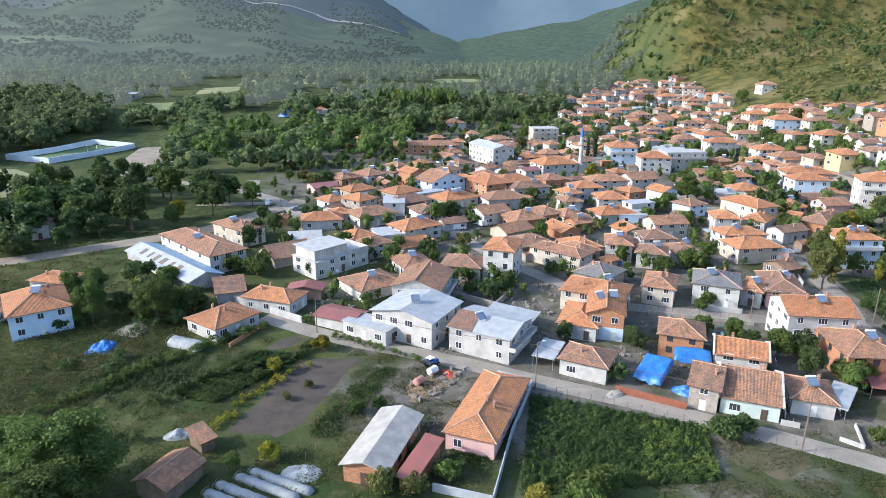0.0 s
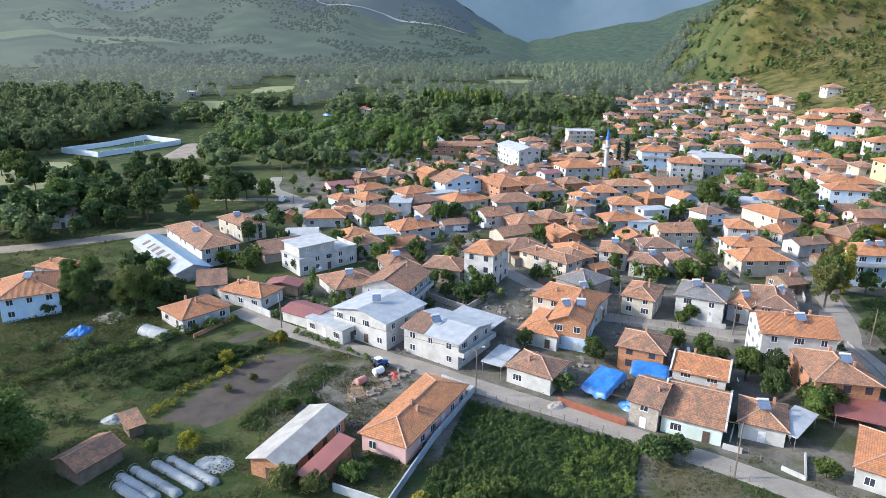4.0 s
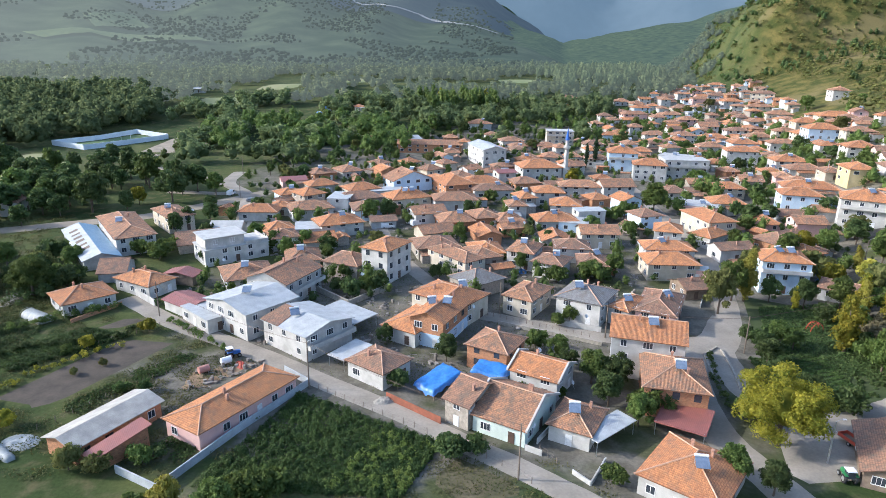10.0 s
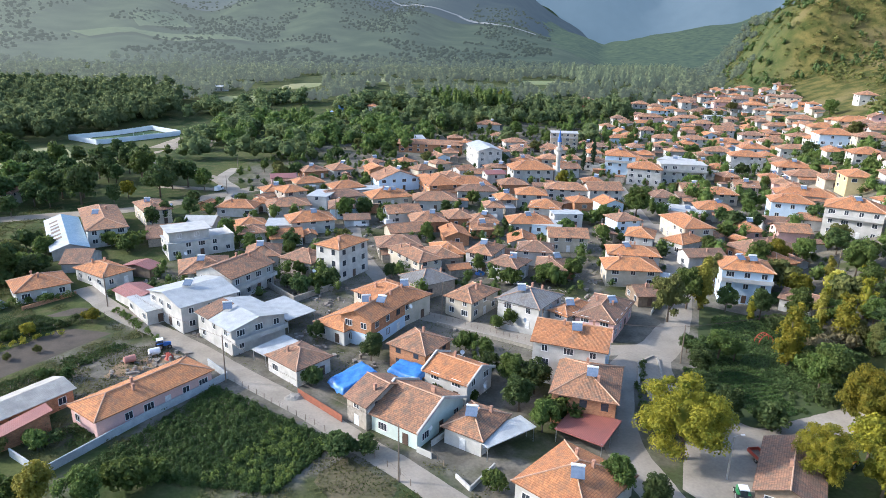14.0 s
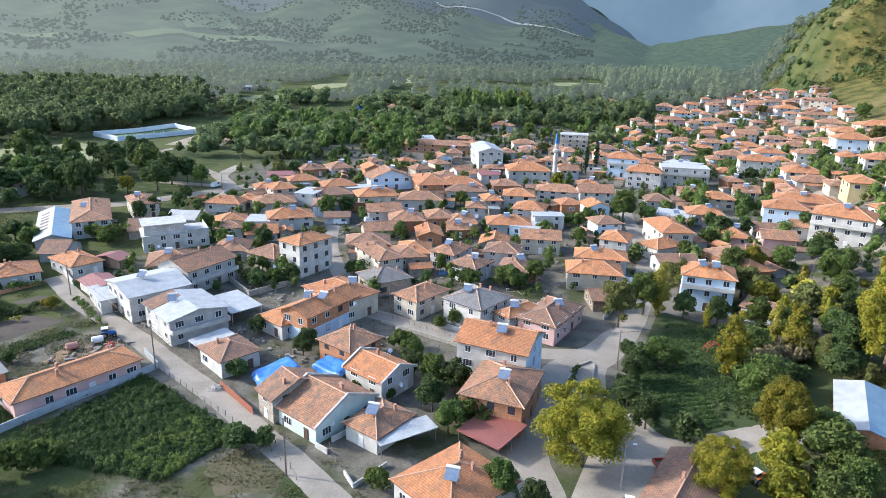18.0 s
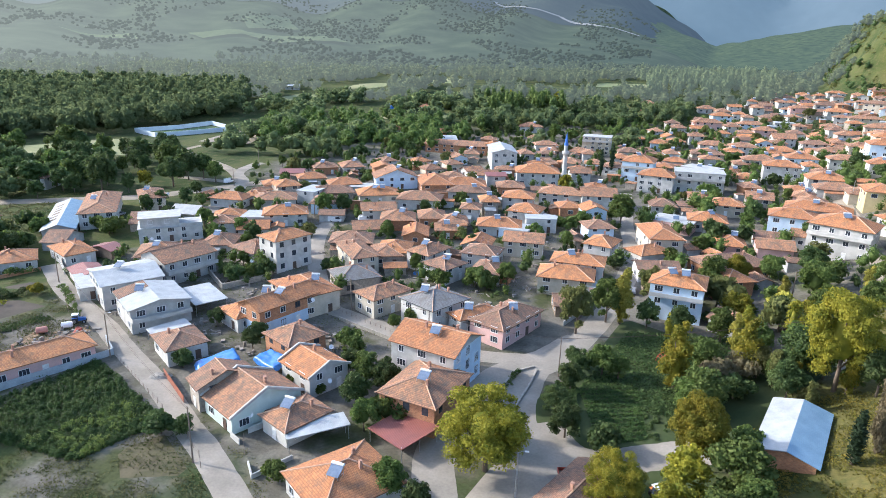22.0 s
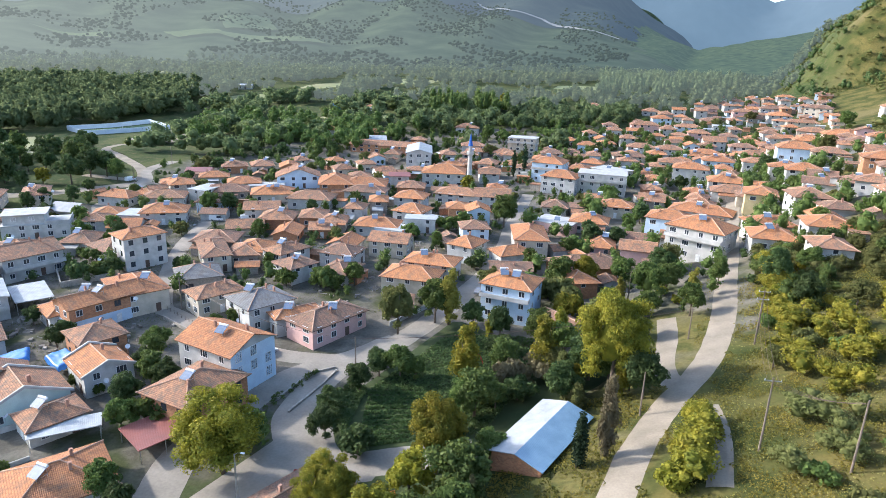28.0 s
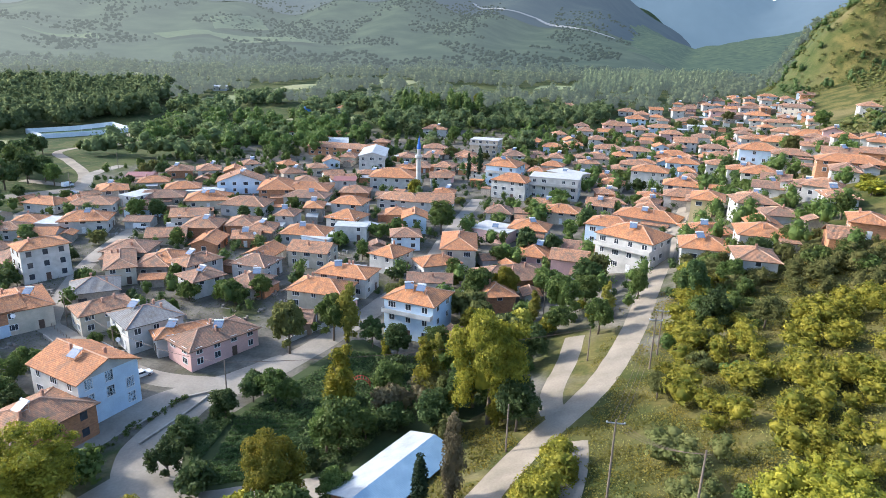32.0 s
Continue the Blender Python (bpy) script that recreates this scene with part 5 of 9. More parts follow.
house(133.6, 305.1, 11, 11.2, 9.0, 3.41094, "gable", "white", "rust")
house(150.4, 398.4, 85, 10.8, 10.0, 3.47957, "hip", "brick", "rust")
house(113.9, 323.6, 8, 11.0, 9.1, 3.90435, "hip", "brick", "rust", solar=1)
house(261.9, 264.4, -18, 10.5, 10.1, 3.70085, "gable", "pink", "brown", solar=1)
house(329.3, 521.1, -13, 12.3, 9.3, 3.86103, "hip", "white", "rust", solar=1)
house(220.1, 269.8, 68, 10.8, 8.7, 4.2896, "hip", "pink", "rust", solar=1)
house(264.1, 244.5, 66, 10.3, 8.5, 2.97969, "hip", "white", "brown", solar=1)
house(379.0, 579.1, -8, 12.1, 8.8, 3.96808, "hip", "stone", "brown")
house(306.7, 603.3, 85, 11.4, 10.4, 3.385, "hip", "stone", "rust")
house(160.4, 391.0, 91, 10.3, 9.4, 3.00745, "gable", "pink", "brown", solar=1)
house(327.4, 557.8, 84, 9.2, 10.2, 3.91071, "hip", "stone", "brown", solar=1)
house(375.2, 564.9, 77, 9.1, 8.9, 4.11755, "gable", "white", "brown", solar=1)
house(347.5, 522.5, 72, 10.3, 10.0, 3.89481, "gable", "brick", "rust", solar=1)
house(287.9, 337.0, 75, 9.7, 8.2, 3.30887, "hip", "white", "rust")
house(246.9, 340.4, 81, 11.3, 8.7, 3.84333, "hip", "sky", "orange")
house(225.8, 507.1, 9, 11.3, 8.4, 3.04793, "hip", "stone", "brown")
house(376.4, 607.4, 70, 10.4, 9.4, 4.26545, "gable", "white", "rust")
house(304.6, 351.8, 70, 9.9, 8.3, 4.19041, "hip", "pink", "rust")
house(351.8, 633.0, -2, 10.4, 8.7, 3.94809, "hip", "stone", "orange")
house(261.9, 515.1, 84, 10.7, 8.6, 3.96177, "hip", "white", "rust")
house(262.8, 559.6, -2, 11.9, 10.4, 3.4305, "gable", "white", "orange")
house(181.9, 271.8, -2, 11.4, 9.3, 3.15286, "gable", "stone", "rust", solar=1)
house(183.3, 402.2, 180, 11.8, 8.2, 4.00851, "hip", "sky", "rust")
house(312.3, 631.4, 169, 9.6, 10.1, 4.10389, "hip", "cream", "rust")
house(167.5, 342.1, 81, 11.0, 8.9, 3.26345, "gable", "white", "rust")
house(312.5, 462.5, 178, 12.3, 8.2, 3.65098, "gable", "white", "orange", solar=1)
house(196.5, 332.7, 54, 9.6, 8.4, 3.29212, "hip", "stone", "rust", solar=1)
house(307.5, 325.8, 169, 12.2, 9.4, 4.22432, "hip", "white", "orange")
house(71.1, 315.8, 118, 9.5, 9.8, 4.22656, "hip", "cream", "rust")
house(178.8, 211.6, 84, 11.4, 9.7, 3.49122, "hip", "pink", "orange", solar=1)
house(184.1, 349.2, -15, 12.1, 9.2, 4.27194, "hip", "white", "rust")
house(12.1, 246.8, 37, 9.6, 10.4, 4.01268, "hip", "stone", "rust")
house(246.2, 324.5, 68, 11.6, 10.2, 3.20864, "hip", "white", "rust")
house(239.4, 200.0, 87, 11.3, 9.7, 3.63111, "gable", "white", "orange")
house(298.7, 532.1, 89, 9.9, 9.7, 3.50025, "hip", "white", "rust")
house(38.2, 312.1, 130, 9.7, 8.1, 4.17923, "hip", "white", "rust", solar=1)
house(120.0, 377.2, 8, 12.2, 9.7, 3.18139, "hip", "stone", "rust")
house(352.0, 535.8, 164, 11.4, 9.3, 3.50777, "hip", "brick", "brown")
house(364.7, 576.9, -15, 10.9, 8.8, 3.52592, "hip", "white", "rust")
house(246.8, 210.9, 178, 11.1, 9.4, 3.02551, "hip", "white", "brown")
house(247.2, 239.9, 70, 10.4, 8.9, 3.95852, "hip", "white", "brown", solar=1)
house(286.7, 479.6, 84, 11.7, 8.3, 4.27267, "hip", "stone", "rust")
house(339.1, 627.3, 86, 11.0, 8.6, 3.9268, "gable", "cream", "rust", solar=1)
house(41.6, 289.4, 113, 11.1, 9.7, 4.28722, "gable", "brick", "orange")
house(306.0, 405.7, 157, 9.3, 10.0, 3.7641, "hip", "pink", "brown")
house(117.1, 366.5, 98, 9.3, 10.2, 3.04363, "hip", "cream", "brown", solar=1)
house(136.4, 235.2, 102, 9.6, 9.9, 4.05428, "gable", "sky", "orange")
house(333.1, 613.6, 85, 11.3, 9.8, 3.99773, "hip", "pink", "orange")
house(294.6, 466.2, 86, 11.1, 8.3, 2.95983, "hip", "brick", "rust")
house(260.7, 210.4, 265, 10.8, 9.3, 3.12974, "hip", "white", "rust", solar=1)
house(70.8, 336.4, 115, 10.5, 10.0, 3.30434, "gable", "sky", "rust")
house(243.2, 388.7, -1, 9.6, 9.8, 4.22151, "hip", "white", "rust", solar=1)
house(238.4, 435.3, 181, 10.6, 8.2, 3.51352, "gable", "white", "brown")
house(362.5, 532.3, 250, 9.9, 8.5, 3.95328, "gable", "sky", "rust")
house(92.1, 169.8, 58, 9.4, 9.2, 4.24889, "hip", "white", "brown", solar=1)
house(168.5, 412.4, -2, 11.6, 10.5, 4.10464, "hip", "white", "rust", solar=1)
house(267.3, 315.1, 78, 12.0, 8.5, 3.42801, "gable", "brick", "rust")
house(82.5, 305.5, 215, 9.3, 8.9, 3.72383, "gable", "white", "rust")
house(189.4, 202.7, 172, 10.2, 9.8, 3.84604, "gable", "pink", "rust")
house(174.9, 390.4, 268, 9.5, 8.6, 3.10992, "hip", "pink", "brown")
house(363.3, 624.8, 86, 9.2, 8.9, 3.39281, "hip", "white", "brown", solar=1)
house(294.4, 325.9, 164, 9.2, 8.1, 4.24842, "gable", "white", "rust")
house(137.2, 217.1, 105, 9.9, 9.9, 4.11598, "hip", "sky", "brown")
house(232.6, 460.2, 0, 10.7, 9.1, 3.06698, "hip", "cream", "rust")
house(307.5, 475.3, 179, 11.1, 9.5, 3.4799, "hip", "white", "brown")
house(242.7, 444.9, 173, 9.8, 8.1, 3.88762, "gable", "sky", "rust")
house(377.5, 620.1, 78, 9.8, 10.0, 4.19751, "hip", "pink", "rust")
house(99.9, 309.7, 11, 12.4, 8.2, 3.79561, "hip", "brick", "rust", solar=1)
house(222.2, 284.0, 78, 9.3, 9.1, 3.29136, "hip", "stone", "orange", solar=1)
house(76.2, 288.2, 112, 11.4, 10.2, 3.12935, "hip", "stone", "rust")
house(259.3, 529.5, 79, 9.1, 9.3, 2.99352, "hip", "white", "orange")
house(23.4, 299.8, 119, 12.5, 10.2, 3.66593, "hip", "white", "rust", solar=1)
house(338.3, 567.2, 177, 12.2, 8.2, 3.39295, "hip", "sky", "rust", solar=1)
house(98.8, 195.2, 86, 10.9, 9.3, 3.78256, "gable", "white", "rust")
house(205.5, 290.9, 95, 10.5, 8.3, 3.95822, "hip", "brick", "rust", solar=1)
house(230.8, 362.8, 86, 9.2, 9.6, 4.04481, "hip", "white", "rust", solar=1)
house(105.6, 360.8, 104, 12.0, 9.0, 3.9497, "hip", "white", "rust")
house(133.7, 316.8, 6, 9.7, 9.5, 4.1143, "hip", "pink", "orange")
house(194.4, 438.0, 100, 11.6, 8.5, 3.67499, "gable", "white", "orange", solar=1)
house(86.6, 208.5, 13, 9.1, 8.1, 3.35151, "gable", "brick", "rust", solar=1)
house(390.6, 611.5, 165, 10.6, 9.3, 2.96, "gable", "brick", "brown")
house(90.3, 295.8, 208, 11.3, 8.7, 3.26147, "gable", "sky", "rust")
house(309.7, 305.6, 65, 12.4, 9.4, 3.0436, "gable", "white", "orange", solar=1)
house(316.1, 541.8, -2, 12.1, 8.0, 3.64475, "gable", "stone", "rust")
house(127.8, 245.6, 102, 10.9, 8.5, 3.14855, "hip", "brick", "rust")
house(317.8, 431.6, 85, 10.0, 8.3, 3.88925, "hip", "white", "rust")
house(306.1, 568.2, 2, 10.2, 8.6, 3.20271, "hip", "sky", "rust")
house(257.8, 428.1, 87, 9.8, 9.7, 3.95413, "hip", "pink", "rust")
house(208.7, 389.5, 93, 11.6, 8.1, 3.76355, "hip", "brick", "rust", solar=1)
house(295.1, 270.1, -22, 9.6, 9.4, 3.83087, "gable", "brick", "rust")
house(302.9, 394.1, 150, 9.6, 9.9, 4.0005, "hip", "pink", "rust")
house(52.8, 323.9, 131, 9.4, 10.4, 3.12787, "hip", "cream", "orange")
house(278.3, 552.5, 91, 9.8, 8.8, 4.12974, "hip", "white", "rust")
house(243.1, 377.5, 83, 10.5, 10.0, 3.71974, "gable", "sky", "rust")
house(307.6, 588.6, 88, 11.7, 9.1, 3.81374, "hip", "white", "rust", solar=1)
house(140.3, 359.4, 91, 11.5, 8.6, 3.48142, "hip", "white", "rust")
house(255.6, 251.2, 162, 9.9, 9.4, 3.35029, "gable", "white", "brown", solar=1)
house(354.4, 487.1, 73, 11.9, 9.1, 3.53323, "hip", "cream", "rust", solar=1)
house(304.4, 338.5, 166, 11.4, 10.2, 3.74536, "hip", "brick", "brown")
house(170.2, 174.2, 110, 9.5, 8.8, 3.50276, "hip", "brick", "orange")
house(362.9, 518.1, 334, 11.5, 10.3, 3.15145, "gable", "brick", "orange")
house(353.6, 644.0, 81, 10.5, 8.1, 3.04287, "hip", "stone", "orange", solar=1)
house(320.3, 441.5, 175, 10.9, 9.2, 3.58333, "hip", "pink", "rust")
house(391.2, 622.7, 249, 10.4, 9.9, 4.07308, "hip", "sky", "brown")
house(139.9, 278.9, 92, 9.3, 9.5, 3.50589, "hip", "cream", "rust", solar=1)
house(202.6, 211.7, -18, 10.6, 8.1, 3.76582, "gable", "white", "rust", solar=1)
house(245.6, 454.9, 175, 9.9, 9.0, 4.27965, "hip", "white", "rust")
house(325.7, 629.0, 176, 10.5, 8.2, 3.7233, "hip", "white", "rust")
house(76.9, 349.3, 182, 9.9, 8.8, 4.05905, "hip", "cream", "rust", solar=1)
house(207.9, 279.5, 190, 9.6, 9.3, 3.53634, "hip", "white", "rust")
house(104.8, 172.2, 78, 11.3, 8.3, 3.95431, "hip", "white", "brown", solar=1)
house(293.8, 436.1, 86, 10.6, 9.5, 3.21922, "hip", "pink", "rust")
house(322.4, 407.8, 169, 12.3, 8.8, 4.22389, "hip", "white", "rust")
house(208.5, 331.8, 58, 10.9, 9.8, 3.18498, "hip", "white", "orange", solar=1)
house(317.5, 598.8, 85, 9.9, 8.3, 4.03394, "hip", "white", "rust")
house(226.4, 298.0, 79, 5.2, 4.1, 2.45511, "shed", "brick", "rust")
house(191.4, 190.2, 265, 5.5, 4.4, 2.63205, "flat", "grey", "brown")
house(381.9, 591.0, -6, 4.6, 4.4, 2.68115, "flat", "white", "tin")
house(175.1, 343.9, 79, 4.7, 4.0, 2.8385, "gable", "grey", "rust")
house(297.9, 482.2, 79, 4.0, 3.5, 2.3471, "gable", "brick", "brown")
house(211.2, 454.0, 4, 4.5, 3.8, 2.59347, "flat", "brown", "tin")
house(150.1, 171.3, 2, 6.0, 3.4, 2.7715, "gable", "brown", "rust")
house(159.6, 174.1, -2, 3.9, 3.2, 2.48481, "shed", "brown", "tin")
house(303.9, 623.3, 252, 5.4, 4.6, 2.61749, "gable", "stone", "rust")
house(244.8, 496.2, -7, 3.6, 3.2, 2.54234, "shed", "white", "brown")
house(219.0, 422.6, 87, 4.4, 4.9, 2.39168, "gable", "stone", "rust")
house(241.3, 303.6, 73, 6.4, 3.2, 2.4662, "shed", "grey", "brown")
house(173.6, 251.7, 1, 5.1, 3.6, 2.35316, "gable", "grey", "rust")
house(249.7, 194.9, 85, 4.2, 4.7, 2.47119, "gable", "stone", "brown")
house(93.2, 185.2, -11, 4.3, 3.6, 2.54083, "gable", "brick", "rust")
house(298.8, 303.5, 59, 6.2, 4.5, 2.4937, "flat", "grey", "tin")
house(149.9, 308.7, -8, 5.8, 3.2, 2.78001, "flat", "brick", "rust")
house(252.6, 387.2, 1, 6.5, 3.6, 2.68778, "shed", "brick", "tin")
house(78.9, 340.0, 269, 4.4, 4.3, 2.39131, "gable", "stone", "brown")
house(164.6, 353.0, 83, 3.8, 4.1, 2.36179, "flat", "white", "rust")
house(57.9, 235.0, 22, 4.1, 3.7, 2.79184, "gable", "stone", "rust")
house(231.9, 492.6, 2, 6.3, 4.4, 2.62244, "flat", "white", "brown")
house(29.0, 199.2, 110, 4.9, 3.8, 2.64766, "gable", "stone", "rust")
house(340.6, 482.6, 164, 5.6, 3.8, 2.38137, "flat", "grey", "rust")
house(121.9, 229.6, 97, 5.9, 4.4, 2.338, "shed", "brown", "tin")
house(204.1, 400.1, 188, 3.8, 3.8, 2.36058, "flat", "brick", "brown")
house(45.1, 235.4, 187, 6.3, 5.0, 2.49951, "shed", "brick", "brown")
house(238.4, 177.5, -8, 4.1, 3.7, 2.81687, "flat", "stone", "rust")
house(172.1, 200.7, 120, 4.6, 4.2, 2.49989, "gable", "brick", "rust")
house(254.1, 500.1, 76, 3.9, 3.1, 2.5758, "gable", "brick", "rust")
house(327.8, 423.3, 176, 4.9, 4.2, 2.80188, "shed", "grey", "rust")
house(116.9, 344.9, -2, 5.8, 3.8, 2.8173, "gable", "grey", "brown")
house(325.5, 646.3, -11, 6.2, 5.0, 2.69797, "gable", "grey", "brown")
house(281.0, 432.8, 82, 5.8, 3.8, 2.39087, "gable", "grey", "rust")
house(318.8, 528.1, -7, 3.6, 4.3, 2.38725, "gable", "brick", "tin")
house(321.4, 457.1, -17, 5.5, 3.3, 2.30288, "gable", "grey", "brown")
house(277.0, 299.1, -7, 4.6, 3.6, 2.66565, "flat", "white", "brown")
house(275.9, 511.1, 85, 5.8, 3.8, 2.6015, "flat", "grey", "rust")
house(296.3, 600.1, 170, 5.2, 3.3, 2.43218, "gable", "grey", "brown")
house(357.5, 581.6, 71, 5.3, 3.2, 2.67076, "gable", "brown", "rust")
house(288.2, 318.0, 254, 3.9, 4.2, 2.84565, "shed", "stone", "brown")
house(115.7, 273.5, 4, 6.2, 4.9, 2.68977, "gable", "stone", "brown")
house(247.8, 284.7, -13, 5.4, 4.5, 2.35818, "gable", "brown", "rust")
house(27.7, 291.3, 112, 4.1, 3.1, 2.46246, "gable", "brick", "brown")
house(340.8, 556.0, 265, 5.6, 4.3, 2.44499, "flat", "white", "brown")
house(289.1, 544.4, 179, 5.4, 3.3, 2.48763, "gable", "stone", "brown")
house(323.1, 568.1, 78, 3.8, 4.0, 2.38312, "gable", "brown", "tin")
house(283.8, 246.6, 76, 6.4, 4.4, 2.57254, "gable", "grey", "brown")
house(263.0, 539.7, 165, 3.7, 4.2, 2.69055, "gable", "grey", "brown")
house(77.4, 170.8, 20, 6.0, 4.2, 2.55775, "gable", "stone", "rust")
house(156.3, 293.7, -20, 4.3, 3.5, 2.6127, "flat", "stone", "rust")
house(301.2, 504.7, 78, 4.9, 4.8, 2.35242, "flat", "brick", "brown")
house(54.6, 287.2, 114, 5.0, 4.0, 2.82407, "gable", "brick", "brown")
house(129.4, 210.7, 112, 4.1, 4.8, 2.51134, "gable", "stone", "brown")
house(291.7, 566.1, 4, 5.6, 3.1, 2.68482, "flat", "brick", "brown")
house(-17.0, 234.6, 81, 5.4, 3.7, 2.7929, "gable", "brick", "rust")
house(346.0, 469.7, 259, 4.6, 3.9, 2.50224, "shed", "white", "rust")
house(120.3, 280.0, 93, 5.1, 4.4, 2.78567, "flat", "grey", "rust")
house(267.8, 531.0, 176, 4.7, 3.9, 2.63619, "shed", "brown", "brown")
house(317.6, 326.8, 164, 5.4, 3.4, 2.70967, "gable", "grey", "brown")
house(195.1, 388.4, 189, 4.6, 4.3, 2.58247, "flat", "white", "rust")
house(226.3, 439.8, 278, 5.6, 3.9, 2.46437, "gable", "grey", "brown")
house(272.4, 493.5, -9, 6.2, 4.1, 2.39375, "gable", "grey", "tin")
house(234.1, 500.1, 85, 4.8, 4.3, 2.34011, "gable", "grey", "brown")
house(329.4, 573.1, 84, 5.3, 3.1, 2.34213, "flat", "brick", "brown")
house(176.7, 312.7, -14, 6.3, 3.7, 2.6361, "gable", "brick", "rust")
house(205.9, 447.8, 86, 5.1, 4.6, 2.70011, "flat", "brown", "brown")
house(99.3, 254.1, 94, 3.8, 3.8, 2.34751, "flat", "stone", "tin")
house(324.2, 510.8, -12, 4.2, 3.6, 2.77283, "flat", "white", "rust")
house(130.4, 205.1, 120, 5.4, 3.5, 2.30394, "shed", "stone", "rust")
house(318.5, 332.0, 252, 4.1, 4.0, 2.83059, "gable", "grey", "brown")
house(279.6, 405.0, 184, 6.0, 5.0, 2.45674, "shed", "stone", "brown")
house(278.7, 580.6, 86, 6.3, 4.5, 2.43952, "flat", "brown", "tin")
house(288.7, 558.8, 8, 6.0, 3.8, 2.5117, "gable", "grey", "rust")
house(315.3, 566.8, 79, 3.6, 3.5, 2.49655, "shed", "white", "brown")
house(282.1, 534.2, 3, 5.6, 3.6, 2.50768, "gable", "white", "rust")
house(287.8, 290.0, 81, 5.6, 5.0, 2.45751, "gable", "brown", "rust")
house(263.3, 382.1, 87, 4.1, 4.2, 2.494, "gable", "white", "brown")
house(87.9, 285.1, 12, 3.7, 4.7, 2.48871, "gable", "stone", "brown")
house(324.4, 450.3, -12, 4.0, 5.0, 2.8184, "shed", "brown", "tin")
house(203.7, 363.6, 85, 3.8, 3.6, 2.51656, "gable", "brown", "brown")
house(278.1, 283.5, -14, 5.5, 3.1, 2.48709, "gable", "white", "brown")
house(5.3, 274.8, 24, 5.1, 4.3, 2.50232, "flat", "stone", "brown")
house(2.0, 245.7, 43, 6.5, 4.4, 2.75867, "gable", "white", "rust")
house(179.1, 178.5, 103, 5.5, 4.4, 2.45341, "gable", "grey", "rust")
house(220.3, 375.5, 78, 4.9, 3.5, 2.45934, "shed", "brick", "tin")
house(170.0, 398.7, 365, 6.5, 3.8, 2.4297, "gable", "stone", "brown")
house(338.8, 476.0, 251, 4.9, 4.8, 2.8182, "gable", "white", "rust")
house(178.5, 380.0, 182, 5.9, 3.4, 2.49287, "gable", "brown", "brown")
house(188.3, 412.0, 277, 6.0, 4.1, 2.78187, "shed", "white", "brown")
house(73.5, 296.6, 116, 4.0, 3.5, 2.39845, "shed", "stone", "rust")
house(364.5, 588.8, 66, 4.5, 3.1, 2.66698, "flat", "brick", "tin")
house(172.9, 257.1, 5, 5.0, 4.4, 2.84438, "shed", "grey", "brown")
house(134.6, 271.0, 174, 5.5, 3.4, 2.6868, "gable", "brick", "rust")
house(202.3, 456.6, 101, 4.2, 4.2, 2.73145, "gable", "brown", "brown")
house(245.8, 532.7, 178, 5.8, 3.8, 2.65115, "flat", "stone", "rust")
house(356.0, 559.4, -33, 5.7, 3.8, 2.70133, "flat", "grey", "rust")
house(293.1, 393.8, 144, 4.0, 4.5, 2.74062, "gable", "stone", "brown")
house(165.3, 205.0, 205, 4.8, 4.9, 2.65975, "gable", "grey", "rust")
house(308.3, 523.6, 81, 4.1, 4.5, 2.55798, "shed", "white", "rust")
house(128.2, 189.1, -10, 6.0, 4.0, 2.42308, "flat", "brown", "tin")
house(284.0, 300.8, -13, 4.8, 4.4, 2.4102, "flat", "white", "rust")
house(271.6, 362.8, 76, 4.6, 3.3, 2.59745, "flat", "brown", "tin")
house(263.5, 409.5, 88, 3.9, 3.9, 2.6603, "flat", "stone", "rust")
house(243.8, 525.4, 185, 6.1, 4.8, 2.73297, "flat", "white", "rust")
house(29.2, 282.9, 115, 4.1, 4.6, 2.50153, "gable", "brown", "rust")
house(295.9, 544.1, 178, 5.0, 3.3, 2.66334, "gable", "brown", "tin")
house(39.1, 301.0, 223, 4.2, 4.4, 2.3855, "gable", "grey", "rust")
house(324.0, 638.8, -15, 4.2, 4.2, 2.44401, "flat", "grey", "rust")
house(152.7, 338.1, 88, 3.8, 3.7, 2.31525, "gable", "brown", "tin")
house(193.0, 410.1, 282, 5.6, 3.3, 2.76267, "gable", "stone", "rust")
house(269.6, 374.6, 92, 4.7, 4.1, 2.83229, "shed", "brick", "brown")
house(133.2, 366.3, 85, 5.3, 4.0, 2.51444, "gable", "grey", "brown")
house(226.2, 453.2, 89, 4.1, 3.2, 2.46189, "flat", "brick", "brown")
house(353.7, 624.5, -9, 4.6, 3.4, 2.40492, "flat", "brown", "brown")
house(293.4, 401.7, 140, 5.9, 3.1, 2.82376, "gable", "stone", "tin")
house(319.8, 346.0, 160, 6.4, 3.6, 2.47527, "shed", "brown", "brown")
house(53.4, 314.0, 219, 6.0, 4.1, 2.35282, "flat", "brick", "brown")
house(246.7, 431.7, 179, 5.0, 4.2, 2.72035, "gable", "grey", "brown")
house(335.3, 554.9, 263, 3.8, 3.4, 2.44179, "shed", "brick", "rust")
house(345.5, 492.7, 160, 5.6, 3.8, 2.78602, "gable", "white", "tin")
house(357.6, 611.6, 97, 5.4, 3.1, 2.82935, "gable", "stone", "brown")
house(197.7, 365.2, 180, 5.6, 3.0, 2.54153, "gable", "stone", "brown")
house(211.2, 360.3, 77, 5.2, 3.5, 2.31027, "flat", "grey", "brown")
house(199.5, 281.2, 194, 3.6, 3.3, 2.61296, "flat", "white", "brown")
house(81.0, 246.5, 94, 4.2, 3.9, 2.55499, "flat", "grey", "rust")
house(34.7, 304.3, 228, 4.5, 4.9, 2.46523, "flat", "stone", "brown")

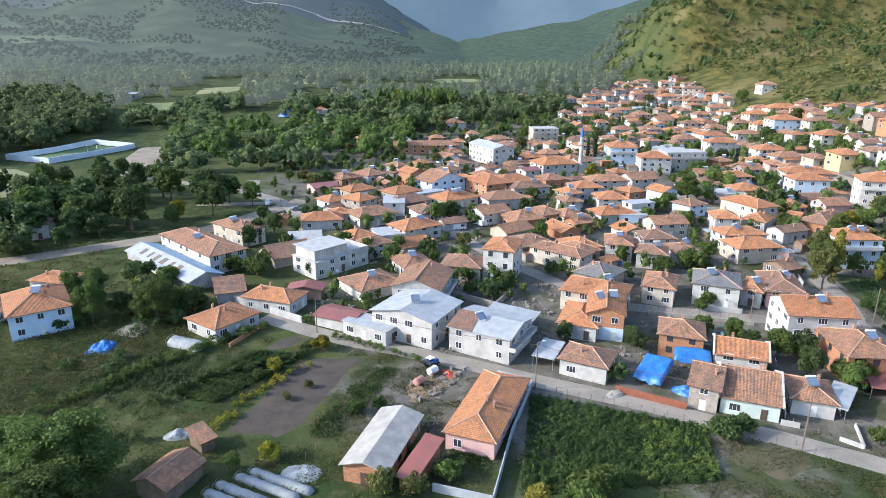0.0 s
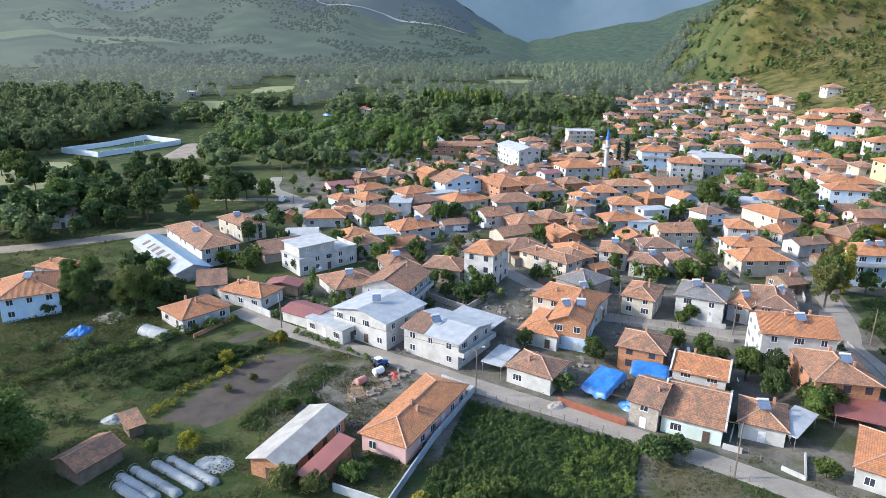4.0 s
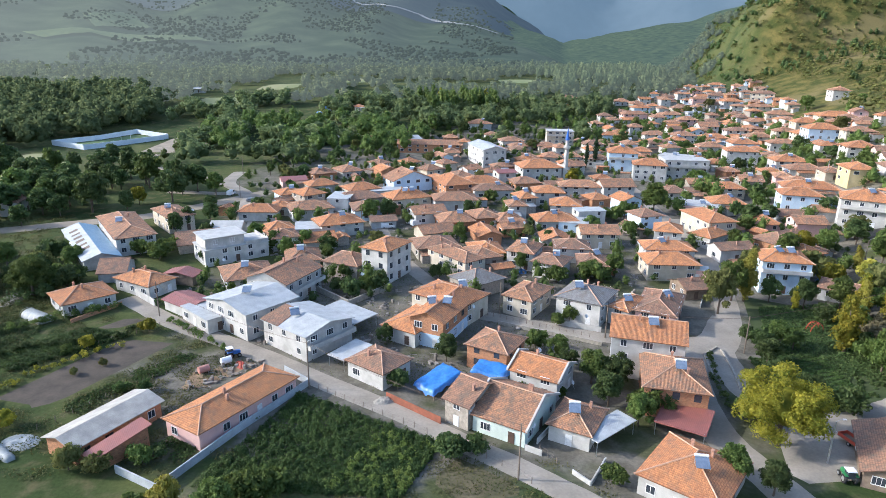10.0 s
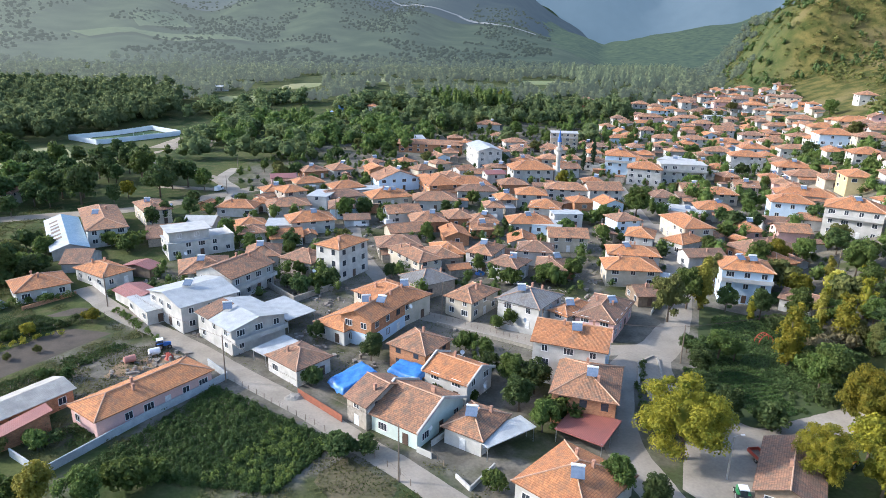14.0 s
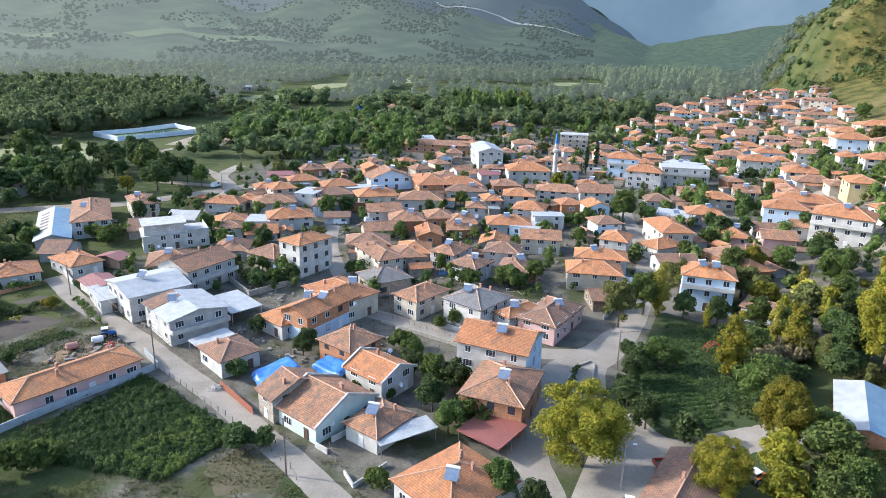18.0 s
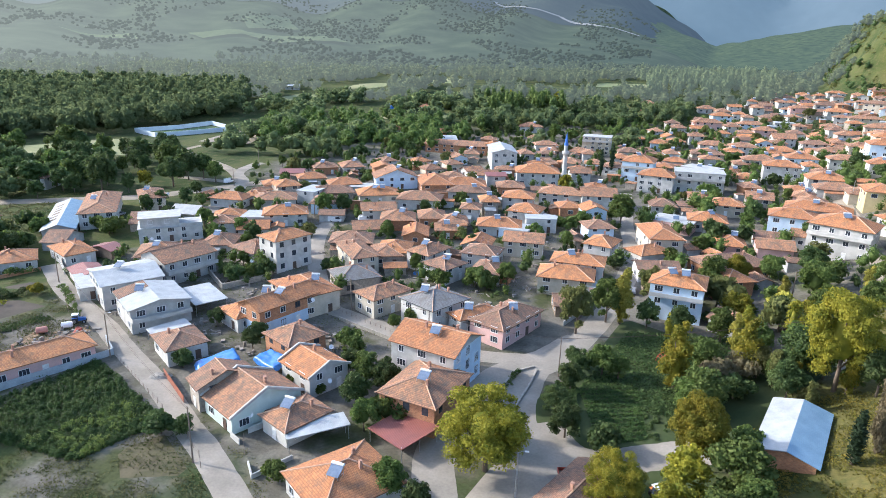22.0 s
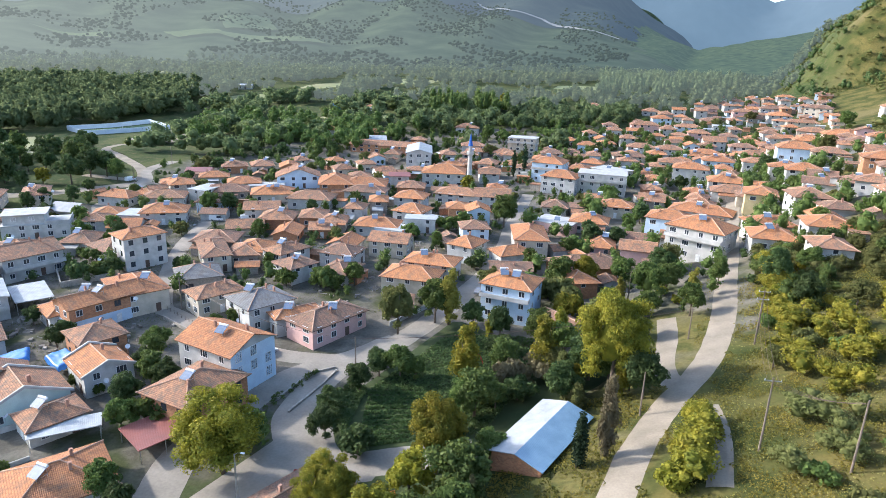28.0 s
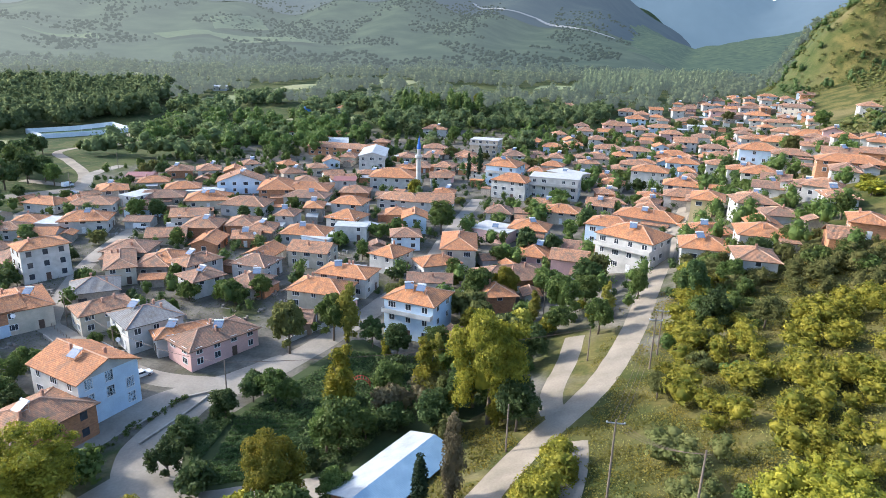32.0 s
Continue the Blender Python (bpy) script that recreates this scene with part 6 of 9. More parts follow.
long_shed = next(o for o in bpy.data.objects if o.name.startswith("shed") and abs(o.location.x + 48.5) < 0.01 and abs(o.location.y - 194.0) < 0.01)
# dark panels laid on the slope imitate shaded holes of missing sheets
for k, w in ((-11.0, 2.4), (-6.5, 2.0), (-2.0, 2.6), (2.6, 2.2), (7.0, 1.6), (11.4, 2.2)):
    v = [(-3.9, k, 3.27), (-1.4, k + 0.3, 4.12), (-1.4, k + w, 4.12), (-3.9, k + w - 0.3, 3.27)]
    part("torn_sheet", mesh("torn_sheet", [(px, py, pz + dz) for dz in (0.0, 0.06) for px, py, pz in v], [(4, 5, 6, 7), (3, 2, 1, 0)] + [(i, (i + 1) % 4, (i + 1) % 4 + 4, i + 4) for i in range(4)], TIMBER), long_shed, None, "dark panels standing for shaded holes of missing roof sheets")

terrace_house = next(o for o in bpy.data.objects if abs(o.location.x + 3.4) < 0.01 and abs(o.location.y - 187.1) < 0.01)
storey = part("upper_storey", mesh("upper_storey", *boxes([(-9.0, -4.4, 4.85, 2.6, 4.6, 7.9)]), WALL["white"]), terrace_house)
part("flat_roof", mesh("flat_roof", *boxes([(-9.6, -5.2, 7.9, 3.4, 5.2, 8.12)]), ROOF["concrete"]), storey)
for k in (-6.0, -1.0):
    part("window", window_frame_mesh(1.5, 1.4, False), storey, Matrix.Translation((k, -4.4, 5.9)))
for q in ((2.6, -5.6, 4.85, 9.7, -5.4, 5.8), (9.5, -5.4, 4.85, 9.7, 5.4, 5.8)):
    part("parapet", mesh("parapet", *boxes([q]), WALL["white"]), terrace_house)
house(-88.1, 170.8, -18, 11.0, 7.5, 3.0, "hip", "white", "rust", near=True)

# ---- fields ----
DRY_GRASS = material("dry_stubble", (0.085, 0.08, 0.04), (0.12, 0.1, 0.06), scale=0.25, fine=2.0, bump=0.6, rough=1.0)
EARTH = material("orange_earth", (0.26, 0.175, 0.1), (0.19, 0.135, 0.085), scale=0.4)
patch("bare_field", [(-29.9, 107.5), (-17.1, 102.3), (-0.4, 130.5), (-14.7, 133.2)], SOIL, "dark tilled soil plot beside the lane")
patch("bare_plot", [(-24.1, 137.6), (-18.4, 135.5), (-11.6, 141.6), (-16.9, 145.9)], SOIL, "small bare earth plot beside a blue house")
patch("yard_earth", [(3.2, 110.4), (9.3, 107.7), (19.9, 120.4), (12.1, 123.9)], EARTH, "trodden earth farmyard with scattered machinery", category="yard")
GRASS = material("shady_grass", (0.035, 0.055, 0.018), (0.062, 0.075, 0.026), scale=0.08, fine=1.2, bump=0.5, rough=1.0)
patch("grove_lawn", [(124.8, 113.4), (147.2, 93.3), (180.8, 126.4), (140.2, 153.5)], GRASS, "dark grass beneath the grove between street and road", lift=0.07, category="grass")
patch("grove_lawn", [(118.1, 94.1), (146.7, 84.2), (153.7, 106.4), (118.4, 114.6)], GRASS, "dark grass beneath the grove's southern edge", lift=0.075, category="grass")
patch("dry_plot", [(57.2, 87.7), (70.1, 76.5), (56.9, 73.3), (51.8, 80.3)], DRY_GRASS, "dry grassy plot below the lane")
patch("yard_concrete", [(118.0, 101.0), (133.3, 93.2), (124.4, 77.3), (108.8, 76.4)], ROAD, "wide grey concrete yard before the old barn", lift=0.16, category="yard")
patch("garden_soil", [(128.8, 116.1), (131.5, 97.7), (140.0, 100.9), (140.4, 118.3)], SOIL, "dark kitchen garden among trees")
patch("pitch_yard", [(-101.0, 372.0), (-62.0, 366.0), (-74.0, 424.0), (-99.0, 424.0)], GRAVEL, "trodden pale earth beside the walled pitch", lift=0.12, category="yard")
patch("football_pitch", [(-160.4, 398.6), (-135.6, 383.0), (-102.4, 422.9), (-127.1, 438.1)], material("worn_turf", (0.09, 0.15, 0.06), (0.12, 0.16, 0.07), scale=0.1), "green turf of a walled football pitch", category="sports pitch")


# ---- trees of the village and the grove ----
tree(113.0, 87.4, 15, "great", "lime", 1.15)
tree(146.2, 92.6, 15, "great", "lime", 0.85)
tree(132.6, 80.6, 11, "great", "lime", 0.95)
tree(147.2, 119.9, 14, "tall", "lime", 1)
tree(128.5, 141.3, 14, "round", "olive", 0.75)
tree(135.9, 149.0, 13, "round", "green", 0.8)
tree(148.1, 109.4, 9, "round", "green", 0.9)
tree(133.4, 122.5, 8, "round", "green", 1.1)
tree(124.1, 107.1, 6, "round", "dark", 1.2)
tree(126.9, 115.5, 7, "round", "dark", 1)
tree(125.7, 99.3, 7, "round", "dark", 1)
tree(174.1, 115.1, 21, "great", "lime", 0.8)
tree(156.2, 122.0, 7, "bush", "brown", 1)
tree(162.3, 125.2, 7, "bush", "brown", 0.9)
tree(152.1, 143.1, 9, "round", "dark", 0.8)
tree(145.4, 147.6, 8, "round", "dark", 0.8)
tree(162.3, 135.6, 10, "tall", "yellow", 0.9)
tree(161.6, 126.8, 6, "tall", "yellow", 0.9)
tree(165.8, 174.7, 11, "round", "green", 1)
tree(186.6, 162.0, 12, "round", "green", 0.85)
tree(193.9, 148.0, 9, "round", "green", 0.9)
tree(193.2, 182.2, 9, "round", "dark", 1)
tree(174.9, 147.7, 9, "round", "dark", 0.9)
tree(171.3, 92.9, 13, "tall", "brown", 0.6)
tree(167.5, 90.8, 9, "column", "pine", 1.6)
tree(150.8, 85.9, 11, "round", "green", 1.1)
tree(143.2, 86.3, 9, "round", "lime", 1.1)
tree(154.2, 95.6, 7, "round", "green", 1.1)
tree(181.5, 86.5, 5, "bush", "lime", 1)
tree(185.8, 94.0, 4, "bush", "lime", 1)
tree(178.7, 83.0, 4, "bush", "lime", 1.1)
tree(213.4, 155.9, 11, "round", "dark", 0.8)
tree(213.4, 139.1, 9, "round", "dark", 0.9)
tree(221.6, 160.1, 8, "round", "green", 1)
tree(221.2, 135.2, 7, "round", "olive", 1)
tree(200.1, 113.8, 5, "round", "olive", 1)
tree(203.8, 165.8, 8, "round", "green", 0.8)
tree(240.1, 183.5, 6, "round", "olive", 1)
tree(257.2, 198.3, 8, "round", "green", 1)
tree(239.6, 162.6, 6, "bush", "green", 1)
tree(140.7, 187.3, 5, "bush", "dark", 1)
tree(146.4, 231.7, 13, "great", "green", 0.95)
tree(132.8, 225.6, 8, "round", "green", 1)
tree(127.0, 222.7, 6, "bush", "green", 1)
tree(37.0, 223.2, 10, "round", "green", 0.9)
tree(43.9, 225.7, 9, "round", "dark", 0.9)
tree(35.5, 155.2, 6, "bush", "dark", 0.9)
tree(39.5, 158.3, 5, "bush", "green", 0.9)
tree(31.2, 158.1, 5, "bush", "dark", 0.8)
tree(25.7, 186.8, 8, "round", "dark", 0.9)
tree(17.9, 193.9, 7, "round", "green", 0.9)
tree(8.1, 193.5, 7, "round", "green", 0.8)
tree(-24.4, 185.6, 7, "bush", "green", 1)
tree(-21.7, 193.7, 6, "bush", "green", 0.9)
tree(-31.4, 188.7, 6, "bush", "green", 0.9)
tree(-9.0, 180.5, 6, "round", "dark", 0.8)
tree(-27.7, 210.4, 8, "round", "dark", 0.8)
tree(-23.6, 238.3, 7, "round", "dark", 0.9)
tree(81.9, 117.9, 7, "round", "green", 0.9)
tree(78.3, 124.8, 5, "bush", "green", 0.9)
tree(86.6, 109.4, 8, "round", "green", 1)
tree(87.4, 100.9, 8, "round", "dark", 0.9)
tree(91.2, 107.3, 8, "round", "dark", 0.9)
tree(90.8, 94.1, 7, "round", "green", 0.9)
tree(82.6, 113.6, 6, "round", "dark", 1)
tree(58.5, 121.8, 6, "round", "dark", 0.9)
tree(44.8, 128.0, 5, "round", "dark", 0.9)
tree(47.6, 108.6, 5, "bush", "dark", 0.8)
tree(56.9, 86.3, 5, "bush", "dark", 0.9)
tree(78.9, 104.2, 3, "bush", "green", 0.8)
tree(72.5, 106.2, 3, "bush", "green", 0.8)
tree(92.1, 163.2, 6, "bush", "green", 1)
tree(101.8, 164.6, 7, "bush", "green", 0.9)
tree(110.2, 167.2, 8, "round", "green", 0.9)
tree(105.7, 163.7, 5, "bush", "green", 1)
tree(97.3, 196.1, 6, "round", "dark", 0.9)
tree(79.6, 142.9, 5, "bush", "green", 0.8)
tree(89.5, 138.3, 5, "bush", "green", 0.7)
tree(85.8, 135.9, 4, "bush", "green", 0.8)
tree(67.8, 198.7, 8, "round", "green", 0.8)
tree(74.3, 231.4, 7, "round", "dark", 0.8)
tree(85.2, 250.5, 6, "bush", "green", 0.9)
tree(116.5, 212.0, 6, "bush", "green", 0.9)
tree(176.4, 214.8, 9, "round", "dark", 1)
tree(168.2, 205.0, 7, "round", "green", 0.9)
tree(195.7, 247.1, 9, "round", "dark", 1)
tree(184.3, 216.3, 8, "round", "dark", 0.9)
tree(172.7, 177.4, 11, "great", "lime", 0.95)
tree(168.8, 189.9, 7, "round", "green", 1)
tree(182.2, 180.6, 9, "round", "green", 1)
tree(202.9, 212.5, 9, "round", "dark", 1)
tree(195.7, 186.4, 9, "round", "olive", 1)
tree(192.1, 167.7, 9, "round", "green", 1)
tree(139.3, 148.9, 14, "tall", "yellow", 1)
tree(148.2, 162.2, 12, "round", "olive", 0.7)
tree(152.6, 135.2, 6, "bush", "dark", 1)
tree(165.4, 139.6, 10, "tall", "lime", 1)
tree(161.8, 125.8, 13, "tall", "lime", 1)
tree(173.8, 137.4, 11, "tall", "lime", 1)
tree(157.6, 116.7, 6, "bush", "dark", 1)
tree(129.2, 122.0, 6, "round", "dark", 1)
tree(136.7, 122.1, 6, "round", "green", 1)
tree(132.1, 96.9, 6, "bush", "dark", 1)
tree(150.5, 115.6, 6, "bush", "green", 1)
tree(127.7, 125.7, 5, "round", "dark", 1)
tree(99.8, 77.6, 8, "round", "green", 0.9)
tree(104.7, 74.4, 7, "round", "dark", 0.9)
tree(126.6, 280.1, 9, "round", "lime", 1)
tree(121.7, 272.8, 5, "bush", "green", 1)
tree(149.6, 321.7, 16, "column", "pine", 1.1)
tree(144.5, 320.2, 13, "column", "pine", 1.1)
tree(103.4, 327.2, 8, "round", "dark", 1)
tree(-64.6, 284.9, 16, "round", "dark", 0.9)
tree(-47.9, 271.1, 14, "round", "dark", 0.9)
tree(-37.1, 267.9, 13, "round", "dark", 0.9)
tree(-28.2, 262.5, 11, "round", "green", 0.9)
tree(-97.0, 262.0, 14, "round", "dark", 0.9)
tree(-80.3, 248.3, 13, "round", "dark", 0.9)
tree(-97.1, 246.5, 12, "round", "dark", 0.9)
tree(-72.6, 250.2, 10, "round", "dark", 0.9)
tree(-76.5, 277.6, 12, "round", "dark", 0.9)
tree(-54.3, 249.2, 8, "round", "lime", 0.9)
tree(-77.3, 234.5, 9, "round", "dark", 1)
tree(-84.8, 222.6, 9, "round", "dark", 1)
tree(-56.1, 185.4, 8, "bush", "dark", 1)
tree(-50.2, 169.0, 9, "bush", "dark", 1)
tree(-47.6, 181.0, 7, "bush", "green", 1)
tree(-42.1, 163.1, 8, "bush", "green", 1)
tree(-22.6, 351.7, 7, "bush", "olive", 1)
tree(41.6, 350.7, 9, "round", "dark", 1)
tree(34.2, 363.8, 9, "round", "green", 1)
tree(230.0, 318.7, 7, "round", "dark", 1)
tree(261.5, 325.5, 10, "round", "dark", 1)
tree(324.2, 461.6, 6, "bush", "green", 1)
tree(347.2, 459.1, 13, "round", "green", 1.1)
tree(291.0, 337.6, 11, "round", "olive", 1)
tree(312.6, 540.0, 10, "round", "olive", 1.2)
tree(248.7, 441.2, 8, "round", "olive", 1.1)
tree(201.7, 372.3, 8, "round", "green", 1)
tree(215.6, 368.9, 7, "round", "green", 1)
tree(189.6, 400.0, 8, "round", "dark", 1)
tree(186.7, 282.0, 7, "bush", "green", 1)
tree(175.9, 257.3, 6, "bush", "green", 0.9)
tree(219.1, 252.0, 6, "bush", "dark", 1)
tree(257.0, 354.9, 6, "bush", "green", 1)
tree(252.8, 263.4, 7, "bush", "green", 1)
tree(374.1, 555.0, 8, "round", "green", 1)
tree(359.2, 418.2, 9, "round", "green", 1)
tree(329.7, 610.8, 8, "round", "green", 1)
tree(369.7, 605.1, 6, "bush", "olive", 1)
tree(345.7, 408.1, 8, "round", "green", 1)
tree(15.4, 276.2, 6, "bush", "green", 0.9)
tree(3.0, 264.7, 6, "bush", "green", 0.9)
tree(139.8, 402.3, 10, "round", "green", 1)
tree(132.0, 422.6, 11, "round", "green", 1)
tree(121.4, 428.7, 12, "round", "green", 1)
tree(72.3, 445.4, 12, "round", "dark", 1.1)
tree(64.6, 421.8, 10, "round", "green", 1)
tree(91.3, 433.1, 10, "round", "dark", 1)
tree(40.9, 386.2, 9, "round", "green", 1)
tree(99.6, 317.2, 6, "round", "dark", 0.9)
tree(54.0, 313.2, 5, "bush", "green", 1)
tree(69.9, 365.7, 5, "bush", "green", 1)
tree(106.0, 537.7, 14, "tall", "yellow", 1)
tree(120.9, 547.2, 14, "tall", "lime", 1)
tree(82.9, 550.8, 14, "tall", "lime", 1.1)
tree(132.5, 505.1, 12, "round", "dark", 1)
tree(-57.5, 96.0, 15, "great", "green", 1.3)
tree(-49.5, 93.9, 16, "great", "green", 1.35)
tree(-50.0, 84.5, 15, "great", "green", 1.35)
tree(-62.2, 103.2, 10, "round", "dark", 1.2)
tree(-65.3, 179.2, 9, "round", "green", 1)
tree(-71.3, 179.7, 8, "round", "green", 0.9)
tree(-50.9, 169.7, 9, "bush", "olive", 0.8)
tree(-55.5, 164.8, 7, "bush", "dark", 0.9)
tree(-39.8, 166.7, 6, "bush", "dark", 0.8)
tree(-42.2, 155.4, 5, "bush", "dark", 0.8)
tree(-68.8, 159.5, 4, "bush", "dark", 0.9)
tree(-26.2, 96.8, 4, "round", "green", 0.9)
tree(-20.5, 98.2, 4, "bush", "lime", 0.8)
tree(-4.1, 85.6, 5, "bush", "olive", 0.8)
tree(6.5, 86.7, 4, "bush", "green", 0.9)
tree(-9.7, 135.3, 4, "bush", "lime", 0.9)
tree(-19.8, 127.5, 4, "bush", "lime", 0.8)
tree(-23.1, 125.1, 3, "bush", "green", 0.8)
tree(-13.3, 120.0, 2, "bush", "olive", 0.8)
tree(-17.6, 116.3, 2, "bush", "olive", 0.8)
tree(-5.5, 109.1, 3, "bush", "crop", 1)
tree(-1.2, 109.5, 3, "bush", "crop", 0.9)
tree(-25.1, 215.7, 9, "round", "dark", 0.8)
tree(-19.8, 223.8, 8, "round", "dark", 0.8)
tree(-5.6, 181.8, 4, "bush", "dark", 0.8)
tree(-24.3, 184.2, 6, "bush", "green", 0.9)
tree(58.0, 119.2, 6, "round", "dark", 0.9)
tree(47.5, 130.8, 4, "bush", "dark", 0.8)
tree(25.6, 76.9, 6, "bush", "green", 1)
tree(28.3, 78.2, 5, "bush", "green", 1)
tree(56.2, 86.5, 5, "bush", "dark", 1)
tree(113.4, 95.0, 7, "bush", "green", 1.1)
tree(94.1, 97.4, 7, "bush", "green", 1)
tree(22.5, 71.7, 8, "round", "green", 1)
tree(15.4, 71.9, 8, "round", "yellow", 1)
tree(11.9, 71.2, 7, "round", "green", 1)
tree(0.8, 84.7, 4, "bush", "olive", 1)
tree(81.3, 78.5, 4, "bush", "green", 1)
tree(60.1, 87.0, 4, "bush", "dark", 1)
tree(140.0, 77.7, 9, "round", "lime", 1)
tree(145.7, 75.9, 9, "round", "green", 1.1)
tree(150.9, 79.5, 8, "round", "green", 1)
tree(173.5, 133.4, 8, "round", "green", 0.9)
tree(180.5, 138.9, 9, "round", "dark", 0.9)
tree(174.2, 120.4, 9, "round", "green", 0.9)
tree(163.8, 124.6, 8, "round", "olive", 0.9)
tree(150.4, 118.5, 6, "round", "dark", 1)
tree(146.8, 104.3, 5, "bush", "dark", 0.9)
tree(153.7, 113.3, 6, "round", "green", 1)
tree(166.4, 121.7, 7, "round", "olive", 0.9)

tree(-46.8, 157.6, 12, "great", "green", 1.1)
tree(-61.9, 161.6, 12, "great", "green", 0.95)
tree(-38.9, 159.5, 8, "round", "dark", 1.2)


def scatter(count, inside, low, high, seed, spread=(0.8, 1.25)):
    rng = np.random.default_rng(seed)
    out = []
    while len(out) < count:
        x, y = inside(rng)
        if x is not None:
            out.append((x, y, rng.uniform(low, high), rng.uniform(*spread)))
    return out


def clear(x, y, gap):
    """True where neither road nor house is nearer than gap."""
    for px, py, r in ROAD_POINTS:
        if (px - x) ** 2 + (py - y) ** 2 < (r + gap) ** 2:
            return False
    for hx, hy, r in HOUSES:
        if (hx - x) ** 2 + (hy - y) ** 2 < (r + gap * 0.5) ** 2:
            return False
    return True


# ---- crops ----
def leaf_bed(name, corners, count, height, size, tint, label, rows=0, seed=3, dense=False, plants=0):
    """Low plants over a four-cornered bed."""
    rng = np.random.default_rng(seed)
    c = np.array(corners, float)
    s, t = rng.random(count), rng.random(count)
    if rows:
        s = (np.floor(s * rows) + 0.5 + rng.normal(size=count) * 0.2) / rows
    if plants:
        own = rng.integers(0, plants, count)
        ps, pt, ph = rng.random(plants), rng.random(plants), rng.uniform(0.55, 1.15, plants)
        s, t = ps[own], pt[own]
    p = (c[0] * (1 - s)[:, None] + c[1] * s[:, None]) * (1 - t)[:, None] + (c[3] * (1 - s)[:, None] + c[2] * s[:, None]) * t[:, None]
    rim = np.minimum(np.minimum(s, 1 - s), np.minimum(t, 1 - t))
    keep = np.array([noise.noise((x * 0.22, y * 0.22, seed)) for x, y in p]) + 0.35 - 0.5 * np.clip(1 - rim / 0.12, 0, 1) > (-2 if rows or dense else rng.random(count) * 0.5)
    ways = np.array(ROAD_POINTS)
    for k in range(0, len(ways), 60):
        w = ways[k:k + 60]
        keep &= ~(np.hypot(p[:, :1] - w[:, 0], p[:, 1:] - w[:, 1]) < w[:, 2] + 0.3).any(1)
    for bare in BARE if not rows else ():
        sides = [(bx - ax) * (p[:, 1] - ay) - (by - ay) * (p[:, 0] - ax) > 0 for (ax, ay), (bx, by) in zip(bare, list(bare[1:]) + [bare[0]])]
        keep &= ~(np.all(sides, 0) | ~np.any(sides, 0))
    p, count = p[keep], int(keep.sum())
    lump = 0.5 + 0.5 * np.sin(p[:, 0] * 0.9 + 2 * np.sin(p[:, 1] * 0.35)) * np.sin(p[:, 1] * 0.8 + p[:, 0] * 0.2)
    z = terrain(p[:, 0], p[:, 1]) + height * (0.15 + 0.85 * rng.random(count) * (0.5 + 0.5 * lump))
    q = np.column_stack([p, z])
    n = rng.normal(size=(count, 3)) * 0.5 + (0, 0, 0.8)
    if plants:
        # leaves round each plant's own dome
        out = rng.normal(size=(count, 3))
        out /= np.linalg.norm(out, axis=1)[:, None]
        out[:, 2] = np.abs(out[:, 2])
        q = np.column_stack([p, terrain(p[:, 0], p[:, 1])]) + out * (0.62, 0.62, height) * ((0.6 + 0.4 * rng.random(count)) * ph[own[keep]])[:, None]
        n = out + rng.normal(size=(count, 3)) * 0.5 + (0, 0, 0.2)
    n /= np.linalg.norm(n, axis=1)[:, None]
    u = np.cross(n, rng.normal(size=(count, 3)))
    u /= np.linalg.norm(u, axis=1)[:, None]
    w = np.cross(n, u)
    k = size * (0.6 + 0.8 * rng.random(count))[:, None]
    v = np.stack([q - u * k * 0.5, q + w * k * 0.3, q + u * k * 0.5, q - w * k * 0.3], 1).reshape(-1, 3)
    return tagged(new(name, quads_mesh(name, v, LEAF[tint])), label, "crops", kind="stuff")


leaf_bed("leafy_crop", [(28.6, 108.2), (55.0, 89.9), (48.1, 76.4), (16.2, 80.3)], 95000, 1.25, 0.27, "crop", "dense leafy green vegetable crop in a field", dense=True, plants=1150)
leaf_bed("tall_grass_crop", [(43.6, 94.7), (55.0, 89.9), (48.1, 76.4), (35.0, 78.0)], 22000, 1.5, 0.3, "crop_light", "taller pale green maize-like crop beside the field", seed=13, plants=260)
leaf_bed("crop_undergrowth", [(28.6, 108.2), (55.0, 89.9), (48.1, 76.4), (16.2, 80.3)], 42000, 0.55, 0.3, "crop", "low leaves between the crop plants", dense=True, seed=30)
leaf_bed("bean_rows", [(-38.8, 122.6), (-24.1, 137.6), (-12.8, 133.4), (-31.0, 117.4)], 22000, 1.1, 0.36, "crop", "leafy vegetable rows beside tilled soil", rows=8, seed=4)
leaf_bed("garden_plot", [(-15.6, 102.4), (-9.8, 101.6), (7.5, 125.7), (-0.9, 126.8)], 7000, 0.5, 0.5, "crop", "weedy green garden plot beside the farmyard", seed=5)
leaf_bed("weeds", [(4.4, 89.9), (13.6, 85.7), (25.4, 102.9), (23.1, 106.2)], 5000, 0.7, 0.45, "crop", "tall weeds beside the pink house", seed=6)
leaf_bed("verge", [(-58.3, 132.7), (-37.4, 144.9), (-32.9, 131.0), (-48.2, 120.0)], 26000, 1.0, 0.34, "dark", "rough green herbs in a neglected plot", seed=7, plants=420)
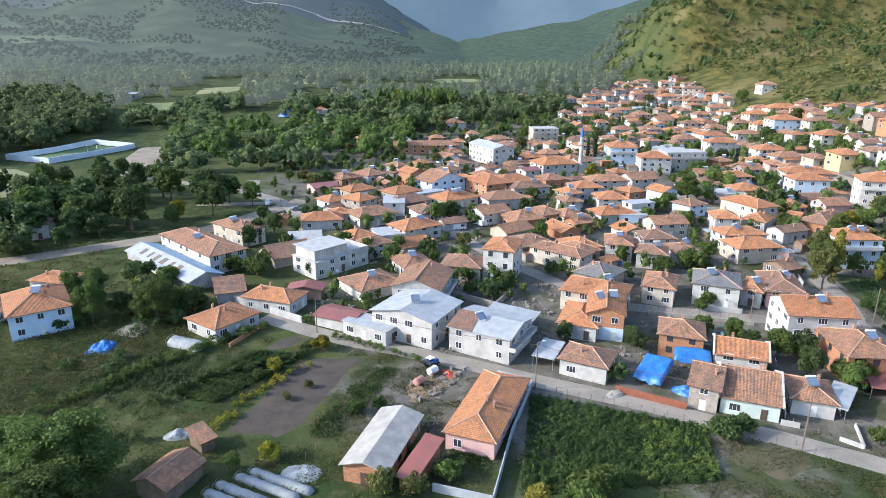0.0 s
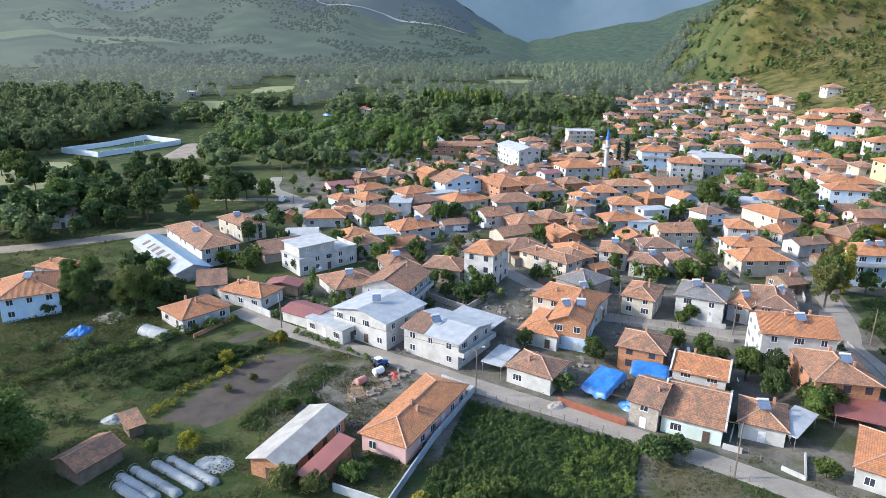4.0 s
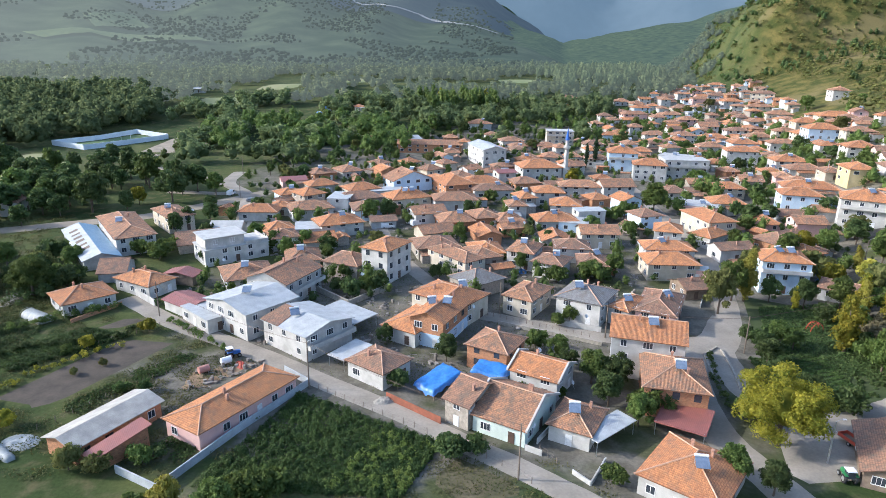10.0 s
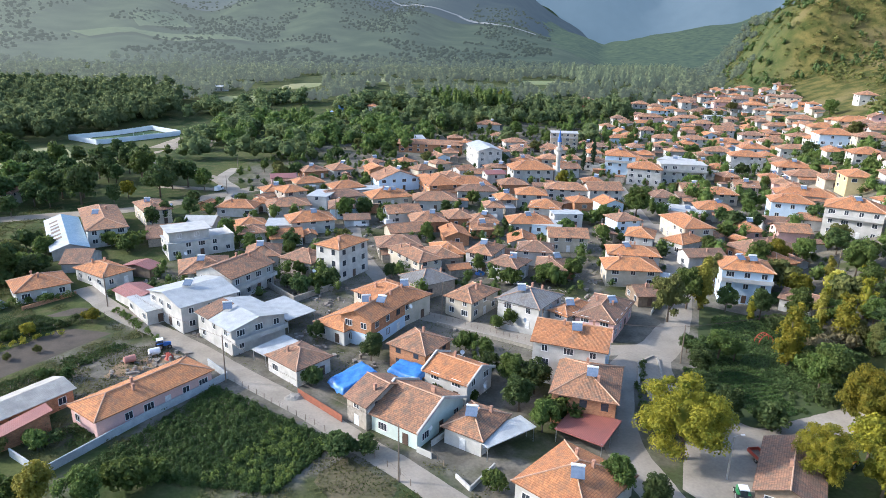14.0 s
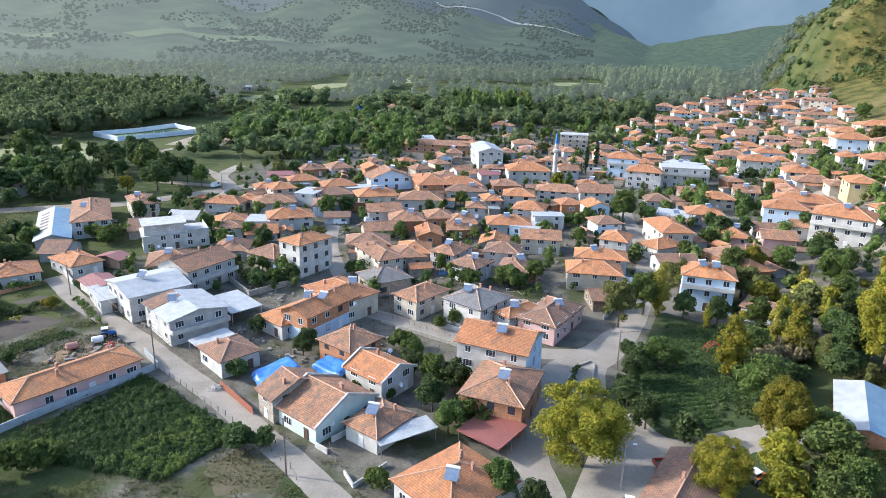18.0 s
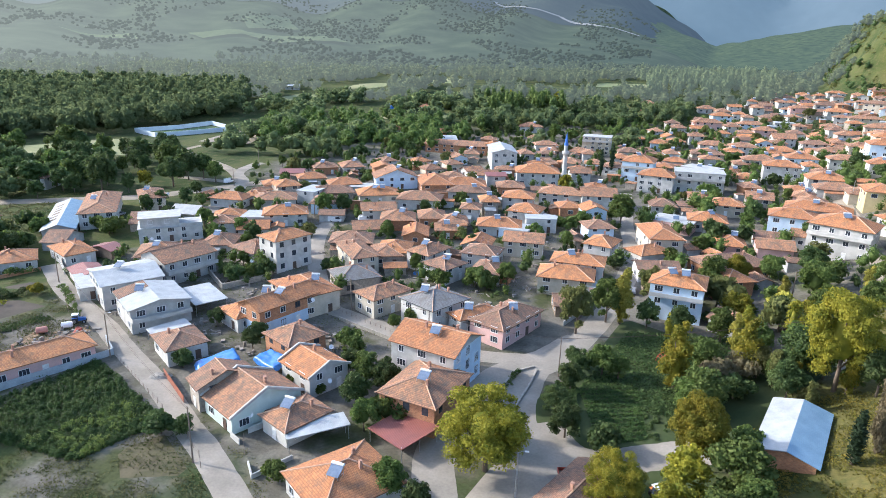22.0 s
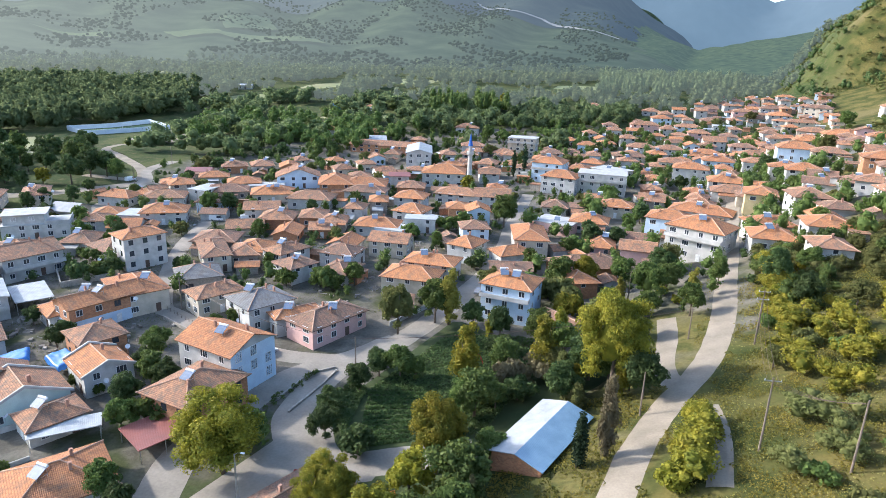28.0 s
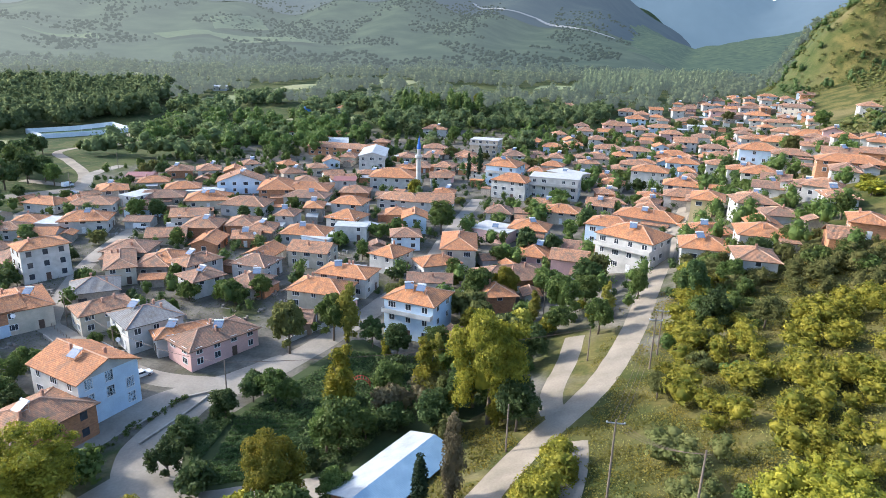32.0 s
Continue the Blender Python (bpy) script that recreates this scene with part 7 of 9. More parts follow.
for i, (pts, h) in enumerate((
        ([(-61.2, 122.3), (-47.1, 133.2), (-34.4, 141.7), (-22.9, 148.5)], 2.0), ([(-42.0, 120.0), (-32.4, 127.3), (-16.5, 131.8), (-9.0, 138.4)], 1.8),
        ([(-6.4, 141.0), (0.9, 133.8), (11.1, 125.2)], 1.4), ([(-29.8, 108.7), (-24.8, 118.6), (-12.8, 128.4)], 1.3),
        ([(1.8, 94.9), (10.2, 86.9)], 2.0), ([(116.7, 120.3), (112.5, 108.8), (110.1, 95.0)], 1.2))):
    spots = []
    rng = np.random.default_rng(40 + i)
    for (x0, y0), (x1, y1) in zip(pts, pts[1:]):
        n = int(math.hypot(x1 - x0, y1 - y0) / 0.9)
        spots += [(x0 + (x1 - x0) * k / n + rng.normal() * 0.5, y0 + (y1 - y0) * k / n + rng.normal() * 0.5, h * rng.uniform(0.6, 1.3), rng.uniform(0.9, 1.4)) for k in range(n)]
    woods("hedge", spots, ("green", "dark", "green", "lime", "dark", "green")[i], "overgrown green hedge along a plot's edge", count=120, size=0.17)


leaf_bed("rough_meadow", [(-115, 85), (25, 82), (20, 125), (-60, 165)], 90000, 0.6, 0.34, "turf", "rough weedy grass of neglected plots", seed=14)
leaf_bed("rough_meadow", [(-135, 118), (-58, 116), (-34, 160), (-105, 205)], 80000, 0.8, 0.36, "turf", "tall rough weeds round the western house", dense=True, seed=31)
leaf_bed("rough_meadow", [(20, 70), (75, 55), (120, 50), (60, 95)], 42000, 0.45, 0.3, "turf", "rough weedy grass below the lane", seed=15)
leaf_bed("rough_meadow", [(-190, 190), (-50, 175), (-60, 235), (-190, 260)], 40000, 0.7, 0.5, "turf", "rough grass beside the western road", seed=16)
leaf_bed("garden_greens", [(128.8, 116.1), (131.5, 97.7), (140.0, 100.9), (140.4, 118.3)], 9000, 0.45, 0.4, "crop", "low rows of dark vegetables in the grove's garden", rows=11, seed=17)
leaf_bed("garden_greens", [(127.7, 114.4), (152.7, 106.5), (167.0, 145.1), (140.9, 144.5)], 18000, 0.7, 0.5, "dark", "undergrowth of the shady grove", dense=True, seed=18)
leaf_bed("garden_greens", [(122.5, 98.0), (128.5, 97.0), (128.0, 117.0), (124.0, 118.0)], 5000, 1.0, 0.5, "dark", "weedy shrubs along the garden's edge", dense=True, seed=19)

leaf_bed("bank_grass", [(174, 64), (214, 60), (262, 178), (203, 176)], 120000, 0.5, 0.29, "bank", "golden green rough grass on the sunny bank", seed=20)
leaf_bed("bank_grass", [(150, 78), (176, 80), (190, 120), (160, 112)], 16000, 0.5, 0.4, "bank", "golden green rough grass beside the road", seed=21)
leaf_bed("dry_bank_grass", [(176, 66), (214, 62), (262, 178), (203, 170)], 16000, 0.45, 0.3, "straw", "straw-coloured dry grass among the bushes", seed=22)

leaf_bed("yard_weeds", [(-20, 140), (60, 92), (175, 200), (60, 330)], 90000, 0.35, 0.3, "turf", "weeds and dry grass in yards between the houses", seed=23)
leaf_bed("garden_greens", [(140.2, 100.5), (151.5, 97.0), (154.0, 113.0), (140.6, 118.0)], 9000, 0.8, 0.36, "dark", "dark weeds beside the grove's garden", dense=True, seed=24, plants=160)


def clutter(count, corners, seed):
    """Firewood, planks, crates and other odds and ends lying about the yards, in one mesh."""
    rng = np.random.default_rng(seed)
    c, v, f = np.array(corners, float), [], []
    while len(f) < count * 6:
        a, b = rng.random(2)
        x, y = (c[0] * (1 - a) + c[1] * a) * (1 - b) + (c[3] * (1 - a) + c[2] * a) * b
        if not clear(x, y, 0.3):
            continue
        for _ in range(rng.integers(2, 6)):
            px, py, turn = x + rng.normal() * 0.7, y + rng.normal() * 0.7, rng.uniform(0, math.pi)
            size = rng.choice(((1.6, 0.16, 0.12), (0.7, 0.5, 0.5), (0.5, 0.5, 0.8), (1.1, 0.8, 0.35), (2.2, 0.25, 0.08), (0.3, 0.3, 0.3)))
            bv, bf = boxes([(-size[0] / 2, -size[1] / 2, -0.1, size[0] / 2, size[1] / 2, size[2] * rng.uniform(0.7, 1.3))])
            k, z = len(v), ground_z(px, py)
            v += [(px + math.cos(turn) * q[0] - math.sin(turn) * q[1], py + math.sin(turn) * q[0] + math.cos(turn) * q[1], z + q[2]) for q in bv]
            f += [tuple(i + k for i in q) for q in bf]
    m = material("odds_and_ends", (0.2, 0.165, 0.13), (0.3, 0.28, 0.26), scale=0.35, fine=3)
    tagged(new("yard_clutter", mesh("yard_clutter", v, f, m)), "firewood, planks and crates lying about the yards", "clutter", kind="stuff")


clutter(900, [(-20, 150), (60, 100), (175, 210), (60, 330)], 26)
clutter(60, [(3.2, 110.4), (9.3, 107.7), (19.9, 120.4), (12.1, 123.9)], 27)


def waste(rng):
    x, y = rng.uniform(-125, 0), rng.uniform(92, 172)
    for hx, hy, r in HOUSES:
        if (hx - x) ** 2 + (hy - y) ** 2 < (r + 2) ** 2:
            return None, None
    if noise.noise((x * 0.06, y * 0.06, 9.0)) < 0.05 or (x > -42 and y < 140):
        return None, None
    return x, y


woods("scrub", scatter(130, waste, 1.2, 3.4, 41, (1.0, 1.6)), "dark", "low dark scrub in neglected plots", count=160, size=0.14)


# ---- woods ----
def haze_glow(m, west, east):
    """Paints backdrop haze of thick morning air as emission, stronger towards the sun's side."""
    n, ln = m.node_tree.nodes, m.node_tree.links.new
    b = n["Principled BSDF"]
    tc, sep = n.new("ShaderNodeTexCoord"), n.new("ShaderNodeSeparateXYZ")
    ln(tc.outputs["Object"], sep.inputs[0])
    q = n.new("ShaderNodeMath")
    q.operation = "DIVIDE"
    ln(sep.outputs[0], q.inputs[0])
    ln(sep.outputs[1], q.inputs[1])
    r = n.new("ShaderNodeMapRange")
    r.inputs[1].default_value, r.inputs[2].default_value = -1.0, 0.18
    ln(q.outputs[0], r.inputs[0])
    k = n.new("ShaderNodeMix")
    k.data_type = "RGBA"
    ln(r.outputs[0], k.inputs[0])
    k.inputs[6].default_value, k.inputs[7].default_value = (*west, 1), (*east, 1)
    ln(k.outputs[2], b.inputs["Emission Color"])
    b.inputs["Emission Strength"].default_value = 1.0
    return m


MEADOWS = []
HAY = material("mown_meadow", (0.17, 0.2, 0.08), (0.24, 0.23, 0.11), scale=0.02, fine=0.4)
for x, y, a, b in ((-15.6, 770.0, 42, 60), (138.0, 1003.9, 30, 70), (194.8, 765.9, 34, 45), (-108.7, 560.9, 24, 30), (12.9, 492.4, 28, 14), (-69.2, 656.9, 20, 30), (63.9, 1057.0, 26, 40), (-343.1, 805.0, 40, 30)):
    MEADOWS.append((x - a, y - b, x + a, y + b))
    patch("meadow", [(x - a, y - b), (x + a, y - b * 0.8), (x + a * 0.9, y + b), (x - a * 0.8, y + b * 0.9)], HAY, "pale green mown meadow between woods", lift=0.4, category="meadow", step=12)
patch("lower_meadow", [(-190.3, 330.1), (-152.0, 376.3), (-111.5, 324.0), (-142.1, 288.9)], HAY, "open pale meadow beside the walled pitch", lift=0.3, category="meadow", step=8)


def open_land(x, y):
    """True where the village, the pitch or a meadow keeps the trees away."""
    if y < 345 - 0.62 * x and x > -85 - 0.16 * (y - 170) and y < 330:
        return True
    if x > 15 and y < 395:
        return True
    if -215 < x < -75 and 285 < y < 470 and not (x < -195):
        return True
    if x > np.interp(y, TOE_Y, TOE_X) - 85 and y < 600:
        return True
    if x > np.interp(y, TOE_Y, TOE_X) + 10:
        return True
    for x0, y0, x1, y1 in MEADOWS:
        if x0 < x < x1 and y0 < y < y1:
            return True
    return x > 170 and y < 560


def plain(rng):
    """The wooded valley floor behind and west of the village."""
    x, y = rng.uniform(-420, 330), rng.uniform(185, 560)
    if open_land(x, y) or noise.noise((x * 0.017, y * 0.013, 3.0)) < -0.04:
        return None, None
    return x, y


def far_plain(rng):
    x, y = rng.uniform(-560, 560), rng.uniform(540, 960)
    if open_land(x, y) or noise.noise((x * 0.01, y * 0.008, 3.0)) < -0.05:
        return None, None
    return x, y


def within(corners):
    """A picker of places inside a convex outline."""
    def pick(rng):
        c = np.array(corners)
        x, y = rng.uniform(c[:, 0].min(), c[:, 0].max()), rng.uniform(c[:, 1].min(), c[:, 1].max())
        s = [(bx - ax) * (y - ay) - (by - ay) * (x - ax) > 0 for (ax, ay), (bx, by) in zip(corners, corners[1:] + corners[:1])]
        return (x, y) if all(s) or not any(s) else (None, None)
    return pick


# emission stands in for air haze over the farther woods and poplars
LEAF["veil"] = haze_glow(foliage("haze_painted_far_leaves", (0.08, 0.1, 0.05), (0.14, 0.165, 0.08), 1.0, 0.0), (0.115, 0.122, 0.11), (0.046, 0.054, 0.05))
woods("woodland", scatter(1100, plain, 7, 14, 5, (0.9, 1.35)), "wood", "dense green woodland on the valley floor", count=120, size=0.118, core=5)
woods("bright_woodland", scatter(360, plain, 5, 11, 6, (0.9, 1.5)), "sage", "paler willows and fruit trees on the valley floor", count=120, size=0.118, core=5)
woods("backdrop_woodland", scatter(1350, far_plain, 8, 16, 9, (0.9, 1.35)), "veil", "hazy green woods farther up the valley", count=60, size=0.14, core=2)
woods("tall_forest", scatter(640, within([(-213.7, 324.0), (-159.7, 400.3), (-122.9, 491.9), (-179.2, 603.5), (-467.3, 582.3)]), 15, 18.5, 51, (0.8, 1.1)), "wood", "tall dense forest standing behind the walled pitch", count=115, size=0.112, core=5)
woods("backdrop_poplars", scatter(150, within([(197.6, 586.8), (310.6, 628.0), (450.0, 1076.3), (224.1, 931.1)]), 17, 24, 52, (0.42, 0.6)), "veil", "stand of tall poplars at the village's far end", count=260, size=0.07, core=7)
woods("poplar_rows", scatter(46, within([(68.0, 489.1), (136.5, 516.1), (133.6, 560.0), (63.2, 543.1)]), 14, 20, 53, (0.4, 0.6)), "green", "tall yellow-green poplars behind the minaret", count=340, size=0.065, core=7)
woods("belt_trees", scatter(120, within([(-50.3, 355.9), (49.9, 360.3), (75.5, 448.8), (-41.2, 484.5), (-89.7, 437.7)]), 8, 14, 54, (0.8, 1.2)), "green", "broad trees along the village's back edge", count=260, size=0.082, core=7)
woods("edge_trees", [q for q in scatter(150, within([(124.4, 459.8), (209.7, 494.9), (250.9, 581.7), (133.3, 559.0)]), 6, 12, 55, (0.8, 1.2)) if min((q[0] - h[0]) ** 2 + (q[1] - h[1]) ** 2 - (h[2] + 2) ** 2 for h in HOUSES) > 0], "wood", "green trees between the last houses and the poplars", count=240, size=0.085, core=7)


def hillside(rng):
    y = rng.uniform(200, 1400)
    x = np.interp(y, TOE_Y, TOE_X) + 60 + 520 * rng.random() ** 1.3
    if noise.noise((x * 0.012, y * 0.012, 1.0)) < -0.2 or (y < 420 and x < 320):
        return None, None
    return x, y


def crag(rng):
    x, y = rng.uniform(380, 780), rng.uniform(600, 960)
    return (x, y) if x > 385 + 0.3 * max(0, y - 700) and noise.noise((x * 0.02, y * 0.02, 1.0)) > -0.28 else (None, None)


woods("crag_scrub", scatter(2600, crag, 2.5, 6, 81, (0.9, 1.5)), "olive", "scrub and small oaks on the steep crag", count=20, size=0.175, core=1)
woods("crag_trees", scatter(400, crag, 6, 11, 82, (0.7, 1.1)), "dark", "dark trees on the steep crag", count=36, size=0.15, core=3)
def near_hill(rng):
    y = rng.uniform(330, 720)
    x = np.interp(y, TOE_Y, TOE_X) + 75 + 380 * rng.random()
    return (None, None) if noise.noise((x * 0.02, y * 0.02, 7.0)) < -0.15 or not clear(x, y, 2) else (x, y)


woods("hill_scrub", scatter(3000, hillside, 3, 10, 8, (0.9, 1.6)), "olive", "olive-green scrub and small trees on the sunny hill", count=16, size=0.19, core=1)
woods("hill_trees", scatter(3000, near_hill, 2, 5.5, 83, (0.9, 1.5)), "olive", "small oaks and scrub above the village", count=24, size=0.18, core=1)
woods("hill_oaks", scatter(500, near_hill, 5, 9, 84, (0.8, 1.2)), "dark", "dark oaks above the village", count=44, size=0.15, core=3)


def orchard(rng):
    y = rng.uniform(45, 260)
    x = np.interp(y, TOE_Y, TOE_X) + rng.uniform(8, 130)
    return (x, y) if clear(x, y, 5) else (None, None)


for i, (x, y, h, s) in enumerate(scatter(130, orchard, 2.4, 5.5, 12)):
    tree(x, y, h, "bush", ("lime", "lime", "olive", "green", "olive")[i % 5], s * 1.1)


def spots_in(count, corners, low, high, seed, spread, gap=3.0):
    pick = within(corners)

    def clear_pick(rng):
        x, y = pick(rng)
        return (x, y) if x is not None and clear(x, y, gap) else (None, None)
    return scatter(count, clear_pick, low, high, seed, spread)


for corners, count, tint, gap in (
        ([(204.5, 170.5), (220.6, 162.2), (215.3, 113.4), (207.9, 94.7), (202.8, 103.3), (202.7, 130.7)], 72, "lime", 4),
        ([(230.8, 145.4), (242.8, 137.1), (217.0, 84.4), (210.3, 93.0), (216.6, 112.8)], 84, "lime", 4),
        ([(206.3, 88.2), (218.6, 87.7), (211.4, 72.7), (200.9, 74.5)], 36, "lime", 4),
        ([(185.0, 103.2), (188.3, 100.5), (185.7, 89.7), (182.0, 81.1), (178.4, 81.8)], 30, "lime", 0.3),
        ([(192.2, 95.7), (206.7, 95.1), (202.0, 77.1), (187.6, 79.9)], 13, "olive", 4),
        ([(221.0, 200.8), (259.4, 181.1), (240.1, 139.0), (210.5, 165.4)], 90, "olive", 3),
        ([(210.6, 182.2), (223.8, 189.0), (221.1, 133.0), (211.2, 139.2)], 40, "green", 3)):
    woods("hillside_thicket", spots_in(count, corners, 2.4, 5.2, 61 + count, (0.9, 1.5), gap), tint, "dense sunlit thicket of bushes on the hillside", count=400, size=0.075, core=4)


for i, (x, y, h, s) in enumerate(spots_in(26, [(147.0, 152.0), (178.3, 182.0), (201.2, 158.8), (174.1, 96.0), (150.3, 103.9)], 5, 11, 71, (0.8, 1.1), 2.5)):
    tree(x, y, h, ("round", "tall", "round", "bush")[i % 4], ("green", "lime", "dark", "olive", "green", "yellow")[i % 6], s)


def west_grove(rng):
    x, y = rng.uniform(-195, -42), rng.uniform(236, 335)
    if y < 225 - 0.25 * (x + 60) or (x > -80 and y > 300):
        return None, None
    return x, y


for i, (x, y, h, s) in enumerate(scatter(46, west_grove, 9, 17, 21)):
    tree(x, y, h, "round", ("dark", "dark", "green")[i % 3], s * 0.9)


def gardens(rng):
    """Courtyard greenery between the houses."""
    x, y = rng.uniform(-20, 330), rng.uniform(150, 520)
    if x < -20 + (y - 330) * 0.6 or x > np.interp(y, TOE_Y, TOE_X) + 55:
        return None, None
    return (x, y) if clear(x, y, 0.4) else (None, None)


for i, (x, y, h, s) in enumerate(scatter(215, gardens, 3, 8, 22)):
    tree(x, y, h, ("round", "bush")[i % 2], ("green", "dark", "green", "olive")[i % 4], s * 0.85)


woods("garden_shrubs", scatter(900, gardens, 1.6, 4.2, 23, (0.8, 1.3)), "dark", "shrubs and vines filling courtyards between the houses", count=95, size=0.145, core=2)
woods("garden_fruit_trees", scatter(420, gardens, 3.5, 7.0, 24, (0.7, 1.0)), "green", "small fruit trees in courtyards between the houses", count=170, size=0.1, core=3)


def east_gardens(rng):
    """Trees between the houses below the hill."""
    x, y = rng.uniform(150, 330), rng.uniform(165, 480)
    return (x, y) if x < np.interp(y, TOE_Y, TOE_X) + 70 and clear(x, y, 0.2) else (None, None)


woods("garden_trees", scatter(240, east_gardens, 4.5, 9.0, 25, (0.7, 1.05)), "green", "leafy trees between the houses below the hill", count=190, size=0.092, core=3)


# ---- far mountains ----
def mountain(name, mat_, label, z_of, radii, az0, az1, n=90):
    v = []
    for r in radii:
        for i in range(n + 1):
            az = az0 + (az1 - az0) * i / n
            x, y = 80 + r * math.sin(radians(az)), r * math.cos(radians(az))
            v.append((x, y, z_of(x, y, r, az)))
    w = n + 1
    f = [(j * w + i, j * w + i + 1, (j + 1) * w + i + 1, (j + 1) * w + i) for j in range(len(radii) - 1) for i in range(n)]
    return tagged(new(name, mesh(name, v, f, mat_, smooth=True)), label, "mountain", kind="structure")


# far terrain colours with the air's haze painted in as emission
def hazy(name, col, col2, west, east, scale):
    return haze_glow(material(name, col, col2, rough=1.0, scale=scale, fine=scale * 9, bump=0.0, spec=0.0), west, east)


def slope_z(lift):
    return lambda x, y, r, az: ground_z(x, y) + lift * min(1, (12.5 - az) / 3) * min(1, (r - 1190) / 130) + 3 * noise.noise((x * 0.006, y * 0.006, 0)) * min(1, max(0, (r - 1200) / 200)) - 2


def spur_z(x, y, r, az):
    crest = 1 - abs(r - 2550) / 850
    return ground_z(x, y) - 6 + max(0.0, crest) * 150 * max(0.0, min(1.0, (az - 7.5) / 15)) ** 0.8 + 9 * noise.noise((x * 0.012, y * 0.012, 2))


# each mountain layer's haze is emitted colour, not air in between
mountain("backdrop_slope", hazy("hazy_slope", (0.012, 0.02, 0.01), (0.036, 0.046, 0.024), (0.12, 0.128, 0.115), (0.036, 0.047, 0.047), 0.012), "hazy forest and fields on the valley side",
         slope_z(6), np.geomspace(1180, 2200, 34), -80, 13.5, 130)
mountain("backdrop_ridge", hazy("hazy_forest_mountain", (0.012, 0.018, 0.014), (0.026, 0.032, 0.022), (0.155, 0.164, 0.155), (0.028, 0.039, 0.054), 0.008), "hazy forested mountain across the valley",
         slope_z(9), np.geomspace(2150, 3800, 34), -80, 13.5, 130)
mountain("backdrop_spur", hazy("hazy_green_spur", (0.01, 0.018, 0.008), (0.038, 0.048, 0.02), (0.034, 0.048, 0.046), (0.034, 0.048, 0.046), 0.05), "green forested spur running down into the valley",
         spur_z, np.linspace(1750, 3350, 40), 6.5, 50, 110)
mountain("backdrop_far", hazy("hazy_blue_mountain", (0.03, 0.04, 0.05), (0.05, 0.06, 0.07), (0.11, 0.145, 0.175), (0.06, 0.088, 0.112), 0.0015), "distant blue mountains closing the valley",
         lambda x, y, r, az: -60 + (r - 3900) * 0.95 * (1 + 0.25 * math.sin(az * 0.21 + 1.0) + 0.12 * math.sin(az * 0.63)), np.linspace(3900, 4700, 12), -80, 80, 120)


def backdrop_patch(name, corners, mat_, label, lift):
    """A field lying on the far slope."""
    c = [Vector((x, y, 0)) for x, y in corners]
    v = []
    for j in range(9):
        for i in range(9):
            p = c[0].lerp(c[1], i / 8).lerp(c[3].lerp(c[2], i / 8), j / 8)
            p.x += 6 * noise.noise((i * 0.9, j * 0.9, 4))
            r, az = math.hypot(p.x - 80, p.y), math.degrees(math.atan2(p.x - 80, p.y))
            v.append((p.x, p.y, slope_z(9)(p.x, p.y, r, az) + lift))
    f = [(j * 9 + i, j * 9 + i + 1, (j + 1) * 9 + i + 1, (j + 1) * 9 + i) for j in range(8) for i in range(8)]
    tagged(new(name, mesh(name, v, f, mat_, smooth=True)), label, "field", kind="structure")


# hay fields and road cutting carry the same emitted haze
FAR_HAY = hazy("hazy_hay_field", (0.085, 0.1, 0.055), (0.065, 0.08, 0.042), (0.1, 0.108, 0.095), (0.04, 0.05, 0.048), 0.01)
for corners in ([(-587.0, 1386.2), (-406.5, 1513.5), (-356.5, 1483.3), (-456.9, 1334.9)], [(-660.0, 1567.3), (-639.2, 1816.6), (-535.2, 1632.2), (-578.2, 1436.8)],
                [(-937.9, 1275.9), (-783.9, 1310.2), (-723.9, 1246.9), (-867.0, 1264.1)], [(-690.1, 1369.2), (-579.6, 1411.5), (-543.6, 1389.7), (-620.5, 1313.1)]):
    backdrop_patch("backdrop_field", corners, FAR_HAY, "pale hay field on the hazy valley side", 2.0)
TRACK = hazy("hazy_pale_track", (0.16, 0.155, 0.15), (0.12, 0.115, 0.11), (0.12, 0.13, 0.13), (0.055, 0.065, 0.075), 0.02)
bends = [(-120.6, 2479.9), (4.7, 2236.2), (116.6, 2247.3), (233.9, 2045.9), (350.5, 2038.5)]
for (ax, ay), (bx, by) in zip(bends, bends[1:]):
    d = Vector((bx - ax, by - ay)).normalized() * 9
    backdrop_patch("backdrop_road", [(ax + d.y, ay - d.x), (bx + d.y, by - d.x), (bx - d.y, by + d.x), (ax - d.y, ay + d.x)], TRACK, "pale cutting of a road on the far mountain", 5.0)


def backdrop_spots(rng):
    a, r = radians(rng.uniform(-62, 9)), rng.uniform(1150, 2500)
    x, y = 80 + r * math.sin(a), r * math.cos(a)
    return (None, None) if noise.noise((x * 0.006, y * 0.006, 5.0)) < 0.0 else (x, y)


def valley_spots(rng):
    a, r = radians(rng.uniform(-50, 24)), rng.uniform(930, 1260)
    x, y = 80 + r * math.sin(a), r * math.cos(a)
    return (None, None) if open_land(x, y) or noise.noise((x * 0.008, y * 0.008, 5.0)) < -0.16 else (x, y)


# far leaves with distance haze painted in as emission, strongest in the west
LEAF["haze"] = haze_glow(foliage("hazy_far_leaves", (0.016, 0.024, 0.014), (0.032, 0.042, 0.024), 1.0, 0.0), (0.138, 0.148, 0.134), (0.04, 0.051, 0.051))
LEAF["mist"] = haze_glow(foliage("misty_leaves", (0.045, 0.062, 0.032), (0.08, 0.098, 0.05), 1.0, 0.0), (0.14, 0.147, 0.135), (0.054, 0.064, 0.062))
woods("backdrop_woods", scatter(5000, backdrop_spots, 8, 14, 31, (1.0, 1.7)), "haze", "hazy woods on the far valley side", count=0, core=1)
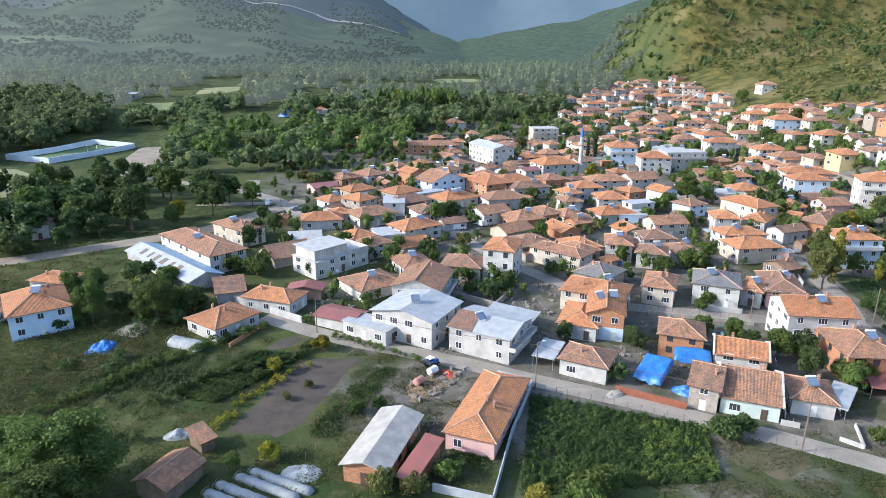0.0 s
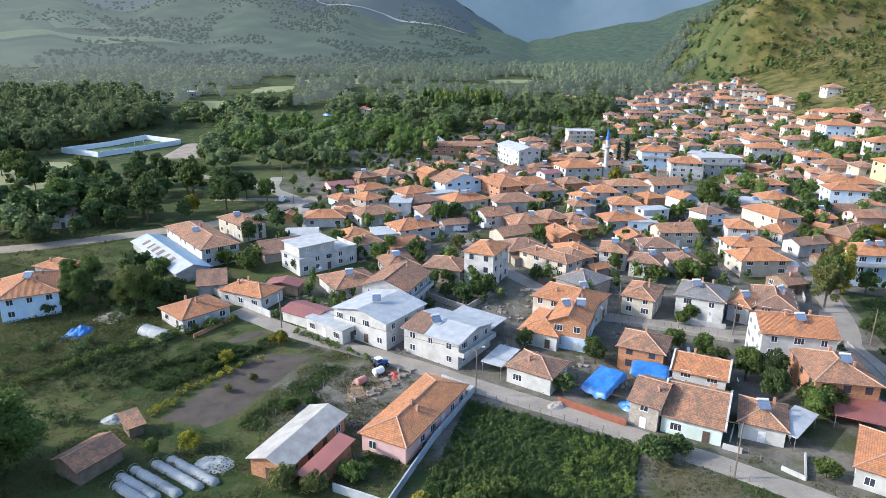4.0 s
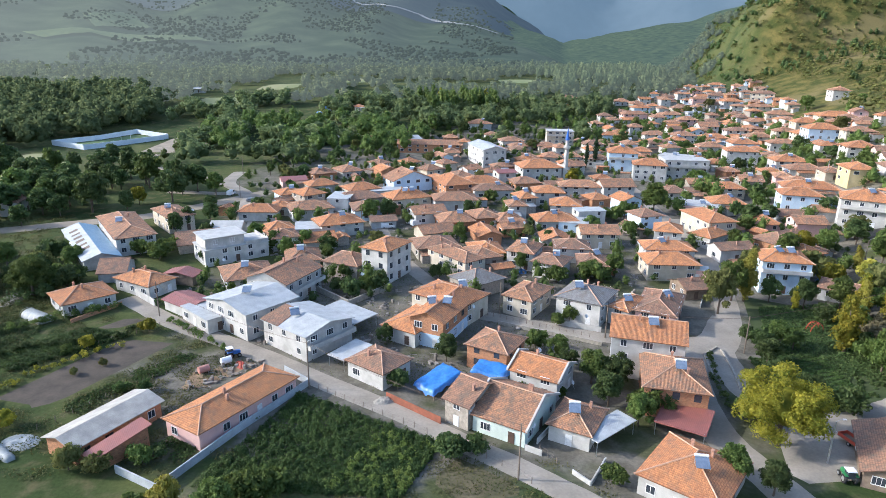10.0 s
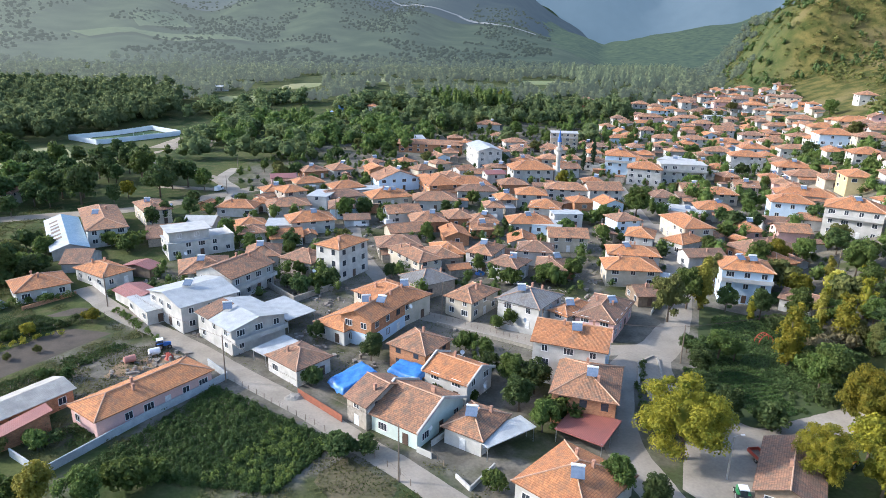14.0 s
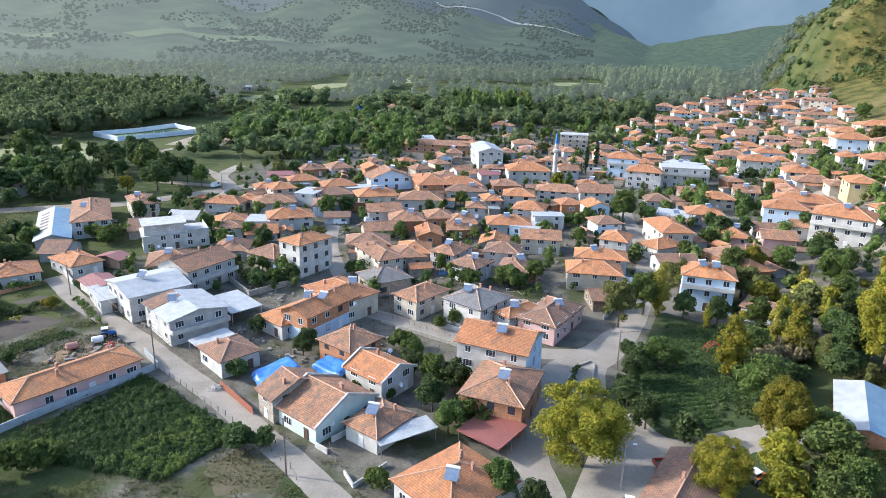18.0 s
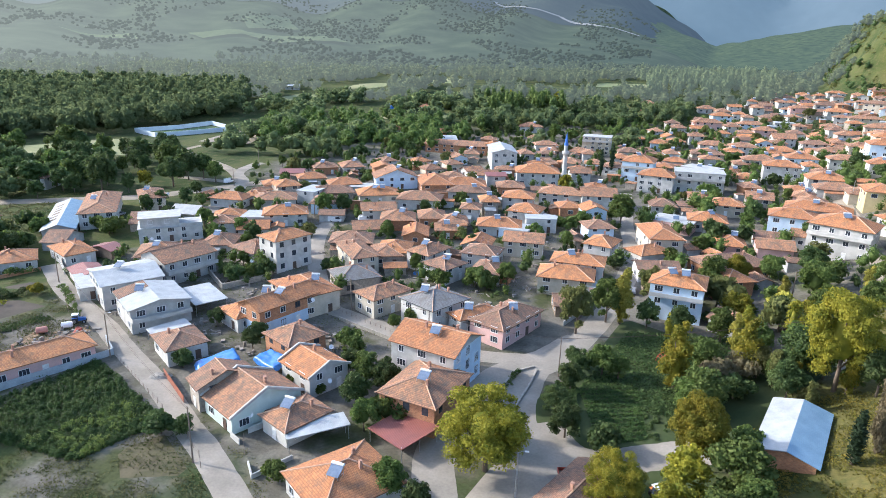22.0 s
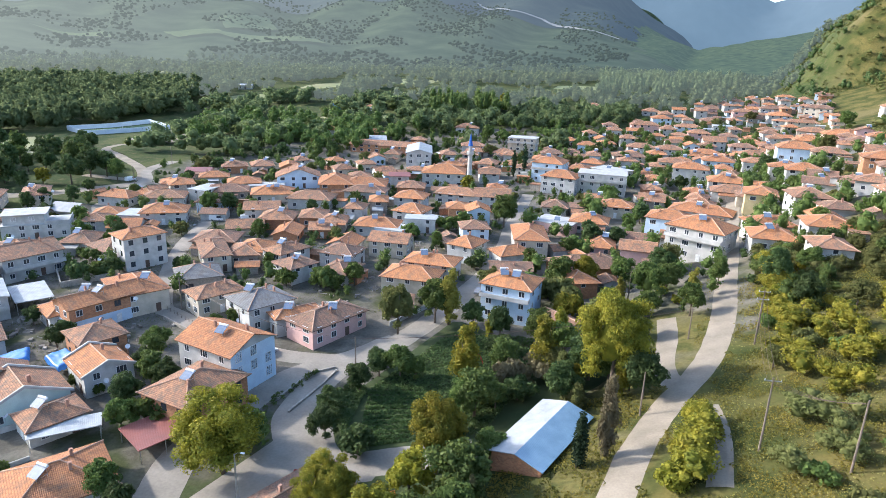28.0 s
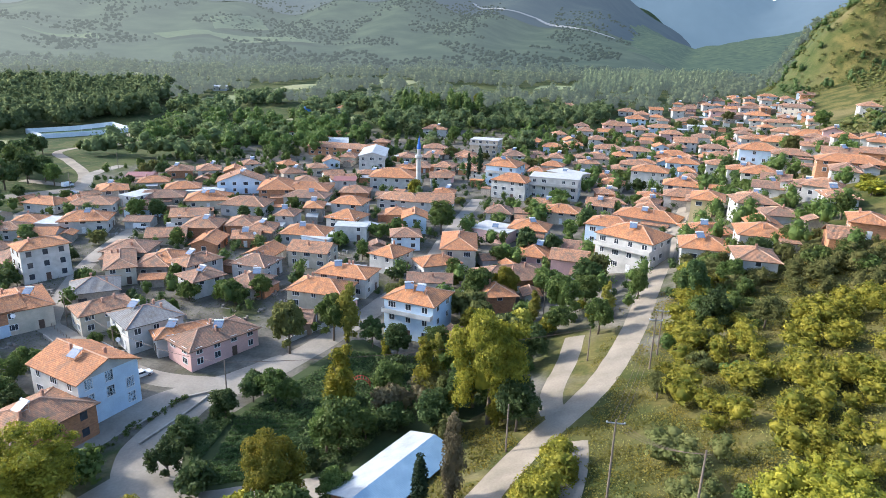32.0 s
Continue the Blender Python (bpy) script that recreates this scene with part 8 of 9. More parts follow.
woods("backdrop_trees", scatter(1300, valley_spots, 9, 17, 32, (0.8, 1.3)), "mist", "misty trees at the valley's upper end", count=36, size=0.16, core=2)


# ---- minaret ----
def minaret(x, y, z, top):
    root = new("minaret")
    root.matrix_basis = pose(x, y, z)
    h = top - z
    part("base", mesh("base", *boxes([(-1.5, -1.5, -0.6, 1.5, 1.5, h * 0.22)]), WALL["white"]), root)
    part("shaft", mesh("shaft", *tube([(0, 0, h * 0.22), (0, 0, h * 0.26), (0, 0, h * 0.62)], [1.3, 1.05, 0.95], 16), WALL["white"], smooth=False), root)
    part("balcony", mesh("balcony", *tube([(0, 0, h * 0.575), (0, 0, h * 0.6), (0, 0, h * 0.605), (0, 0, h * 0.645)], [1.0, 1.55, 1.6, 1.6], 16), WALL["white"]), root)
    part("upper_shaft", mesh("upper_shaft", *tube([(0, 0, h * 0.6), (0, 0, h * 0.755)], [0.85, 0.8], 16), WALL["white"]), root)
    part("spire", mesh("spire", *tube([(0, 0, h * 0.75), (0, 0, h * 0.765), (0, 0, h * 0.97)], [1.0, 0.95, 0.06], 16), material("blue_painted_metal", (0.05, 0.16, 0.5), (0.04, 0.12, 0.4), rough=0.4)), root, None, "blue cone")
    part("finial", mesh("finial", *tube([(0, 0, h * 0.96), (0, 0, h)], [0.07, 0.03], 6), METAL), root)
    tagged(root, "slender white stone minaret with a blue spire", "minaret")


minaret(126.2, 291.0, 6.2, 31.4)


# ---- walled pitch ----
def wall_run(name, points, height, thick, mat_, label, category="wall", kind=""):
    """A free-standing wall along points, each straight length following the ground."""
    root = new(name)
    root.matrix_basis = pose(points[0][0], points[0][1], ground_z(*points[0]))
    o = root.matrix_basis.translation
    for (x0, y0), (x1, y1) in zip(points, points[1:]):
        n = max(1, int(math.hypot(x1 - x0, y1 - y0) / 4))
        dx, dy = x1 - x0, y1 - y0
        k = thick / 2 / math.hypot(dx, dy)
        v, f = [], []
        for i in range(n + 1):
            x, y = x0 + dx * i / n, y0 + dy * i / n
            z = ground_z(x, y)
            for s, zz in ((-1, z - 0.5), (1, z - 0.5), (1, z + height), (-1, z + height)):
                v.append((x - s * dy * k - o.x, y + s * dx * k - o.y, zz - o.z))
        for i in range(n):
            for j in range(4):
                a, b = i * 4 + j, i * 4 + (j + 1) % 4
                f.append((a, b, b + 4, a + 4))
        f += [(3, 2, 1, 0), (n * 4, n * 4 + 1, n * 4 + 2, n * 4 + 3)]
        part("wall_panel", mesh("wall_panel", v, f, mat_), root)
    return tagged(root, label, category, kind=kind)


PITCH_WHITE = material("whitewashed_wall", (0.7, 0.73, 0.76), (0.58, 0.62, 0.66), scale=0.2)
wall_run("pitch_wall", [(-161.6, 398.5), (-135.7, 382.2), (-101.2, 423.0), (-127.0, 439.3), (-161.6, 398.5)], 3.0, 0.3, PITCH_WHITE, "white wall enclosing a football pitch", "wall")


def goal(x, y, rot):
    root = new("goal_frame")
    root.matrix_basis = pose(x, y, ground_z(x, y), 0, 0, rot)
    for name, p in (("post", [(-3, 0, 0), (-3, 0, 6)]), ("post", [(3, 0, 0), (3, 0, 6)]), ("crossbar", [(-3, 0, 6), (3, 0, 6)]), ("crossbar", [(-3, 0, 2.5), (3, 0, 2.5)])):
        part(name, mesh(name, *tube(p, [0.09, 0.09], 6), ENAMEL), root)
    tagged(root, "tall white goal frame on the pitch", "goal")


goal(-119.5, 402.6, 50)

# ---- walls and fences ----
CONCRETE_WALL = material("grey_block_wall", (0.42, 0.45, 0.47), (0.32, 0.34, 0.36), scale=0.6, fine=4)
STONE_WALL = material("field_stone_wall", (0.36, 0.33, 0.28), (0.25, 0.23, 0.2), scale=1.5, fine=5, bump=0.6)
RUSTY = material("rusty_sheet_fence", (0.3, 0.1, 0.06), (0.2, 0.08, 0.05), scale=0.8)
wall_run("garden_wall", [(30.0, 110.8), (20.4, 95.9), (11.5, 79.6), (3.5, 84.6)], 1.5, 0.22, CONCRETE_WALL, "grey concrete-block garden wall beside the pink house", "wall")
wall_run("garden_wall", [(24.4, 116.1), (30.0, 110.8)], 1.5, 0.22, CONCRETE_WALL, "grey concrete-block garden wall beside the lane", "wall")
wall_run("courtyard_wall", [(23.8, 160.8), (35.1, 148.9), (43.6, 158.2)], 1.6, 0.3, STONE_WALL, "rough stone wall round a leafy garden", "wall")
wall_run("parapet_wall", [(85.6, 136.8), (95.6, 132.2)], 1.3, 0.25, WALL["white"], "white street wall below the grey-roofed house", "wall")
wall_run("retaining_wall", [(71.8, 137.3), (78.6, 133.6), (88.3, 128.6), (93.7, 125.5)], 0.9, 0.3, STONE_WALL, "low stone retaining wall along the street", "wall")
wall_run("sheet_fence", [(45.4, 105.3), (50.2, 100.9), (55.3, 96.1)], 1.5, 0.08, RUSTY, "rust-red sheet-metal fence along the lane", "fence")
wall_run("yard_wall", [(69.0, 87.8), (71.5, 86.0)], 1.1, 0.2, WALL["white"], "low white wall by a house entrance", "wall")
wall_run("yard_wall", [(71.4, 89.4), (74.3, 93.1)], 1.1, 0.2, WALL["white"], "low white yard wall", "wall")
wall_run("garden_edge_wall", [(75.4, 81.2), (77.5, 78.1), (81.7, 84.1)], 0.8, 0.25, WALL["white"], "low white garden wall by the path", "wall")
wall_run("brick_yard_wall", [(-29.6, 140.7), (-21.9, 150.9)], 1.0, 0.25, WALL["brick"], "low brick wall below the blue-white house", "wall")
wall_run("street_wall", [(-31.0, 167.3), (-13.5, 150.0)], 1.8, 0.25, WALL["white"], "white plastered wall along the lane", "wall")
wall_run("canal_wall", [(112.5, 109.7), (115.3, 120.1), (119.5, 123.3)], 0.5, 0.4, STONE_WALL, "low stone edge of a ditch", "wall")
wall_run("canal_wall", [(116.2, 105.9), (119.0, 116.3), (120.1, 122.2)], 0.5, 0.4, STONE_WALL, "low stone edge of a ditch", "wall")
wall_run("pink_yard_wall", [(125.7, 145.0), (135.2, 161.8)], 1.2, 0.2, WALL["grey"], "grey yard wall beside the street", "wall")


def post_fence(points, step, height, label):
    root = new("post_fence")
    root.matrix_basis = pose(points[0][0], points[0][1], ground_z(*points[0]))
    o = root.matrix_basis.translation
    rnd = random.Random(int(points[0][0] * 10))
    tops = []
    me = mesh("post", *tube([(0, 0, -0.3), (0.02, 0, height * 0.6), (0.03, 0.02, height)], [0.07, 0.06, 0.05], 6), TIMBER)
    for (x0, y0), (x1, y1) in zip(points, points[1:]):
        n = max(1, int(math.hypot(x1 - x0, y1 - y0) / step))
        for i in range(n):
            x, y = x0 + (x1 - x0) * i / n, y0 + (y1 - y0) * i / n
            p = Vector((x, y, ground_z(x, y))) - o
            part("post", me, root, pose(p.x, p.y, p.z, rnd.uniform(-6, 6), rnd.uniform(-6, 6), rnd.uniform(0, 360)))
            tops.append(p)
    for k in (0.45, 0.85):
        v, f = tube([p + Vector((0, 0, height * k)) for p in tops], [0.012] * len(tops), 4)
        part("wire", mesh("wire", v, f, TIMBER), root)
    return tagged(root, label, "fence")


post_fence([(32.1, 109.1), (41.1, 102.3), (50.5, 95.1), (55.0, 91.2)], 2.2, 1.3, "rough timber-post wire fence along the lane")
post_fence([(60.0, 87.7), (66.7, 81.5), (70.1, 76.5)], 2.4, 1.3, "timber-post wire fence beside a dry plot")
post_fence([(-18.2, 129.1), (-6.4, 140.4), (7.5, 125.7)], 2.6, 1.2, "timber-post fence beside tilled plot")
post_fence([(69.8, 142.1), (78.6, 136.9), (88.7, 131.5), (93.7, 128.5)], 1.6, 1.1, "grey metal railing along the street")
post_fence([(71.5, 87.5), (74.5, 81.9)], 1.8, 1.3, "wire garden fence by the white house")
post_fence([(-15.0, 97.3), (-7.6, 107.5), (7.0, 122.1)], 2.6, 1.1, "timber-post fence along a farm track")


# ---- poles and cables ----
POLE_TOPS = {}


def utility_pole(key, x, y, height, arms=False, lamp=False, metal=False):
    root = new("street_lamp" if lamp else "utility_pole")
    z = ground_z(x, y)
    root.matrix_basis = pose(x, y, z)
    part("pole", mesh("pole", *tube([(0, 0, -0.6), (0, 0, height)], [0.16, 0.1], 10), METAL if metal else TIMBER), root)
    if arms:
        part("crossarm", mesh("crossarm", *boxes([(-1.1, -0.06, height - 0.5, 1.1, 0.06, height - 0.38)]), METAL), root)
        for i in (-1, 0, 1):
            part("insulator", mesh("insulator", *tube([(i, 0, height - 0.4), (i, 0, height - 0.15)], [0.06, 0.04], 6), ENAMEL), root)
    if lamp:
        part("lamp_arm", mesh("lamp_arm", *tube([(0, 0, height - 0.2), (0.5, 0, height + 0.25), (1.2, 0, height + 0.35)], [0.04, 0.04, 0.04], 6), METAL), root)
        part("lamp_head", mesh("lamp_head", *boxes([(1.0, -0.14, height + 0.26, 1.6, 0.14, height + 0.38)]), ENAMEL), root)
    POLE_TOPS[key] = Vector((x, y, z + height - 0.15))
    tagged(root, "grey street lamp with a curved arm" if lamp else ("weathered utility pole with crossarm and insulators" if arms else "plain dark timber utility pole beside the lane"), "street lamp" if lamp else "utility pole", "poles along the streets")


utility_pole("a", 30.2, 109.5, 10.2, lamp=True)
utility_pole("b", 66.5, 80.0, 10.2)
utility_pole("c", -10.3, 143.9, 9.0)
utility_pole("d", 124.6, 120.7, 9.0)
utility_pole("e", 190.6, 88.2, 11.0, arms=True)
utility_pole("f", 198.7, 81.3, 10.0)
utility_pole("g", 200.7, 125.7, 9.5, arms=True)
utility_pole("h", 177.8, 104.5, 8.0)
utility_pole("i", 182.5, 163.6, 9.0, lamp=True)
utility_pole("j", 196.3, 248.1, 9.0, lamp=True)
utility_pole("k", 156.4, 207.4, 9.0)
utility_pole("l", 202.7, 131.1, 9.0, arms=True)
utility_pole("m", 95.6, 129.1, 8.5)
utility_pole("n", 34.4, 220.2, 9.0, lamp=True)
utility_pole("o", 118.2, 81.8, 8.0, lamp=True, metal=True)
utility_pole("p", -26.2, 302.6, 9.0)
utility_pole("q", -17.3, 258.4, 8.0)
utility_pole("r", 191.0, 134.5, 7.0)
utility_pole("s", 73.0, 143.2, 8.5)
utility_pole("t", 235.7, 249.4, 9.0, metal=True)
utility_pole("u", 232.8, 258.7, 9.0, metal=True)


def cable(p, q, sag, label="sagging overhead power cable between poles"):
    pts = [p.lerp(q, i / 14) - Vector((0, 0, sag * 4 * (i / 14) * (1 - i / 14))) for i in range(15)]
    tagged(new("overhead_cable", mesh("overhead_cable", *tube(pts, [0.025] * 15, 4), DARK_FRAME)), label, "cable", "overhead cables")


for s, t, sag in (("a", "b", 1.2), ("a", "c", 1.6), ("e", "g", 1.5), ("e", "f", 1.0), ("g", "l", 1.0), ("d", "m", 1.2), ("m", "s", 1.0), ("d", "r", 1.5)):
    for off in ((-0.7, 0, 0.7) if s in ("e", "g") else (0, 0.35)):
        cable(POLE_TOPS[s] + Vector((off, 0, -0.25)), POLE_TOPS[t] + Vector((off, 0, -0.25)), sag)


# ---- farm things ----
PLASTIC = material("milky_plastic_film", (0.34, 0.36, 0.36), (0.22, 0.24, 0.24), rough=0.55, scale=0.6, fine=3, bump=0.5, spec=0.3)
BLUE_TARP = ROOF["blue"]


def polytunnel(x, y, rot, length, radius, label="low plastic-film growing tunnel in the garden"):
    v, f, rings = [], [], 14
    for i in range(rings + 1):
        px = (i / rings - 0.5) * length
        r = radius * (1 + 0.06 * math.sin(i * 2.1)) * (0.7 if i in (0, rings) else 1)
        for k in range(9):
            a = math.pi * k / 8
            v.append((px, r * math.cos(a), r * 0.85 * math.sin(a) - 0.05))
    for i in range(rings):
        for k in range(8):
            a = i * 9 + k
            f.append((a, a + 1, a + 10, a + 9))
    f += [tuple(range(8, -1, -1)), tuple(range(rings * 9, rings * 9 + 9))]
    root = new("growing_tunnel")
    root.matrix_basis = pose(x, y, ground_z(x, y), 0, 0, rot)
    part("cover", mesh("cover", v, f, PLASTIC, smooth=True), root)
    for i in range(0, rings + 1, 3):
        px = (i / rings - 0.5) * length
        part("hoop", mesh("hoop", *tube([(px, (radius + 0.06) * math.cos(math.pi * k / 8), (radius + 0.08) * 0.87 * math.sin(math.pi * k / 8)) for k in range(9)], [0.03] * 9, 5), METAL), root)
    return tagged(root, label, "tunnel", "growing tunnels")


polytunnel(-26.0, 86.9, -40, 10, 0.9)
polytunnel(-26.2, 89.1, -40, 10, 0.9)
polytunnel(-23.9, 90.1, -40, 12, 0.9)
polytunnel(-21.0, 91.3, -40, 12, 0.9)
polytunnel(-18.9, 92.2, -40, 12, 0.9)
polytunnel(-38.7, 143.7, -35, 9, 1.9, "white plastic-covered tunnel beside the blue-white house")


def heap(name, x, y, sx, sy, h, mat_, label, category, seed=1):
    """A lumpy heap or a draped sheet."""
    v, f, n = [], [], 18
    for j in range(n + 1):
        for i in range(n + 1):
            u, w = i / n * 2 - 1, j / n * 2 - 1
            d = max(0.0, 1 - math.hypot(u, w) ** 2.2)
            px, py = u * sx / 2, w * sy / 2
            v.append((px, py, h * d * (0.75 + 0.5 * noise.noise((u * 2.5, w * 2.5, seed))) + 0.12 * noise.noise((u * 7, w * 7, seed)) - 0.12))
    f = [(j * (n + 1) + i, j * (n + 1) + i + 1, (j + 1) * (n + 1) + i + 1, (j + 1) * (n + 1) + i) for j in range(n) for i in range(n)]
    ob = new(name, mesh(name, v, f, mat_))
    ob.matrix_basis = pose(x, y, ground_z(x, y) + 0.05, 0, 0, seed * 40)
    return tagged(ob, label, category)


def draped_tarp(x, y, rot, L, W, h):
    """A sagging tarpaulin over poles, its hem hanging down."""
    root = new("tarpaulin_shelter")
    root.matrix_basis = pose(x, y, ground_z(x, y), 0, 0, rot)
    n, v = 22, []
    for j in range(n + 1):
        for i in range(n + 1):
            u, w = i / n * 2 - 1, j / n * 2 - 1
            edge = max(abs(u), abs(w))
            hem = max(0.0, edge - 0.86) / 0.14
            sag = 0.35 * math.sin(3.1 * u + 1) * math.sin(2.6 * w) + 0.5 * noise.noise((u * 2.2, w * 2.2, x)) + 0.2 * noise.noise((u * 7, w * 7, x))
            v.append((u * L / 2 * (1 - 0.05 * hem), w * W / 2 * (1 - 0.05 * hem), h + 0.22 * w * W / 2 + sag * 0.38 - hem * (1.0 + 0.5 * noise.noise((u * 3, w * 3, y)))))
    f = [(j * (n + 1) + i, j * (n + 1) + i + 1, (j + 1) * (n + 1) + i + 1, (j + 1) * (n + 1) + i) for j in range(n) for i in range(n)]
    part("sheet", mesh("sheet", v, f, BLUE_TARP, smooth=True), root)
    for i in (-0.8, 0.8):
        for j in (-0.8, 0.8):
            part("pole", mesh("pole", *tube([(i * L / 2, j * W / 2, -0.3), (i * L / 2, j * W / 2, h + 0.22 * j * W / 2 - 0.2)], [0.06, 0.06], 6), TIMBER), root)
    tagged(root, "bright blue tarpaulin sagging over a yard beside the houses", "tarpaulin")


draped_tarp(55.6, 108.4, -50, 6.2, 8.8, 2.9)
draped_tarp(66.3, 110.7, -32, 8.0, 4.4, 3.3)
heap("tarpaulin_cover", -56.7, 147.7, 7.0, 6, 1.5, BLUE_TARP, "bright blue tarpaulin over a heap in a plot", "tarpaulin", 2)
heap("tarpaulin_cover", 58.9, 101.8, 6, 3.5, 1.6, BLUE_TARP, "blue tarpaulin over goods by the sheet fence", "tarpaulin", 3)
heap("plastic_pond_cover", -15.8, 93.6, 7, 5, 0.7, PLASTIC, "crumpled translucent plastic sheet on the ground", "plastic sheet", 4)
heap("rubble_mound", 45.1, 104.4, 5, 3, 1.1, STONE_WALL, "heap of broken stones beside the lane", "rubble", 5)
heap("rubble_mound", -51.2, 156.5, 10, 7, 0.8, STONE_WALL, "scattered rubble and stones in a waste plot", "rubble", 6)
heap("earth_mound", 7.6, 114.3, 8, 5, 0.6, EARTH, "low mound of orange earth in the farmyard", "earth", 7)
heap("blue_tent", -10.4, 511.1, 13, 11, 6.5, BLUE_TARP, "blue dome tent among the meadows", "tent", 8)
heap("scrap_mound", -35.7, 109.0, 6, 3, 1.4, PLASTIC, "heap of old plastic crates and scrap", "scrap", 9)
heap("tarpaulin_cover", 169.4, 161.5, 4, 3, 1.4, BLUE_TARP, "blue sheet over a parked load", "tarpaulin", 10)
heap("tarpaulin_cover", 84.0, 172.3, 4, 3, 1.0, BLUE_TARP, "blue sheet in a courtyard", "tarpaulin", 11)


# ---- vehicles ----
TYRE = material("black_rubber", (0.03, 0.03, 0.03), (0.02, 0.02, 0.02), rough=0.9)


@functools.lru_cache(None)
def wheel_meshes(r, w):
    return (mesh("tyre", *tube([(0, -w / 2, 0), (0, -w / 2 + 0.05, 0), (0, w / 2 - 0.05, 0), (0, w / 2, 0)], [r * 0.85, r, r, r * 0.85], 16), TYRE),
            mesh("rim", *tube([(0, -w / 2 - 0.02, 0), (0, w / 2 + 0.02, 0)], [r * 0.55, r * 0.55], 12), METAL))


def wheel(root, x, y, r, w):
    tyre, rim = wheel_meshes(r, w)
    part("rim", rim, part("wheel", tyre, root, Matrix.Translation((x, y, r))))


def hull(profile, width, inset=0.12):
    """A body from a side profile (x, z), narrowed a little towards the top."""
    top = max(z for _, z in profile)
    v = []
    for s in (-1, 1):
        for x, z in profile:
            v.append((x, s * (width / 2 - inset * max(0, (z - 0.9) / max(0.1, top - 0.9))), z))
    n = len(profile)
    f = [tuple(range(n)), tuple(range(2 * n - 1, n - 1, -1))]
    f += [(i, n + i, n + (i + 1) % n, (i + 1) % n) for i in range(n)]
    return v, f


def car(x, y, rot, paint, label, van=False):
    root = new("van" if van else "car")
    root.matrix_basis = pose(x, y, ground_z(x, y) + 0.12, 0, 0, rot)
    if van:
        body = [(-2.4, 0.35), (2.4, 0.35), (2.45, 0.95), (1.85, 1.15), (1.25, 2.05), (-2.35, 2.1), (-2.45, 1.0)]
        glass = [(1.9, 1.18), (1.3, 1.98), (0.4, 1.98), (0.4, 1.2)]
    else:
        body = [(-2.1, 0.35), (2.1, 0.35), (2.15, 0.75), (1.15, 0.95), (0.55, 1.42), (-1.0, 1.45), (-1.75, 1.0), (-2.1, 0.9)]
        glass = [(1.0, 0.98), (0.5, 1.36), (-0.95, 1.38), (-1.5, 1.02)]
    part("body", mesh("body", *hull(body, 1.75), paint), root)
    part("window_band", mesh("window_band", *hull(glass, 1.80, 0.13), GLASS), root)
    for sx in (-1.35, 1.4):
        for sy in (-0.8, 0.8):
            wheel(root, sx, sy, 0.32, 0.2)
    for sy in (-0.6, 0.6):
        part("headlight", mesh("headlight", *boxes([(2.05, sy - 0.15, 0.6, 2.2, sy + 0.15, 0.74)]), ENAMEL), root)
    tagged(root, label, "van" if van else "car", "parked vehicles")


WHITE_PAINT = material("white_car_paint", (0.75, 0.76, 0.77), (0.7, 0.7, 0.7), rough=0.2, bump=0.0, spec=0.6)
GREY_PAINT = material("grey_car_paint", (0.25, 0.26, 0.28), (0.2, 0.2, 0.22), rough=0.2, bump=0.0, spec=0.6)
RED_PAINT = material("red_machine_paint", (0.42, 0.07, 0.04), (0.3, 0.06, 0.04), rough=0.5)
GREEN_PAINT = material("green_machine_paint", (0.04, 0.22, 0.07), (0.03, 0.16, 0.06), rough=0.4)
BLUE_PAINT = material("blue_machine_paint", (0.04, 0.14, 0.42), (0.03, 0.1, 0.3), rough=0.4)
car(-22.2, 262.9, 80, WHITE_PAINT, "white minibus parked on the street", True)
car(-11.6, 252.2, 10, GREY_PAINT, "dark grey car parked by the street")
car(43.8, 215.8, 5, WHITE_PAINT, "white van parked between houses", True)
car(51.8, 221.7, 70, WHITE_PAINT, "white car parked in a lane")
car(103.2, 126.0, 60, WHITE_PAINT, "white car parked behind the tall house")
car(-35.7, 205.5, 75, GREY_PAINT, "dark car parked beside a white house")
car(2.5, 266.5, 20, WHITE_PAINT, "white car parked in a courtyard")
car(144.4, 169.6, 80, GREY_PAINT, "dark car parked at the street's edge")
car(54.3, 218.8, 30, WHITE_PAINT, "white pickup parked between houses", True)


def tractor(x, y, rot, paint, label):
    root = new("tractor")
    root.matrix_basis = pose(x, y, ground_z(x, y) + 0.1, 0, 0, rot)
    part("bonnet", mesh("bonnet", *hull([(0.1, 0.7), (1.7, 0.7), (1.75, 1.3), (0.1, 1.5)], 0.75, 0.08), paint), root)
    part("cab", mesh("cab", *hull([(-1.1, 1.0), (0.15, 1.0), (0.1, 2.2), (-0.95, 2.2)], 1.25, 0.1), GLASS), root)
    part("cab_roof", mesh("cab_roof", *boxes([(-1.15, -0.7, 2.2, 0.25, 0.7, 2.34)]), WHITE_PAINT), root)
    for sx, sy, r, w in ((-0.6, -0.8, 0.75, 0.42), (-0.6, 0.8, 0.75, 0.42), (1.35, -0.65, 0.45, 0.28), (1.35, 0.65, 0.45, 0.28)):
        wheel(root, sx, sy, r, w)
    for sy in (-0.8, 0.8):
        part("mudguard", mesh("mudguard", *boxes([(-1.2, sy - 0.25, 1.5, 0.1, sy + 0.25, 1.58)]), paint), root)
    tagged(root, label, "tractor", "farm machines")


